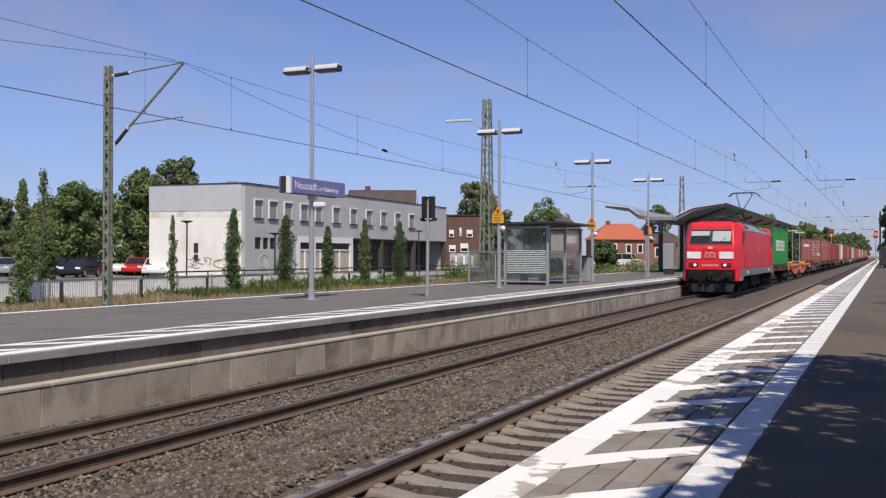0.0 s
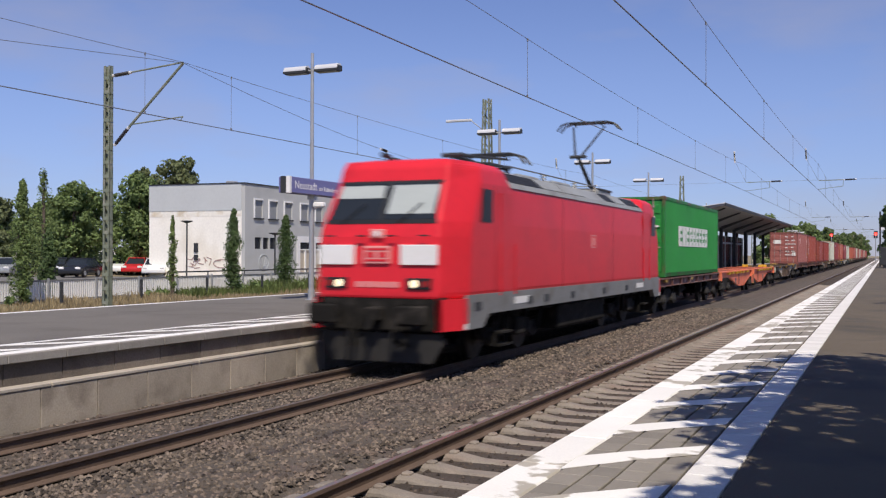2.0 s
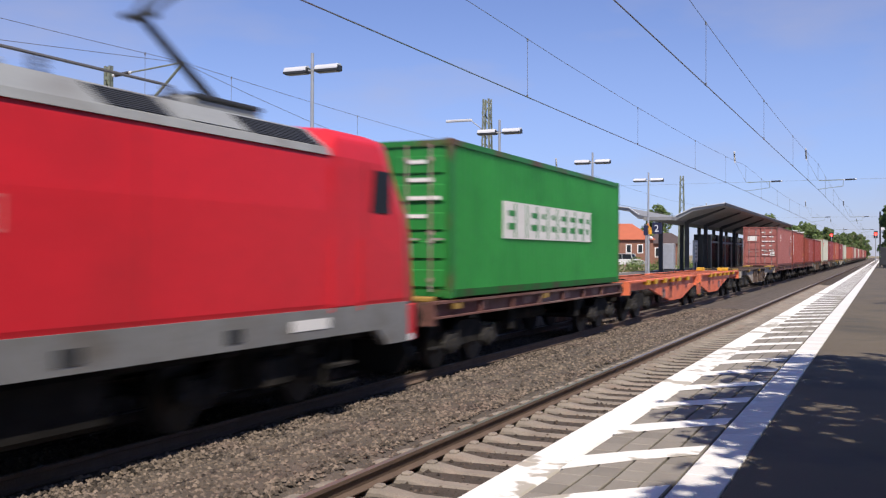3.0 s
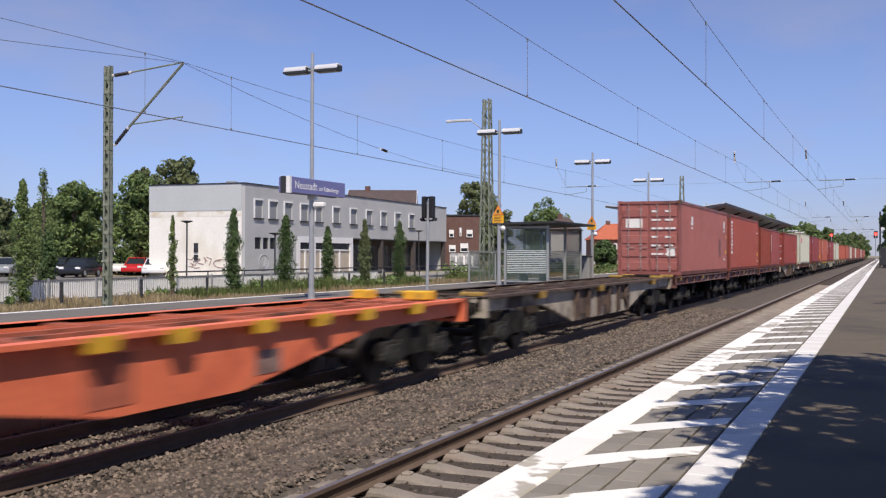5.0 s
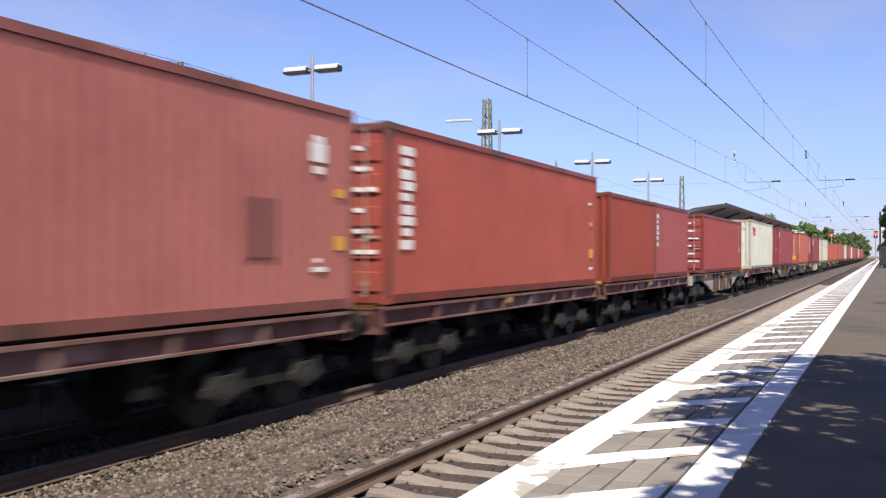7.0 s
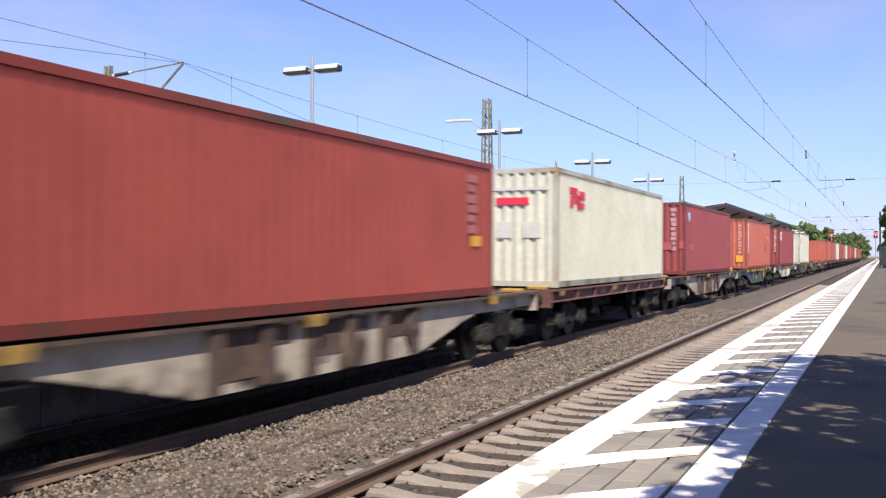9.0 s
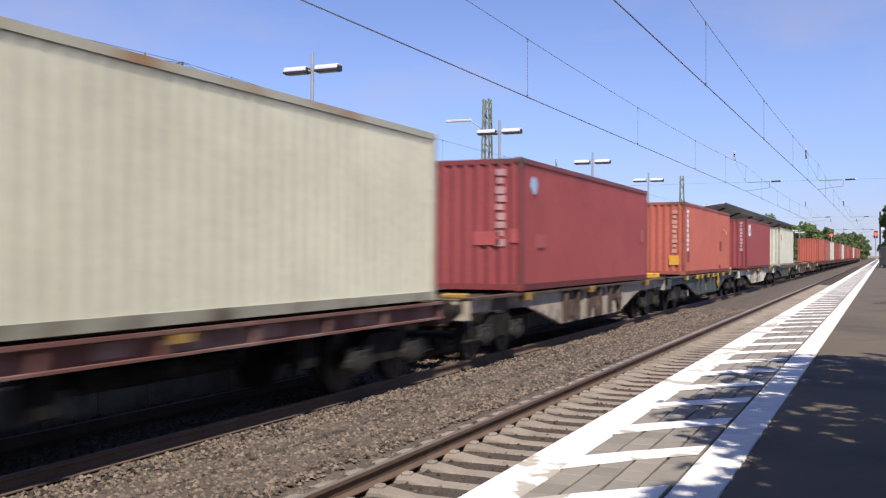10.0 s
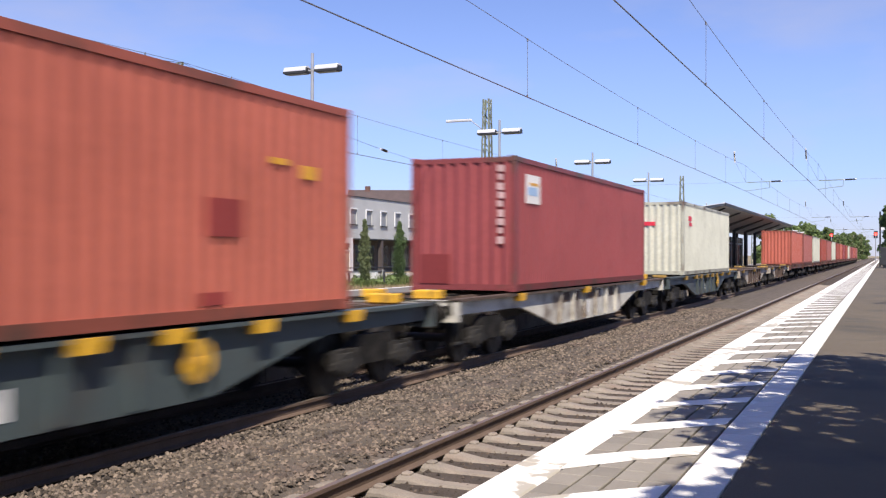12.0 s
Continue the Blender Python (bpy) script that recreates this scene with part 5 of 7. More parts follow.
def build_greenery():
    col = "young columnar trees along the fence"
    for k, (x, y, h, w, m, lab) in enumerate(((-28.3, 25.9, 4.6, 1.05, M_leaf, "dense green columnar young tree by the fence"), (-27.5, 33.12, 3.55, 0.5, M_leaf_l, "sparse light green columnar young tree by the fence"), (-27.5, 37.39, 4.0, 0.98, M_leaf_d, "dense dark green columnar young tree by the fence"), (-27.5, 41.72, 3.85, 1.15, M_leaf_d, "dense dark green columnar young tree by the fence"), (-27.5, 45.84, 3.45, 0.8, M_leaf_d, "slim dark green columnar young tree by the fence"), (-27.5, 49.97, 4.0, 0.85, M_leaf_o, "olive green columnar young tree with a bare tip"), (-27.5, 54.48, 4.0, 1.05, M_leaf_d, "dark green columnar young tree by the fence"))):
        tree(x, y, 0.15, h, w, m, lab, 0.1 if k else 0.06, 0.05, 60 if k != 1 else 34, 110 if k != 1 else 60, 11 + k, "column", col)
    tree(-32.9, 31.2, 0.15, 5.5, 1.3, M_leaf_l, "airy light green young tree in the car park", 0.2, 0.06, 30, 46, 31, "column")
    tree(-30.7, 29.4, 0.15, 2.9, 0.85, M_leaf_d, "dark shrub-like tree beside the catenary mast", 0.05, 0.06, 40, 80, 33, "column")
    far = "mature trees behind the car park"
    for k, (x, y, h, w, m) in enumerate(((-64.5, 56.5, 6.6, 3.6, M_leaf_o), (-61.5, 61.5, 8.0, 5.2, M_leaf), (-66.5, 64.0, 6.8, 5.0, M_leaf), (-58.5, 66.0, 9.2, 5.6, M_leaf), (-60.5, 69.5, 10.0, 4.0, M_leaf_o), (-73.7, 71.0, 7.0, 7.0, M_leaf), (-69.7, 72.8, 7.9, 6.5, M_leaf), (-72.5, 62.5, 6.5, 5.5, M_leaf_d), (-64.0, 73.5, 7.6, 6.0, M_leaf_d), (-80.5, 66.0, 6.4, 7.5, M_leaf), (-56.5, 70.5, 6.4, 4.0, M_leaf_d))):
        tree(x, y, 0.1, h, w, m, "full-crowned deciduous tree behind the car park", 0.1, 0.17, 60, 130, 41 + k, "round", far)
    tree(-88.8, 108.0, 0.1, 15.6, 7.8, M_leaf_o, "tall olive green tree rising behind the grey building", 0.25, 0.3, 60, 110, 61)
    tree(-53.1, 129.6, 0.1, 12.7, 7.2, M_leaf_o, "olive brown tree beside the brick building", 0.12, 0.27, 60, 120, 63)
    tree(-46.2, 119.5, 0.1, 9.4, 5.2, M_leaf_o, "dark green tree beside the brick building", 0.12, 0.25, 46, 110, 64)
    tree(-52.0, 157.5, 0.1, 9.6, 9.3, M_leaf, "dark green broad tree behind the shelter", 0.12, 0.3, 54, 110, 65)
    tree(-53.6, 162.3, 0.1, 12.3, 6.0, M_leaf_l, "thin-crowned greyish tree behind the shelter", 0.35, 0.2, 34, 50, 66)
    tree(-32.4, 122.5, 0.1, 3.8, 3.9, M_leaf_d, "round dark green bush before the brick house", 0.02, 0.2, 40, 110, 67)
    tree(-45.1, 215.5, 0.1, 13.4, 7.0, M_leaf, "grey-green tree behind the canopy", 0.15, 0.35, 40, 80, 68)
    g = np.random.default_rng(5)
    for k in range(24):
        y = 225 + k * 20
        tree(-20.5 + 0.022 * (y - 225) - g.uniform(0, 3), y, -0.4, g.uniform(9.0, 12.0) + max(0, k - 3) * 0.25, g.uniform(6, 9), (M_leaf, M_leaf_d, M_leaf_o, M_leaf)[k % 4], "leafy tree in the far row beside the line", 0.05, 0.42, 40, 90, 80 + k, "round", "far trees along the line")
    for k in range(6):
        tree(1.7 + g.uniform(0, 0.5) + 0.2 * k, 118 + k * 30, 0.7, g.uniform(7, 8.5), 6.0, M_leaf_d, "dark green tree beside the far end of the side platform", 0.1, 0.4, 34, 80, 120 + k, "round", "trees beside the side platform")
    # trees beside the camera, whose shade lies on the side platform
    for k, (x, y, h, w) in enumerate(((2.9, 1.4, 7.6, 5.4), (2.8, 5.4, 7.8, 5.4), (3.0, 8.7, 7.8, 5.3), (2.85, 3.6, 7.2, 4.2), (4.5, 15.2, 8.0, 4.6), (4.6, 27.5, 8.0, 5.2), (3.6, -2.8, 8.0, 6.0), (6.8, 3.4, 8.5, 6.0), (7.2, 8.0, 8.5, 6.0), (6.9, -1.4, 9.0, 6.0), (11.5, 15.0, 9.5, 6.0), (10.2, 21.0, 9.5, 5.4), (12.5, 29.0, 9.5, 6.0), (4.0, -8.0, 9.0, 6.0))):
        tree(x, y, Z_PR, h, w, M_leaf, "leafy platform tree casting dappled shade on the asphalt", 0.3, 0.15, 66, 84, 140 + k, "round", "trees beside the side platform")
    tufts("dry_grass", M_hay, "dry yellow grass on the verge behind the platform", [(-28.6, -22.5, 18, 36, 0.12, 9000), (-28.8, -22.5, 36, 62, 0.12, 9000), (-30, -22.5, 62, 110, 0.12, 12000)], 0.3, 3)
    tufts("green_grass", M_grass, "tall green grass along the fence", [(-28.7, -26.0, 33, 56, 0.12, 9000), (-32, -28, 66, 110, 0.12, 4000)], 0.6, 4)
    bushes("weeds", M_leaf, "low green weeds and brambles along the fence", [(-28.6, -26.5, 38, 56, 0.2, 0.55, 60, 0.33), (-30.5, -29.2, 66, 100, 0.3, 1.0, 40, 0.7), (-28.6, -27.6, 24, 36, 0.2, 0.4, 6, 0.22), (-24, -20, 84, 150, 0.3, 1.2, 60, 0.8)], 6, 0.13)


# ---- railway fittings ----
def lattice_mast(x, y, z0, z1, w0, w1, label, face=0.0):
    ob = thing("catenary_mast", label, "catenary mast", "lattice masts", m=pose(x, y, z0, 0, 0, face))
    H = z1 - z0
    def at(sx, sy, z):
        w = w0 + (w1 - w0) * z / H
        return Vector((sx * w / 2, sy * w / 2 * (0.55 if w0 < 0.5 else 1.0), z))
    for sx in (-1, 1):
        for sy in (-1, 1):
            bm = bmesh.new()
            a, b = at(sx, sy, 0), at(sx, sy, H)
            t = 0.035 if w0 < 0.5 else 0.05
            for dx, dy in ((t, 0.012), (0.012, t)):
                v = [bm.verts.new(p + Vector((-sx * ex, -sy * ey, 0))) for p in (a, b) for ex, ey in ((0, 0), (2 * dx, 0), (2 * dx, 2 * dy), (0, 2 * dy))]
                for q in ((0, 1, 5, 4), (1, 2, 6, 5), (2, 3, 7, 6), (3, 0, 4, 7), (3, 2, 1, 0), (4, 5, 6, 7)):
                    bm.faces.new([v[i] for i in q])
            part("corner_angle", bm, M_mast, ob)
    n = int(H / (0.42 if w0 < 0.5 else 0.8))
    for k in range(n):
        za, zb = H * k / n, H * (k + 1) / n
        bm = bmesh.new()
        for s in (-1, 1):
            if w0 < 0.5:
                p, q = at(-1, s, za + 0.05), at(1, s, za + 0.05)
                box(bm, p.x + 0.02, q.x - 0.02, min(p.y + 0.003 * s, p.y + 0.013 * s), max(p.y + 0.003 * s, p.y + 0.013 * s), za, za + 0.1)
                p = at(s, -1, za)
                box(bm, min(p.x + 0.003 * s, p.x + 0.013 * s), max(p.x + 0.003 * s, p.x + 0.013 * s), p.y + 0.02, -p.y - 0.02, za, za + 0.1)
            else:
                f = 1 if k % 2 else -1
                tube(bm, at(-f, s, za), at(f, s, zb), 0.025, n=5)
                tube(bm, at(s, -f, za), at(s, f, zb), 0.025, n=5)
        part("bracing", bm, M_mast, ob)
    boxpart("foot_block", M_ledge, ob, -w0 * 0.9, w0 * 0.9, -w0 * 0.9, w0 * 0.9, -0.3, 0.08, c=0.03)
    return ob


def insulator(parent, p, q):
    p, q = Vector(p), Vector(q)
    bm = bmesh.new()
    # one turned body: a core with swelling ribs
    d = (q - p).normalized()
    a = d.orthogonal().normalized()
    c = d.cross(a)
    rings = []
    for k in range(17):
        f, rr = k / 16, (0.042, 0.062)[k % 2]
        rings.append([bm.verts.new(p.lerp(q, f) + (a * math.cos(t * math.tau / 8) + c * math.sin(t * math.tau / 8)) * rr) for t in range(8)])
    for u, v in zip(rings, rings[1:]):
        for t in range(8):
            bm.faces.new((u[t], u[(t + 1) % 8], v[(t + 1) % 8], v[t]))
    bm.faces.new(rings[0][::-1])
    bm.faces.new(rings[-1])
    part("insulator", bm, M_ceramic, parent, "dark ribbed insulator")
    for a, b in ((p - d * 0.08, p), (q, q + d * 0.08)):
        bm = bmesh.new()
        tube(bm, a, b, 0.045, n=8)
        part("cap", bm, M_cap, parent, "white insulator cap")


def rod(name, parent, p, q, r, material, n=6):
    bm = bmesh.new()
    tube(bm, p, q, r, n=n)
    return part(name, bm, material, parent)


def cantilever(mast_x, x, y, z_mess, z_wire):
    """Cantilever arm from a mast to the wires at x."""
    ob = thing("catenary_cantilever", "galvanised tubular cantilever arm holding the overhead wires", "cantilever", m=pose(0, y, 0))
    insulator(ob, (mast_x + 0.25, 0, z_mess - 0.2), (mast_x + 0.8, 0, z_mess - 0.16))
    rod("top_tube", ob, (mast_x + 0.8, 0, z_mess - 0.16), (x, 0, z_mess), 0.025, M_mast)
    insulator(ob, (mast_x + 0.3, 0, z_wire - 0.55), (mast_x + 0.75, 0, z_wire - 0.13))
    rod("strut", ob, (mast_x + 0.75, 0, z_wire - 0.13), (x, 0, z_mess - 0.03), 0.04, M_mast)
    rod("registration_arm", ob, (mast_x + 0.95, 0, z_wire + 0.0), (x, 0, z_wire + 0.12), 0.02, M_mast)
    rod("steady_arm", ob, (x, 0, z_wire + 0.12), (x - 0.1, 0, z_wire), 0.012, M_mast)


def overhead_line(x, z_wire, z_mess, y0, y1, supports, drops, label, rise=0.0):
    ob = thing("overhead_line", label, "overhead line", "overhead lines")
    bm = bmesh.new()
    for a, b in zip([(y0, 0.0), (67.0, rise), (y1, rise)], [(67.0, rise), (y1, rise)]):
        tube(bm, (x, a[0], z_wire + a[1]), (x, b[0], z_wire + b[1]), 0.0135, n=5)
    part("contact_wire", bm, M_wire, ob)
    bm = bmesh.new()
    pts = []
    ys = sorted(set([y0, y1] + [s for s in supports if y0 < s < y1]))
    for a, b in zip(ys, ys[1:]):
        for k in range(8):
            f = k / 8
            pts.append(Vector((x, a + (b - a) * f, z_mess - 4 * f * (1 - f) * min(0.45, (b - a) * 0.007))))
    pts.append(Vector((x, y1, z_mess)))
    for a, b in zip(pts, pts[1:]):
        tube(bm, a, b, 0.0075, n=5, caps=False)
    part("messenger_wire", bm, M_wire, ob)
    def mess(y):
        for a, b in zip(pts, pts[1:]):
            if a.y <= y <= b.y:
                return a.z + (b.z - a.z) * (y - a.y) / (b.y - a.y)
        return z_mess
    for y in drops:
        bm = bmesh.new()
        zw = z_wire + rise * min(1.0, (y - y0) / (67.0 - y0))
        tube(bm, (x, y, zw), (x, y, mess(y)), 0.006, n=5)
        tube(bm, (x, y, zw - 0.01), (x, y, zw + 0.06), 0.025, n=5)
        tube(bm, (x, y, mess(y) - 0.06), (x, y, mess(y) + 0.02), 0.022, n=5)
        part("dropper", bm, M_wire, ob)


def headspan(y, x0, x1):
    """Cross wires between masts on both sides, with registration arms over each track."""
    ob = thing("headspan", "cross-span wires with dark insulators over the tracks", "headspan", "cross spans", m=pose(0, y, 0))
    rod("cross_wire", ob, (x0, 0, 6.85), (x1, 0, 6.95), 0.006, M_wire, 5)
    for xt in (X_FAR, X_NEAR, -20.6):
        insulator(ob, (xt - 0.7, 0, 8.3), (xt - 0.74, 0, 8.9))
        rod("wire_clamp", ob, (xt, 0, 6.94), (xt, 0, 8.0), 0.008, M_wire, 5)
        rod("hanger", ob, (xt + 0.02, 0, 6.9), (xt - 0.7, 0, 8.3), 0.009, M_wire, 5)
        insulator(ob, (xt + 1.6, 0, 6.9), (xt + 2.2, 0, 6.92))
        rod("registration_tube", ob, (xt + 0.05, 0, 6.88), (xt + 1.6, 0, 6.9), 0.022, M_mast)
        rod("registration_drop", ob, (xt + 1.5, 0, 6.9), (xt + 1.5, 0, 6.5), 0.016, M_mast)
        rod("steady_arm", ob, (xt + 1.5, 0, 6.5), (xt - 0.02, 0, 6.32), 0.016, M_mast)


def lamp_post(x, y, h, label, sign=0.0):
    ob = thing("platform_lamp", label, "platform lamp", "platform lamps", m=pose(x, y, Z_PL))
    bm = bmesh.new()
    tube(bm, (0, 0, 0), (0, 0, 3.0), 0.075, n=10)
    tube(bm, (0, 0, 3.0), (0, 0, h), 0.06, 0.045, n=10)
    part("pole", bm, M_steel, ob)
    bm = bmesh.new()
    tube(bm, (0, 0, 0), (0, 0, 0.28), 0.1, n=10)
    tube(bm, (0, 0, 0), (0, 0, 0.02), 0.17, n=12)
    part("foot_collar", bm, M_steel, ob)
    for s in (-1, 1):
        a = part("arm", _tube_bm((0, 0, h - 0.5), (0.22 * s, 0, h - 0.46), 0.03), M_steel, ob)
        bm = bmesh.new()
        a0, a1 = min(0.14 * s, 0.86 * s), max(0.14 * s, 0.86 * s)
        arch = [(0.135 * math.cos(math.radians(d)), 0.03 + 0.15 * math.sin(math.radians(d))) for d in range(0, 181, 20)]
        prism(bm, [(-0.135, 0.0)] + [(0.135, 0.0)] + arch, a0, a1)
        bmesh.ops.translate(bm, vec=(0, 0, h - 0.52), verts=bm.verts[:])
        head = part("lamp_head", bm, M_lamp, ob, "pale grey half-round lamp head")
        boxpart("lamp_glass", M_lampglass, head, a0 + 0.03, a1 - 0.03, -0.115, 0.115, h - 0.56, h - 0.522)
        boxpart("rim", M_dark, head, a0 - 0.008, a1 + 0.008, -0.14, -0.137, h - 0.545, h - 0.48)
        boxpart("rim", M_dark, head, max(a0, a1) + 0.001, max(a0, a1) + 0.012, -0.13, 0.13, h - 0.55, h - 0.4)
    if sign:
        warning_sign(ob, sign)
    return ob


def warning_sign(ob, z):
    bm = bmesh.new()
    prism(bm, [(-0.22, z), (0.22, z), (0.0, z + 0.37)], -0.12, -0.1, "y")
    t = part("warning_triangle", bm, M_sign_orange, ob, "orange triangular warning sign")
    bm = bmesh.new()
    prism(bm, [(-0.15, z + 0.04), (0.15, z + 0.04), (0.0, z + 0.29)], -0.126, -0.122, "y")
    part("triangle_face", bm, M_mark_yellow, t)
    bm = bmesh.new()
    box(bm, -0.05, 0.05, -0.132, -0.128, z + 0.08, z + 0.2)
    part("pictogram", bm, M_dark, t)
    p = boxpart("text_plate", M_sign_yellow, ob, -0.22, 0.22, -0.12, -0.1, z - 0.3, z - 0.02, label="yellow text plate with unreadable lines")
    bm = bmesh.new()
    for k in range(4):
        box(bm, -0.17, 0.14 - 0.06 * (k % 2), -0.125, -0.1215, z - 0.09 - 0.06 * k, z - 0.07 - 0.06 * k)
    part("text_bars", bm, M_dark, p)
    bm = bmesh.new()
    bmesh.ops.create_icosphere(bm, subdivisions=2, radius=0.1, matrix=pose(0.17, -0.05, z - 0.5))
    box(bm, 0.0, 0.17, -0.06, -0.03, z - 0.48, z - 0.44)
    part("dome_camera", bm, M_plain_white, ob, "small white dome camera")


def station_sign():
    ob = thing("station_sign", "long blue station name sign with white lettering", "station sign", m=pose(-14.36, 23.1, 0))
    boxpart("panel", M_sign_blue, ob, 0.09, 0.2, -1.35, 1.45, 3.7, 4.12, c=0.01)
    boxpart("panel", M_sign_blue, ob, -0.2, -0.09, -1.35, 1.45, 3.7, 4.12, c=0.01)
    boxpart("end_cap", M_plain_white, ob, 0.085, 0.205, -1.43, -1.352, 3.69, 4.13, label="white sign edge")
    boxpart("end_cap", M_dark, ob, -0.1, 0.083, -1.42, -1.3, 3.69, 4.13)
    boxpart("frame", M_dark, ob, -0.085, 0.085, -1.3, 1.4, 3.72, 4.1)
    boxpart("clamp", M_steel, ob, -0.1, 0.1, -0.1, 0.1, 3.58, 3.69)
    for text, size, y, z in (("Neustadt", 0.3, -1.2, 3.82), ("am Rübenberge", 0.17, 0.02, 3.82)):
        cu = bpy.data.curves.new("lettering", "FONT")
        cu.body, cu.size, cu.extrude = text, size, 0.002
        cu.materials.append(M_plain_white)
        t = new("lettering", cu)
        t.parent = ob
        t.matrix_basis = pose(0.203, y, z, 90, 0, 90)
    bm = bmesh.new()
    soft_box(bm, 0.08, 0.42, -0.1, 0.08, 3.36, 3.5, 0.03)
    tube(bm, (0, 0, 3.25), (0.25, 0, 3.42), 0.025, n=6)
    sp = thing("loudspeaker", "small white loudspeaker on the lamp pole", "loudspeaker", m=pose(-14.36, 23.07, 0))
    part("horn", bm, M_plain_white, sp)


def signal_post():
    ob = thing("platform_signal", "slim pole with a black two-lens signal box", "signal", m=pose(-12.32, 26.22, Z_PL))
    part("pole", _tube_bm((0, 0, 0), (0.03, 0, 2.75), 0.05), M_steel, ob)
    for x in (-0.15, 0.09):
        boxpart("head_case", M_black, ob, x, x + 0.12, -0.1, 0.12, 2.34, 2.98, c=0.015)
    boxpart("head_top", M_black, ob, -0.028, 0.088, -0.08, 0.1, 2.9, 2.97)
    boxpart("back_plate", M_black, ob, -0.028, 0.088, 0.02, 0.1, 2.36, 2.62)
    boxpart("name_plate", M_plain_white, ob, -0.02, 0.08, 0.0, 0.02, 2.64, 2.86, label="pale plate between the signal cases")
    for x in (-0.16, 0.24):
        bm = bmesh.new()
        tube(bm, (x, -0.1, 2.3), (x, 0.08, 2.3), 0.04, 0.05, n=10)
        tube(bm, (x, 0.0, 2.3), (0.03, 0.0, 2.24), 0.02, n=5)
        part("side_lamp", bm, M_black, ob)
    boxpart("bracket", M_black, ob, -0.2, 0.2, -0.03, 0.03, 2.24, 2.28)


def shelter():
    ob = thing("platform_shelter", "glass waiting shelter with a dark flat roof and grey posts", "shelter", m=pose(0, 0, Z_PL))
    x0, x1, y0, y1, H = -14.35, -12.5, 38.2, 42.9, 2.45
    for x in (x0, x1):
        for y in (y0, (y0 + y1) / 2, y1):
            boxpart("post", M_shelter, ob, x - 0.05, x + 0.05, y - 0.05, y + 0.05, 0, H)
    bm = bmesh.new()
    prism(bm, [(x0 - 0.55, H + 0.02), (x1 + 0.5, H + 0.1), (x1 + 0.5, H + 0.18), (x0 - 0.55, H + 0.12)], y0 - 0.5, y1 + 0.6, "y")
    part("roof", bm, M_dark, ob)
    for y in (y0, y1):
        boxpart("rail", M_shelter, ob, x0 + 0.05, x1 - 0.05, y - 0.03, y + 0.03, H - 0.1, H - 0.02)
        boxpart("rail", M_shelter, ob, x0 + 0.05, x1 - 0.05, y - 0.03, y + 0.03, 0.12, 0.18)
        g = boxpart("glass_pane", M_glass, ob, x0 + 0.06, x1 - 0.06, y - 0.006, y + 0.006, 0.19, H - 0.11)
        bm = bmesh.new()
        for k in range(13):
            box(bm, x0 + 0.08, x1 - 0.08, y - 0.011, y - 0.0075, 0.5 + 0.075 * k, 0.535 + 0.075 * k)
        part("frosted_bands", bm, M_frost, g, "frosted horizontal bands")
    for a, b in ((y0, (y0 + y1) / 2), ((y0 + y1) / 2, y1)):
        boxpart("glass_pane", M_glass, ob, x0 - 0.006, x0 + 0.006, a + 0.06, b - 0.06, 0.19, H - 0.11)
        boxpart("rail", M_shelter, ob, x0 - 0.03, x0 + 0.03, a + 0.05, b - 0.05, H - 0.1, H - 0.02)
        boxpart("rail", M_shelter, ob, x0 - 0.03, x0 + 0.03, a + 0.05, b - 0.05, 1.3, 1.36)
    boxpart("glass_pane", M_glass, ob, x1 - 0.006, x1 + 0.006, (y0 + y1) / 2 + 0.06, y1 - 0.06, 0.19, H - 0.11)
    bench = thing("bench", "dark mesh bench inside the glass shelter", "bench", m=pose(-13.9, 40.5, Z_PL))
    boxpart("seat", M_dark, bench, -0.22, 0.22, -1.5, 1.5, 0.42, 0.46)
    for y in (-1.3, 1.3):
        boxpart("leg", M_dark, bench, -0.18, 0.18, y - 0.03, y + 0.03, 0, 0.42)
    bin_ob = thing("litter_bin", "grey steel litter bin beside the shelter", "litter bin", m=pose(-12.75, 44.6, Z_PL))
    boxpart("body", M_steel, bin_ob, -0.25, 0.25, -0.25, 0.25, 0.0, 1.15, c=0.04)
    boxpart("lid", M_dark, bin_ob, -0.27, 0.27, -0.27, 0.27, 1.15, 1.22, c=0.02)
    screen = thing("glass_screen", "low glass windbreak with a grey top rail", "windbreak", m=pose(0, 0, Z_PL))
    for y in (38.4, 41.5, 44.6, 47.7):
        boxpart("post", M_shelter, screen, -16.1, -16.04, y - 0.03, y + 0.03, 0, 1.4)
    boxpart("top_rail", M_shelter, screen, -16.1, -16.04, 38.4, 47.7, 1.34, 1.42)
    for k in range(3):
        boxpart("pane", M_glass, screen, -16.075, -16.065, 38.5 + 3.1 * k, 41.4 + 3.1 * k, 0.1, 1.33)


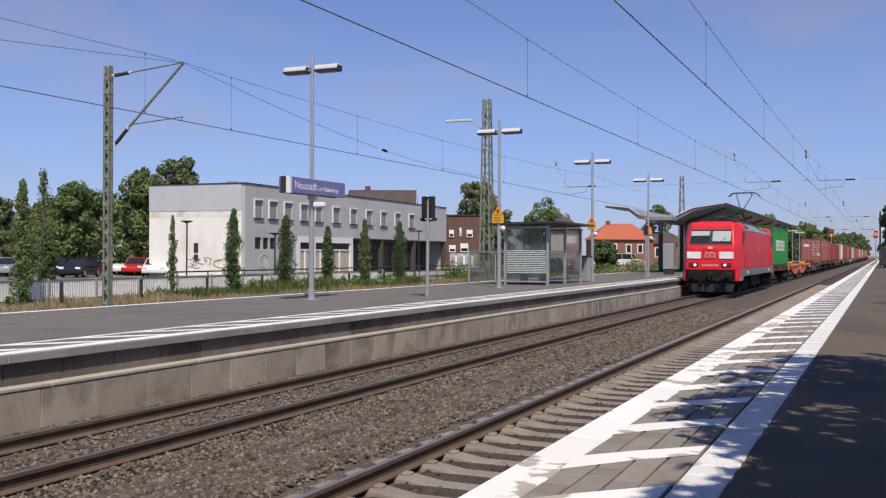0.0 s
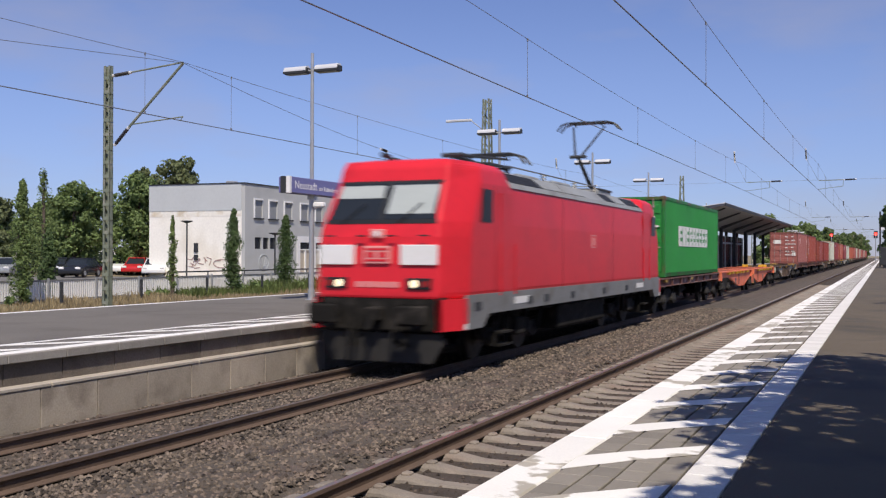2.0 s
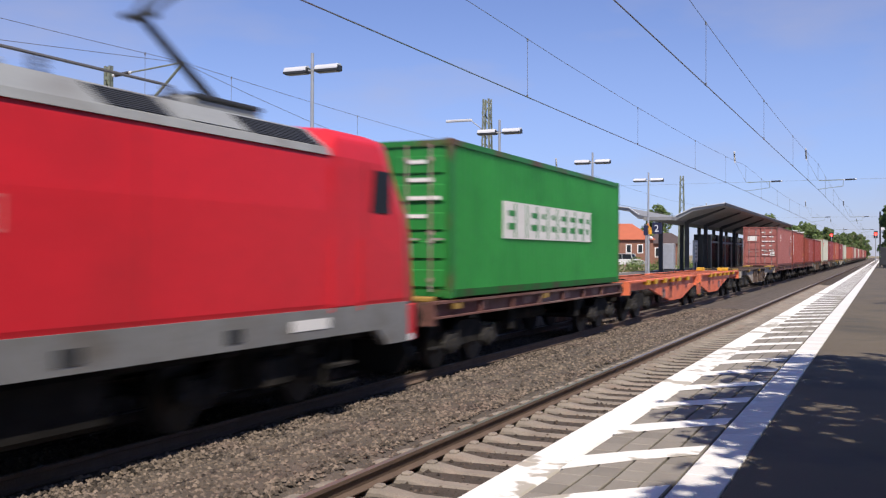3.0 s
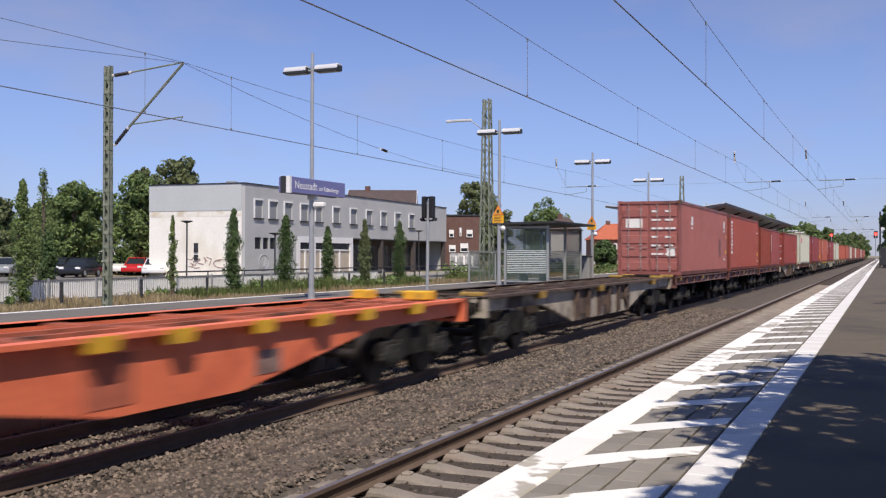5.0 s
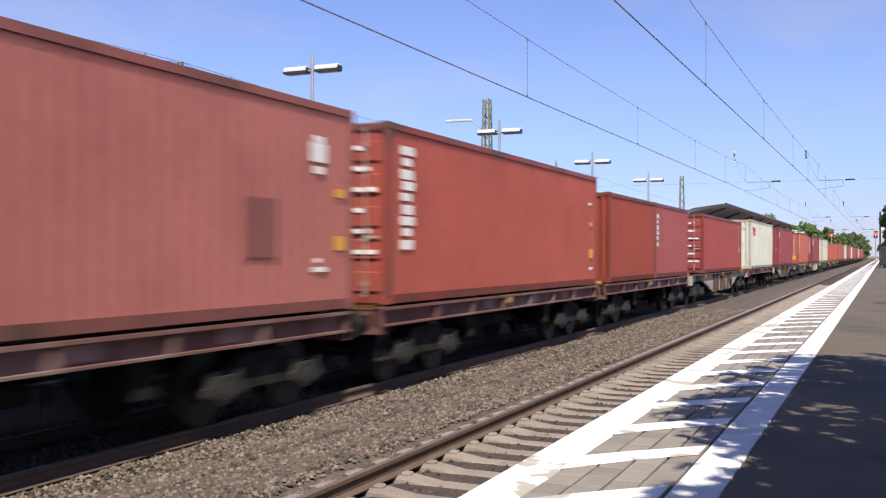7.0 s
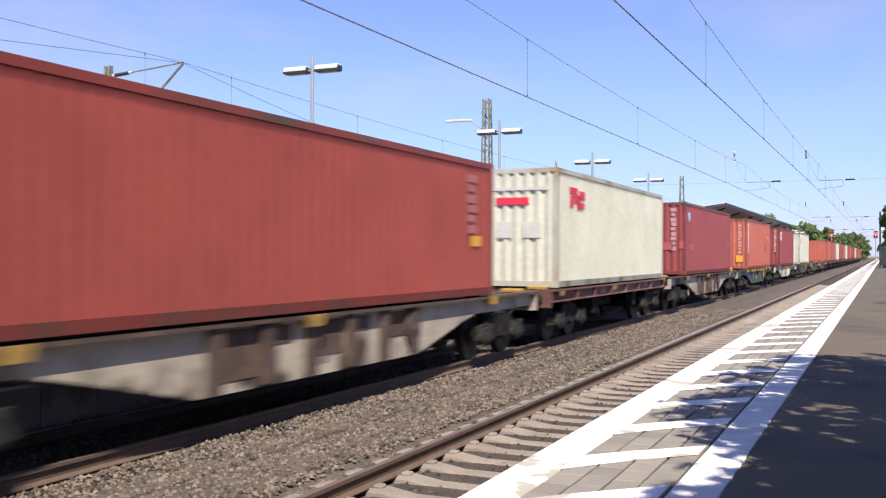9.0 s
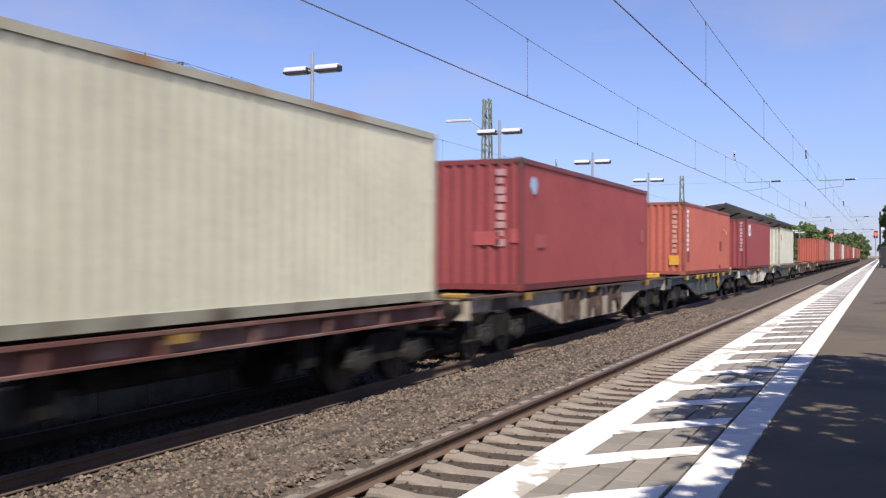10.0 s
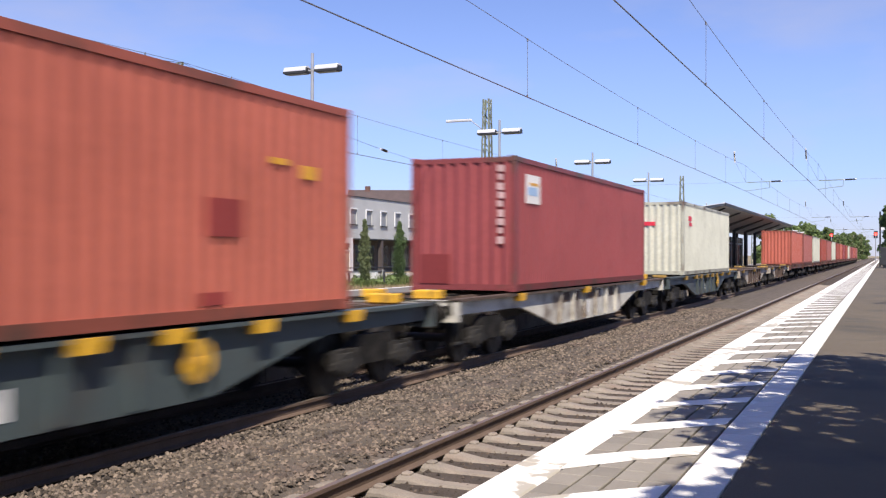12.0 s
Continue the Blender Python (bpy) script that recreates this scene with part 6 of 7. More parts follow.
def canopy():
    ob = thing("platform_canopy", "dark butterfly canopy on steel columns over the island platform", "canopy", m=pose(0, 0, 0))
    bm = bmesh.new()
    prism(bm, [(-13.3, 4.55), (-12.1, 5.17), (-9.97, 5.52), (-9.97, 5.66), (-12.15, 5.36), (-13.35, 4.8)], 69.5, 124, "y")
    part("roof_wing", bm, M_canopy, ob)
    bm = bmesh.new()
    prism(bm, [(-15.3, 4.55), (-16.0, 5.1), (-17.6, 5.35), (-17.6, 5.47), (-15.95, 5.3), (-15.25, 4.8)], 66.5, 124, "y")
    part("roof_wing", bm, M_canopy, ob)
    bm = bmesh.new()
    box(bm, -15.3, -13.3, 68, 124, 4.5, 4.72)
    part("roof_gutter", bm, M_canopy, ob)
    bm = bmesh.new()
    box(bm, -9.99, -9.93, 69.5, 124, 5.5, 5.7)
    part("fascia", bm, M_dark, ob)
    # pale strips added so that the roof edges look sunlit
    boxpart("edge_flashing", M_lamp, ob, -10.06, -9.925, 69.44, 124, 5.701, 5.73, label="pale strip drawn for the lit roof edge")
    for pts in ([(-13.35, 4.8), (-12.15, 5.36), (-9.97, 5.66), (-9.97, 5.71), (-12.17, 5.41), (-13.38, 4.85)], [(-15.25, 4.8), (-15.95, 5.3), (-17.6, 5.47), (-17.6, 5.53), (-15.97, 5.36), (-15.22, 4.86)]):
        bm = bmesh.new()
        prism(bm, pts, 69.4 if pts[0][0] > -14 else 66.4, 69.55 if pts[0][0] > -14 else 66.6, "y")
        part("end_flashing", bm, M_lamp, ob, "pale strip drawn for the lit roof edge")
    for k in range(7):
        y = 72 + 8.2 * k
        for x in (-14.9, -13.0):
            bm = bmesh.new()
            soft_box(bm, x - 0.14, x + 0.14, y - 0.14, y + 0.14, Z_PL, 4.52, 0.02)
            part("column", bm, M_dark, ob)
        bm = bmesh.new()
        prism(bm, [(-13.0, 4.3), (-10.3, 5.4), (-10.3, 5.5), (-13.0, 4.6)], y - 0.06, y + 0.06, "y")
        part("rafter", bm, M_dark, ob)
    kiosk = thing("waiting_room", "dark glazed waiting room under the canopy", "waiting room", m=pose(0, 0, Z_PL))
    boxpart("wall", M_window_dark, kiosk, -14.6, -13.2, 84, 104, 0, 3.0)
    for k in range(6):
        boxpart("mullion", M_steel, kiosk, -13.19, -13.13, 84 + 4 * k - 0.05, 84 + 4 * k + 0.05, 0, 3.0)
    boxpart("band", M_steel, kiosk, -13.185, -13.14, 84, 104, 2.3, 2.45)
    poster = thing("display_case", "white framed timetable case under the canopy", "display case", m=pose(-13.1, 76, Z_PL))
    boxpart("cabinet", M_steel, poster, -0.08, 0.08, -0.7, 0.7, 0.7, 2.4, c=0.02)
    p = boxpart("poster", M_plain_white, poster, 0.082, 0.09, -0.6, 0.6, 0.85, 2.25)
    for z in (1.05, 1.3, 1.65, 1.9):
        boxpart("print_block", M_blind, p, 0.0905, 0.094, -0.45, 0.3, z, z + 0.14)
    for y in (-0.55, 0.55):
        boxpart("leg", M_steel, poster, -0.04, 0.04, y - 0.04, y + 0.04, 0, 0.7)
    num = thing("track_number_sign", "dark blue hanging sign with a white number", "sign", m=pose(-13.06, 62.0, 0))
    boxpart("panel", M_sign_navy, num, -0.3, 0.3, -0.06, 0.06, 3.42, 4.12, c=0.01)
    for x in (-0.25, 0.25):
        part("hanger", _tube_bm((x, 0, 4.1), (x - 1.0, 8.0, 4.62), 0.02), M_dark, num)
    cu = bpy.data.curves.new("numeral", "FONT")
    cu.body, cu.size, cu.extrude = "2", 0.6, 0.002
    cu.materials.append(M_plain_white)
    t = new("numeral", cu)
    t.parent = num
    t.matrix_basis = pose(-0.17, -0.064, 3.56, 90, 0, 0)
    m2 = thing("ticket_machine", "grey ticket machine cabinet on the platform", "ticket machine", m=pose(-12.6, 63.5, Z_PL))
    boxpart("cabinet", M_steel, m2, -0.35, 0.35, -0.3, 0.3, 0.35, 2.0, c=0.03)
    boxpart("plinth", M_dark, m2, -0.3, 0.3, -0.25, 0.25, 0, 0.35)
    post = thing("sign_post", "slim grey sign post on the platform", "post", m=pose(-11.94, 53.77, Z_PL))
    part("pole", _tube_bm((0, 0, 0), (0, 0, 2.9), 0.045), M_steel, post)
    boxpart("plate", M_sign_navy, post, -0.12, 0.12, -0.06, -0.046, 2.35, 2.9)


def fence():
    ob = thing("metal_fence", "galvanised steel fence with upright bars along the car park", "fence")
    x = -29.3
    bm = bmesh.new()
    box(bm, x - 0.012, x + 0.012, 0.0, 0.062, 0.22, 0.98)
    me = mesh_of(bm, M_fence, name="bar")
    for k in range(300):
        p = new("bar", me)
        p.parent = ob
        p.location = (0, 20.5 + 0.115 * k, 0)
    for z in (0.24, 0.98):
        boxpart("rail", M_fence_rail, ob, x - 0.03, x + 0.03, 18, 56, z, z + 0.06)
    for k in range(16):
        boxpart("post", M_steel, ob, x + 0.031, x + 0.1, 18 + 2.5 * k, 18.07 + 2.5 * k, 0.1, 1.1)
    for k in range(9):
        post = thing("marker_post", "short dark marker post in the dry grass", "post", "marker posts", m=pose(-26.6, 22 + 4.1 * k, 0.1))
        part("pole", _tube_bm((0, 0, 0), (0, 0, 0.95), 0.06), M_dark, post)
    rail = thing("handrail", "dark pipe handrail above the low wall", "handrail")
    for z in (0.9, 1.2):
        part("rail", _tube_bm((-30.2, 36, z), (-30.2, 96, z), 0.035), M_dark, rail)
    for k in range(21):
        part("post", _tube_bm((-30.2, 36 + 3 * k, 0.2), (-30.2, 36 + 3 * k, 1.2), 0.03), M_dark, rail)
    bm = bmesh.new()
    box(bm, -30.9, -30.5, 36, 96, 0.0, 0.75)
    setting("retaining_wall", bm, M_pavewall, "low pale concrete wall behind the fence", "wall")


def car(x, y, rz, paintm, label, s=1.0, van=False):
    ob = thing("car", label, "car", "parked cars", m=pose(x, y, 0.24, 0, 0, rz))
    L, W, H = 4.3 * s, 0.88, (1.45 if not van else 2.0)
    belt = 0.9 if not van else 1.1
    bm = bmesh.new()
    prism(bm, [(0.02, 0.28), (L, 0.28), (L, 0.6), (L * 0.985, belt), (L * 0.27, belt + 0.03), (L * 0.05, belt - 0.14), (0.0, 0.6)], -W, W)
    bmesh.ops.bevel(bm, geom=bm.edges[:], offset=0.09, segments=3, profile=0.6, affect="EDGES")
    part("body", bm, paintm, ob, smooth=True)
    # glasshouse narrowing towards the roof, with a painted roof panel and pillars
    base = [(L * 0.25, belt - 0.04), (L * (0.97 if van else 0.93), belt - 0.04)]
    top = [(L * (0.33 if van else 0.42), H - 0.06), (L * (0.94 if van else 0.8), H - 0.06)]
    def frustum(bm, grow, z_lift, cut=None):
        v = []
        for (a, b), w, dz in ((base, W - 0.07 + grow, 0.0), (top, W - 0.24 + grow, z_lift)):
            v.append([bm.verts.new(p) for p in ((-w, a[0] - grow, a[1] + dz), (w, a[0] - grow, a[1] + dz), (w, b[0] + grow, b[1] + dz), (-w, b[0] + grow, b[1] + dz))])
        for k in range(4):
            bm.faces.new((v[0][k], v[0][(k + 1) % 4], v[1][(k + 1) % 4], v[1][k]))
        bm.faces.new(v[1])
        bm.faces.new(v[0][::-1])
    bm = bmesh.new()
    frustum(bm, 0.0, 0.0)
    part("windows", bm, M_window_dark, ob, "dark car windows")
    bm = bmesh.new()
    soft_box(bm, -W + 0.2, W - 0.2, top[0][0] - 0.05, top[1][0] + 0.06, H - 0.08, H, 0.03)
    part("roof_panel", bm, paintm, ob)
    for sx in (-1, 1):
        for f in (0.0, 0.5, 1.0):
            p = Vector((sx * (W - 0.07), base[0][0] + (base[1][0] - base[0][0]) * f, base[0][1]))
            q = Vector((sx * (W - 0.24), top[0][0] + (top[1][0] - top[0][0]) * f, top[0][1]))
            part("pillar", _tube_bm(p, q, 0.035, 5), paintm, ob)
    for yy in (L * 0.18, L * 0.8):
        for sx in (-1, 1):
            bm = bmesh.new()
            tube(bm, (sx * (W - 0.16), yy, 0.32), (sx * (W + 0.01), yy, 0.32), 0.32, n=14)
            w = part("wheel", bm, M_black, ob)
            bm = bmesh.new()
            tube(bm, (sx * (W + 0.01), yy, 0.32), (sx * (W + 0.02), yy, 0.32), 0.2, n=10)
            part("rim", bm, M_steel, w)
    for sx in (-1, 1):
        boxpart("headlight", M_plain_white, ob, sx * 0.62 - 0.18, sx * 0.62 + 0.18, -0.02, 0.12, 0.62, 0.78, c=0.03)
    return ob


def grey_building():
    """Long two-storey grey building; local x runs along its long front, y into it."""
    ang = math.degrees(math.atan2(101.61 - 60.47, -45.36 + 43.44))
    ob = thing("flat_roofed_building", "long grey two-storey flat-roofed building with white end wall", "building", m=pose(-43.44, 60.47, 0.1, 0, 0, ang))
    L, D, H = 41.2, 8.7, 7.2
    # front wall as piers and bands, with openings that go through
    wins = [(1.16, 2.45), (3.24, 4.6), (5.53, 6.9), (8.1, 9.5), (10.6, 11.95), (13.74, 15.2), (17.1, 18.55), (20.36, 21.8), (23.6, 25.1), (26.91, 28.45), (30.45, 32.0)]
    lows = [(1.34, 2.3), (2.5, 3.35), (3.52, 4.35)]
    def wall(name, material, x0, x1, z0, z1, t0=0.0, t1=0.3):
        return boxpart(name, material, ob, x0, x1, t0, t1, z0, z1)
    wall("wall", M_facade, 0, L, 6.17, H)
    wall("wall", M_facade, 0, L, 3.4, 4.68)
    xs = [0] + [v for w in wins for v in w] + [L]
    for a, b in zip(xs[0::2], xs[1::2]):
        wall("wall", M_facade, a, b, 4.68, 6.17)
    wall("wall", M_facade, 0, 7.6, 3.2, 3.4)
    wall("wall", M_facade, 0, 7.6, -0.2, 2.32)
    xl = [0] + [v for w in lows for v in w] + [7.6]
    for a, b in zip(xl[0::2], xl[1::2]):
        wall("wall", M_facade, a, b, 2.32, 3.2)
    for a, b in wins:
        w = boxpart("window", M_blindgrey, ob, a, b, 0.1, 0.14, 4.68, 6.17, label="window with a closed grey blind")
        boxpart("frame", M_plain_white, w, a, a + 0.14, -0.06, 0.1, 4.68, 6.17)
        boxpart("frame", M_plain_white, w, a + 0.14, b, -0.06, 0.1, 6.05, 6.17)
        boxpart("sill", M_dark, w, a, b + 0.05, -0.12, 0.1, 4.58, 4.68)
    for a, b in lows:
        boxpart("window", M_window_dark, ob, a, b, 0.12, 0.16, 2.32, 3.2, label="small dark ground floor window")
    # shop front with white frame, then the recessed dark ground floor
    boxpart("shopfront_header", M_plain_white, ob, 7.6, 17.7, -0.05, 0.25, 2.9, 3.395)
    for x in (7.6, 10.2, 12.9, 17.2):
        boxpart("shopfront_post", M_plain_white, ob, x, x + 0.55, -0.04, 0.25, -0.2, 2.9)
    for k, (a, b) in enumerate(((8.05, 10.2), (10.65, 12.9), (13.35, 17.2))):
        boxpart("shop_door", M_tan, ob, a, b, 0.1, 0.16, -0.2, 2.25, label="tan shop door panel")
        boxpart("door_light", M_window_dark, ob, a, b, 0.1, 0.16, 2.35, 3.12)
        boxpart("transom", M_plain_white, ob, a, b, 0.02, 0.2, 2.25, 2.35)
        boxpart("mullion", M_plain_white, ob, (a + b) / 2 - 0.1, (a + b) / 2 + 0.1, 0.02, 0.2, -0.2, 2.25)
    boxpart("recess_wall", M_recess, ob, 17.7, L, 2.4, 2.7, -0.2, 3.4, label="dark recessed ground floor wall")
    boxpart("recess_soffit", M_dark, ob, 17.7, L, 0.0, 2.4, 3.3, 3.398)
    for k in range(7):
        boxpart("recess_window", M_window_dark, ob, 18.5 + 3.2 * k, 20.8 + 3.2 * k, 2.34, 2.4, 0.5, 2.8)
    for x in (24.0, 32.0, 40.6):
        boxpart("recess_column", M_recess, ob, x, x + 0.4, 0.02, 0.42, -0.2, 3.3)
    # end wall: white render below, grey cladding above; back and roof
    boxpart("end_wall", M_render, ob, -0.02, 0.28, 0.301, D, -0.2, 5.2, label="white rendered end wall with stains")
    boxpart("end_cladding", M_cladding, ob, -0.06, 0.28, 0.301, D, 5.2, H, label="grey end wall cladding")
    boxpart("end_cladding", M_cladding, ob, L - 0.3, L - 0.001, 0.301, D, -0.2, H)
    boxpart("back_wall", M_facade, ob, 0.28, L - 0.3, D - 0.3, D, -0.2, H)
    boxpart("roof", M_dark, ob, -0.1, L + 0.05, -0.06, D + 0.05, H, H + 0.08)
    boxpart("roof_vent", M_steel, ob, 3.2, 3.9, 3.2, 3.9, H + 0.25, H + 0.5, c=0.05)
    boxpart("roof_vent_base", M_dark, ob, 3.3, 3.8, 3.3, 3.8, H + 0.08, H + 0.25)
    boxpart("service_box", M_dark, ob, -0.1, -0.02, 4.15, 4.5, 2.05, 2.75, label="dark wall slot window")
    boxpart("service_box", M_dark, ob, -0.1, -0.02, 4.15, 4.5, 1.45, 1.85)
    boxpart("stain_course", M_stain, ob, -0.032, -0.021, 0.32, D, 4.75, 5.2, label="stained course under the cladding")
    # scribbled wall paint as plain strokes
    bm = bmesh.new()
    g = np.random.default_rng(9)
    for k in range(16):
        y = 2.6 + 2.4 * g.uniform()
        z = 0.75 + 0.8 * g.uniform()
        a = g.uniform(0, math.pi)
        tube(bm, (-0.03, y, z), (-0.03, y + 0.5 * math.cos(a), z + 0.4 * math.sin(a)), 0.035, n=4)
    for k in range(18):
        a = k * math.tau / 18
        tube(bm, (-0.03, 2.0 + 0.75 * math.cos(a), 1.2 + 0.32 * math.sin(a)), (-0.03, 2.0 + 0.75 * math.cos(a + 0.35), 1.2 + 0.32 * math.sin(a + 0.35)), 0.035, n=4)
    part("scribble", bm, M_scribble, ob, "red-brown scribbled strokes")
    bm = bmesh.new()
    for k in range(18):
        a = k * math.tau / 18
        tube(bm, (2.6 + 0.7 * math.cos(a), -0.01, 1.3 + 0.6 * math.sin(a)), (2.6 + 0.7 * math.cos(a + 0.35), -0.01, 1.3 + 0.6 * math.sin(a + 0.35)), 0.04, n=4)
        if k % 3 == 0:
            tube(bm, (2.6, -0.01, 0.9), (2.6 + 0.5 * math.cos(a), -0.01, 1.3 + 0.45 * math.sin(a)), 0.03, n=4)
    part("scribble", bm, M_cladding, ob)


def brick_building():
    ob = thing("brick_building", "brown brick two-storey building with painted lower wall", "building", m=pose(-45.64, 102.3, 0.1, 0, 0, 24.2))
    W = 3.9
    boxpart("wall", M_brick, ob, -1.5, W, 0, 9, -0.2, 6.35)
    boxpart("roof", M_dark, ob, -1.6, W + 0.1, -0.1, 9.1, 6.35, 6.5)
    boxpart("painted_band", M_graffiti, ob, 0.4, W + 0.004, -0.02, -0.002, -0.2, 2.1, label="grey and white painted lower wall")
    for x, z, w, h in ((0.3, 3.9, 0.55, 0.85), (2.3, 3.9, 0.7, 0.85), (1.5, 4.0, 0.22, 1.0), (0.3, 2.2, 0.75, 0.8), (1.6, 2.2, 0.9, 1.0)):
        w_ = boxpart("window", M_plain_white, ob, x, x + w, -0.12, -0.001, z, z + h, label="white framed window")
        boxpart("pane", M_window_dark, w_, x + 0.08, x + w - 0.08, -0.125, -0.1205, z + 0.08, z + h * 0.45)
    for k in range(7):
        boxpart("painted_stroke", M_plain_white if k % 2 else M_blindgrey, ob, 0.55 + 0.46 * k, 0.75 + 0.46 * k, -0.03, -0.021, 0.1 + 0.25 * (k % 3), 1.7 + 0.1 * (k % 2))


def pitched_house(x, y, rz, w, d, eaves, ridge, wallm, roofm, label, windows=(), gable=False):
    ob = thing("house", label, "house", m=pose(x, y, 0.1, 0, 0, rz))
    boxpart("wall", wallm, ob, 0, w, 0, d, -0.2, eaves)
    bm = bmesh.new()
    i = min(w, d) * 0.32 if not gable else -0.4
    e = [Vector(p) for p in ((-0.4, -0.4, eaves), (w + 0.4, -0.4, eaves), (w + 0.4, d + 0.4, eaves), (-0.4, d + 0.4, eaves))]
    r = [Vector((i, d / 2, ridge)), Vector((w - i, d / 2, ridge))]
    v = [bm.verts.new(p) for p in e + r]
    for f in ((0, 1, 5, 4), (1, 2, 5), (2, 3, 4, 5), (3, 0, 4), (0, 3, 2, 1)):
        bm.faces.new([v[k] for k in f])
    part("roof", bm, roofm, ob)
    if gable:
        for a in (-0.2, w - 0.1):
            bm = bmesh.new()
            prism(bm, [(0.0, eaves - 0.2), (d / 2, ridge - 0.35), (d, eaves - 0.2)], a, a + 0.3)
            part("gable_wall", bm, wallm, ob)
        for a in (-0.45, w + 0.41):
            for q in (-0.4, d + 0.4):
                bm = bmesh.new()
                prism(bm, [(q, eaves - 0.25), (q, eaves + 0.02), (d / 2, ridge + 0.02), (d / 2, ridge - 0.3)], a, a + 0.04)
                part("barge_board", bm, M_plain_white, ob, "white barge board")
        i = w * 0.22
    boxpart("chimney", M_brick, ob, i, i + 0.7, d / 2 - 0.4, d / 2 + 0.3, ridge - 0.8, ridge + 0.5)
    for a, z, ww, hh in windows:
        f = boxpart("window", M_plain_white, ob, a, a + ww, -0.06, -0.001, z, z + hh, label="white framed window")
        boxpart("pane", M_window_dark, f, a + 0.15, a + ww - 0.15, -0.066, -0.061, z + 0.15, z + hh - 0.15)
    return ob


def car_park_lamp(x, y, h):
    ob = thing("car_park_lamp", "slim dark lamp post in the car park", "street lamp", "car park lamps", m=pose(x, y, 0.15))
    part("pole", _tube_bm((0, 0, 0), (0, 0, h), 0.05), M_dark, ob)
    bm = bmesh.new()
    tube(bm, (0, 0, h), (0, 0, h + 0.1), 0.12, 0.38, n=12)
    tube(bm, (0, 0, h + 0.1), (0, 0, h + 0.14), 0.38, n=12)
    part("head", bm, M_dark, ob)


def far_signal(x, y, z, label):
    ob = thing("line_signal", label, "signal", "line signals", m=pose(x, y, 0))
    part("mast", _tube_bm((0, 0, 0), (0, 0, z), 0.08), M_steel, ob)
    boxpart("head", M_black, ob, -0.35, 0.35, 0.0, 0.2, z - 0.8, z + 0.6, c=0.04)
    bm = bmesh.new()
    tube(bm, (0, -0.03, z), (0, 0.0, z), 0.3, n=14)
    part("lens", bm, M_redlamp, ob, "glowing red signal lens")


M_lamp = mat("lamp_head_aluminium", (0.66, 0.67, 0.68), 0.4, 0.2, var=0.06, bump=0)
M_lampglass = mat("lamp_diffuser", (0.07, 0.07, 0.072), 0.3, var=0.05, bump=0)
M_sign_blue = mat("sign_blue_enamel", (0.17, 0.172, 0.38), 0.35, var=0.08, scale=2, bump=0)
M_sign_navy = mat("sign_navy_enamel", (0.02, 0.022, 0.06), 0.4, var=0.08, bump=0)
M_sign_orange = mat("sign_orange", (0.75, 0.2, 0.03), 0.5, var=0.08, bump=0)
M_sign_yellow = mat("sign_yellow", (0.85, 0.42, 0.02), 0.5, var=0.06, bump=0)
M_shelter = mat("shelter_grey_steel", (0.34, 0.36, 0.36), 0.5, 0.3, var=0.1, bump=0)
M_glass = glass("shelter_glass", (0.1, 0.15, 0.145), 0.3)
M_frost = mat("frosted_film", (0.55, 0.6, 0.6), 0.7, var=0.08, bump=0)
M_canopy = mat("canopy_sheet_metal", (0.27, 0.275, 0.28), 0.6, 0.2, var=0.12, bump=0.05)
M_fence = mat("pale_fence_paint", (0.75, 0.75, 0.73), 0.6, var=0.1, scale=3, bump=0.05)
M_fence_rail = mat("grey_fence_rail", (0.16, 0.165, 0.17), 0.6, var=0.1, bump=0.05)
M_pavewall = mat("pale_wall_concrete", (0.5, 0.49, 0.46), 0.85, var=0.14, bump=0.2)
M_facade = mat("facade_grey_paint", (0.455, 0.465, 0.465), 0.85, var=0.07, scale=0.5, fine=12, bump=0.08, tint=(0.41, 0.42, 0.42), spots=0.35)
M_cladding = mat("cladding_grey_sheet", (0.5, 0.525, 0.535), 0.7, var=0.05, scale=0.5, fine=6, bump=0.05)
M_render = mat("white_render_stained", (0.86, 0.835, 0.77), 0.9, var=0.08, scale=0.35, fine=6, bump=0.1, tint=(0.76, 0.72, 0.63), spots=0.3)
M_stain = mat("stained_render_course", (0.8, 0.77, 0.7), 0.9, var=0.1, scale=0.4, fine=5, bump=0.1, tint=(0.55, 0.46, 0.33), spots=0.8)
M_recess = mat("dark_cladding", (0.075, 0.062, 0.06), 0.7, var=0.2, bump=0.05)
M_blindgrey = mat("grey_roller_blind", (0.27, 0.28, 0.29), 0.6, var=0.07, bump=0)
M_tan = mat("tan_panel", (0.48, 0.42, 0.34), 0.6, var=0.1, bump=0)
M_scribble = mat("scribble_paint", (0.34, 0.22, 0.2), 0.8, var=0.2, bump=0)
M_brick = mat("brown_brick", (0.13, 0.072, 0.06), 0.9, var=0.2, scale=1.5, fine=14, bump=0.3, tint=(0.12, 0.062, 0.052), spots=2)
M_brick_o = mat("orange_brown_brick", (0.24, 0.12, 0.085), 0.9, var=0.2, scale=1.5, fine=14, bump=0.3)
M_rooftile = mat("orange_roof_tile", (0.42, 0.115, 0.06), 0.85, var=0.15, scale=1.2, fine=9, bump=0.3)
M_rooftile_d = mat("brown_roof_tile", (0.078, 0.056, 0.054), 0.85, var=0.2, scale=1.2, fine=9, bump=0.3)
M_graffiti = mat("patchy_wall_paint", (0.3, 0.31, 0.33), 0.85, var=0.3, scale=1.5, bump=0.1, tint=(0.5, 0.5, 0.5), spots=1.5)
M_car_black = mat("black_car_paint", (0.02, 0.022, 0.028), 0.2, var=0.08, bump=0)
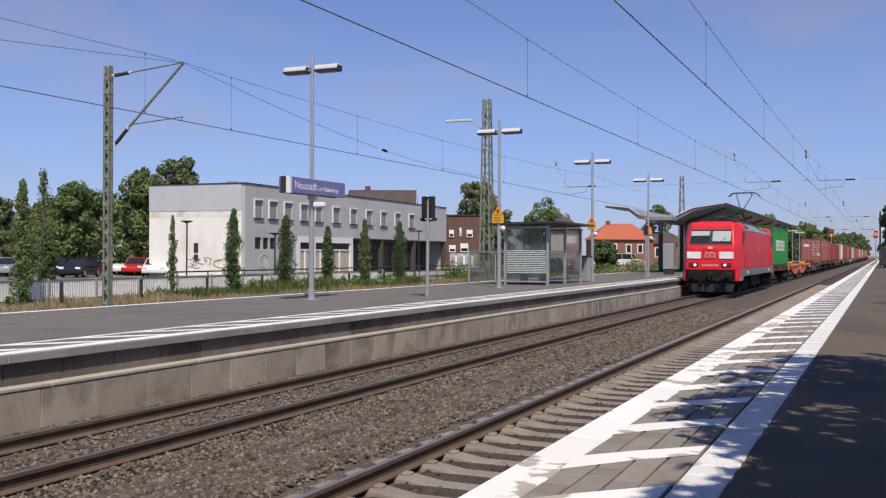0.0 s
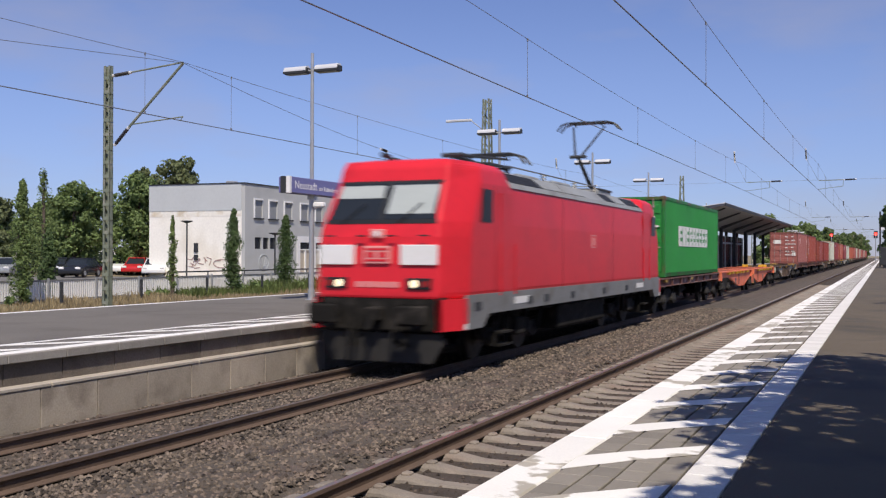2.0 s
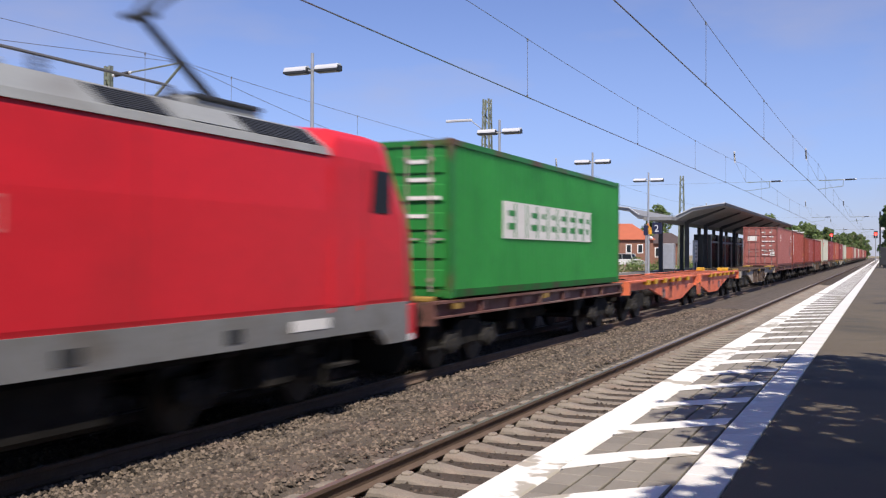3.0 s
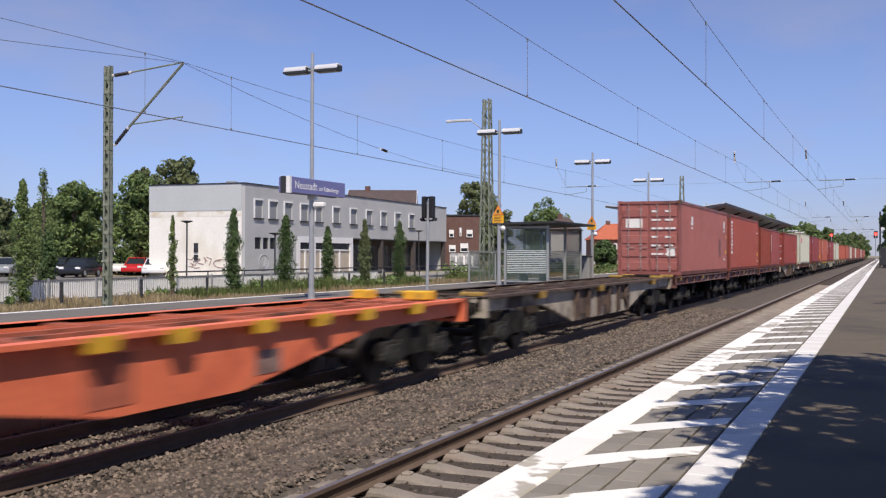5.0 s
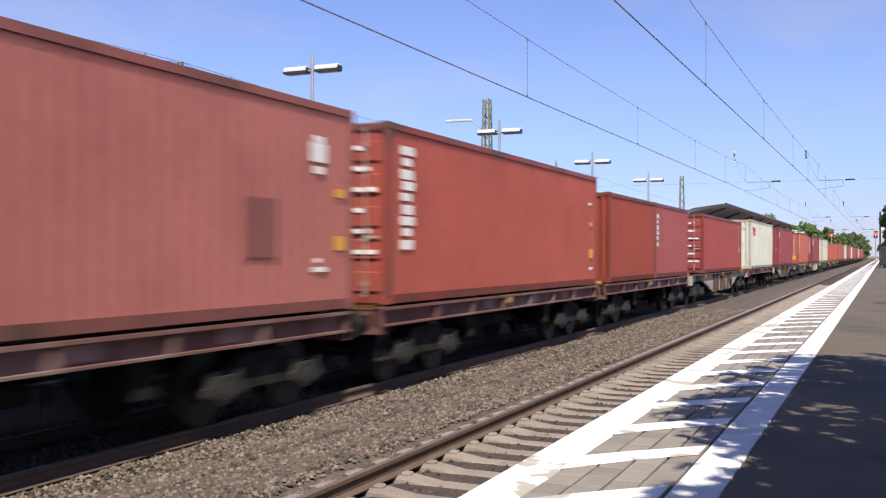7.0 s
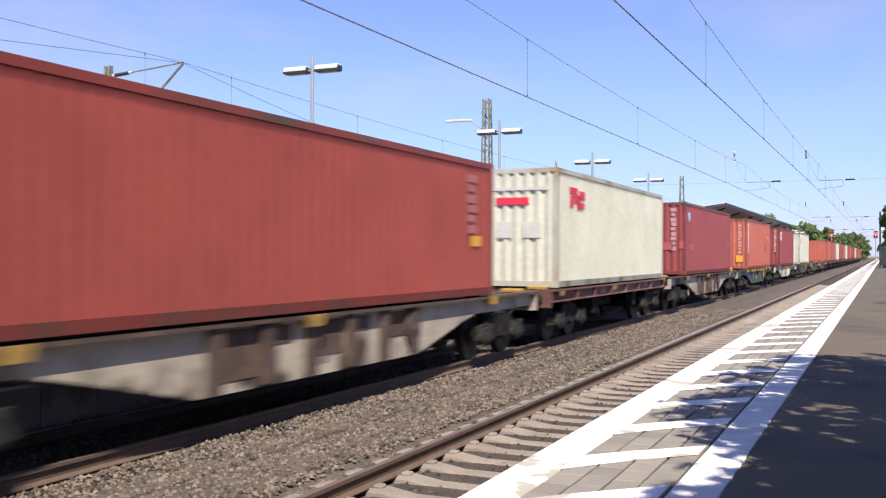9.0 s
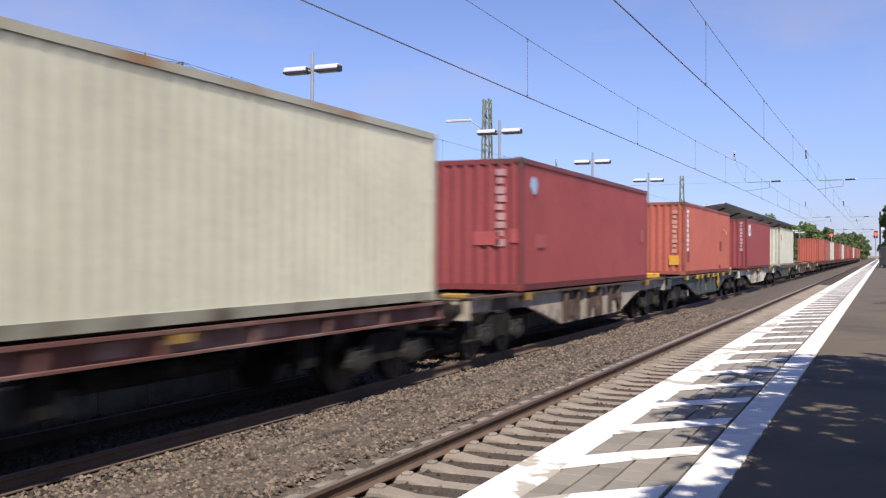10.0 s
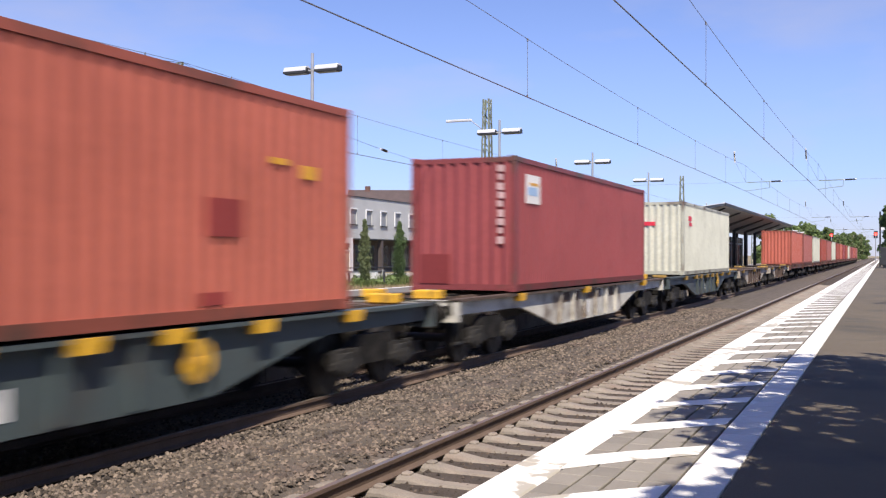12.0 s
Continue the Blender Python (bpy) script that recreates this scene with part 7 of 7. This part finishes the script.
M_car_grey = mat("silver_car_paint", (0.35, 0.37, 0.38), 0.25, 0.3, var=0.05, bump=0)
M_car_white = mat("white_car_paint", (0.72, 0.73, 0.73), 0.25, var=0.04, bump=0)
M_car_red = mat("red_car_paint", (0.5, 0.025, 0.03), 0.25, var=0.05, bump=0)
M_redlamp = glow("signal_red_lens", (1.0, 0.06, 0.04), 3.0)


def build_station():
    a = lattice_mast(-21.3, 22.7, -0.3, 7.72, 0.28, 0.25, "green-grey lattice catenary mast beside the overgrown track")
    lattice_mast(-21.0, 52.8, -0.3, 11.1, 0.78, 0.42, "tall green-grey lattice catenary mast with diagonal bracing")
    lattice_mast(-21.0, 113.0, -0.3, 11.1, 0.9, 0.4, "distant green-grey lattice catenary mast")
    for y in (180.0, 245.0):
        lattice_mast(-21.0, y, -0.3, 9.5, 0.6, 0.4, "distant green-grey lattice catenary mast")
    cantilever(-21.3, X_THIRD, 22.7, 7.62, 5.92)
    tie = thing("anchor_wire", "slack anchor wire with a dark insulator beside the third track", "anchor wire")
    a, b = Vector((X_THIRD, 22.7, 7.6)), Vector((-21.0, 52.5, 6.56))
    pts = [Vector((X_THIRD, 8.0, 6.45)), Vector((X_THIRD, 12.0, 6.66)), Vector((X_THIRD, 16.4, 6.99))] + [a.lerp(b, k / 8) - Vector((0, 0, 2.0 * (k / 8) * (1 - k / 8))) for k in range(9)]
    bm = bmesh.new()
    for p, q in zip(pts, pts[1:]):
        tube(bm, p, q, 0.008, n=5, caps=False)
    part("wire", bm, M_wire, tie)
    insulator(tie, pts[7] + Vector((0, -0.25, 0.02)), pts[7] + Vector((0, 0.25, -0.02)))
    lamp = thing("mast_floodlight", "pale arm light fixed to a lattice mast", "floodlight", m=pose(-21.0, 52.8, 0))
    part("arm", _tube_bm((-0.25, 0, 9.3), (-1.0, 0, 9.9), 0.03), M_steel, lamp)
    boxpart("lamp_head", M_lamp, lamp, -2.6, -0.95, -0.1, 0.1, 9.86, 10.0, c=0.03)
    overhead_line(X_THIRD, 5.92, 7.62, -8.0, 320, [22.7, 67, 113, 180], [9, 16, 21.1, 25.0, 33, 41, 49, 60], "thin overhead wires above the overgrown third track")
    for x, lab in ((X_FAR, "overhead contact line above the far track"), (X_NEAR, "overhead contact line above the near track")):
        overhead_line(x, 6.0, 7.98, 2.0, 420, [-2, 67, 132, 197, 262], [11.7, 23.6, 35.9, 48.0, 58.0, 76.0, 88.0, 100.0, 112.0], lab, 0.32)
    for y in (67, 132, 197, 262):
        headspan(y, -21.0, 4.5)
    for y in (67, 132, 197, 262):
        lattice_mast(4.6 if y < 100 else 3.4, y, Z_PR, 10.5, 0.5, 0.36, "lattice catenary mast beside the side platform")
    lamp_post(-14.36, 23.07, 6.8, "grey double-headed platform lamp with the station sign")
    station_sign()
    signal_post()
    lamp_post(-13.22, 34.51, 6.35, "grey double-headed platform lamp with a yellow warning sign", 2.75)
    lamp_post(-12.68, 45.52, 6.15, "grey double-headed platform lamp with a yellow warning sign", 2.75)
    lamp_post(-12.43, 56.59, 6.05, "grey double-headed platform lamp with a yellow warning sign", 2.75)
    lamp_post(-13.4, 140.0, 6.05, "distant grey double-headed platform lamp")
    lamp_post(-13.4, 152.0, 6.05, "distant grey double-headed platform lamp")
    for x, y in ((-14.9, 186.0), (-14.6, 198.0)):
        lamp_post(x, y, 6.05, "distant grey double-headed platform lamp")
    shelter()
    canopy()
    far_signal(-10.6, 235.0, 6.6, "distant line signal showing red")
    far_signal(-1.35, 205.0, 6.2, "distant line signal showing red")
    case = thing("platform_cabinet", "distant dark display cabinets on the side platform", "cabinet", m=pose(0.35, 112, Z_PR))
    boxpart("body", M_dark, case, -0.6, 0.6, 0, 0.5, 0.3, 2.2, c=0.03)
    boxpart("plinth", M_dark, case, -0.4, 0.4, 0.1, 0.4, 0.0, 0.3)
    p2 = thing("platform_lamp", "distant lamp post at the side platform", "platform lamp", "platform lamps", m=pose(-0.35, 128, Z_PR))
    part("pole", _tube_bm((0, 0, 0), (0, 0, 6.6), 0.1), M_dark, p2)
    for z in (4.4, 4.9, 5.4):
        boxpart("plate", M_plain_white, p2, 0.12, 0.5, -0.05, 0.05, z, z + 0.3)


def build_town():
    fence()
    grey_building()
    brick_building()
    pitched_house(-65.2, 114.0, 24.2, 8.6, 8, 8.0, 10.75, M_brick, M_rooftile_d, "house with a dark brown tiled roof behind the grey building", (), True)
    pitched_house(-46.0, 166.0, 24.2, 10.4, 9, 4.6, 7.5, M_brick_o, M_rooftile, "brick house with an orange tiled hipped roof", ((5.6, 2.2, 1.0, 1.6), (7.6, 2.2, 1.0, 1.6), (3.2, 2.6, 0.9, 1.3)))
    pitched_house(-38.5, 176.0, 24.2, 7.0, 7, 4.0, 6.0, M_brick_o, M_rooftile_d, "smaller brick house beside the orange-roofed one", ((1.0, 1.5, 1.2, 1.8), (3.0, 1.5, 1.2, 1.8)))
    pitched_house(-46.5, 143.5, 24.2, 4.6, 7, 5.6, 7.8, M_pavewall, M_rooftile_d, "pale house with a brown roof behind the shelter")
    pitched_house(-92.0, 76.0, 24.2, 12.0, 8, 3.2, 5.6, M_render, M_rooftile_d, "white low house between the trees")
    for x, y, rz, m, lab, s, van in ((-54.3, 54.0, 22, M_car_black, "black hatchback in the car park", 0.95, False), (-60.4, 53.0, 25, M_car_grey, "silver car in the car park", 1.0, False), (-65.0, 57.5, 20, M_car_black, "dark car in the second row", 1.0, False), (-60.0, 57.5, 20, M_car_black, "black estate car in the second row", 1.0, False), (-63.0, 60.5, 22, M_car_black, "dark blue car in the second row", 1.0, False), (-62.5, 66.0, 30, M_car_white, "white van in the far row", 1.2, True), (-58.2, 63.0, 25, M_car_white, "white car in the far row", 1.0, False), (-55.8, 62.2, 28, M_car_red, "red car in the car park", 0.95, False), (-51.0, 59.2, 35, M_car_white, "white car beside the white end wall", 1.0, False), (-68.0, 64.0, 20, M_car_grey, "grey car in the far row", 1.0, False), (-32.0, 106.0, 75, M_car_white, "white car parked behind the shelter", 1.0, False), (-38.2, 147.0, 75, M_car_white, "white car before the brick house", 1.0, False), (-35.8, 145.5, 70, M_car_white, "white saloon before the brick house", 1.0, False), (-34.5, 153.0, 75, M_car_white, "white van before the brick house", 1.2, True)):
        car(x, y, rz, m, lab, s, van)
    car_park_lamp(-40.3, 49.9, 3.85)
    car_park_lamp(-35.2, 52.2, 3.1)
    car_park_lamp(-38.1, 79.3, 3.9)


build_station()
build_town()
build_greenery()


# ---- what moves ----
# where the green container's near end stands along the track, by time
RUN = [(0.0, 71.8), (0.5, 62.8), (1.0, 53.3), (1.5, 44.35), (2.0, 34.85), (2.5, 25.85), (3.0, 16.05), (3.5, 6.6), (4.0, -2.8), (4.5, -12.2), (5.0, -21.6), (5.5, -30.85), (6.0, -40.75), (6.5, -49.95), (7.0, -59.1), (7.5, -68.4), (8.0, -77.6), (8.5, -86.9), (9.0, -96.3), (9.5, -105.6), (10.0, -115.4), (10.5, -124.8), (11.0, -134.6), (11.5, -144.0), (12.0, -153.9)]


def motions():
    for ob, u, z in TRAIN:
        walk(ob, [(t, pose(X_FAR, s + u, z)) for t, s in RUN])
    ts = [k / 30 for k in range(361)]
    run = np.interp(ts, [t for t, s in RUN], [s for t, s in RUN])
    for w in WHEELS:
        at = w.location.copy()
        walk(w, [(t, pose(*at, math.degrees((run[0] - s) / R_WHEEL) % 360)) for t, s in zip(ts, run)])


motions()
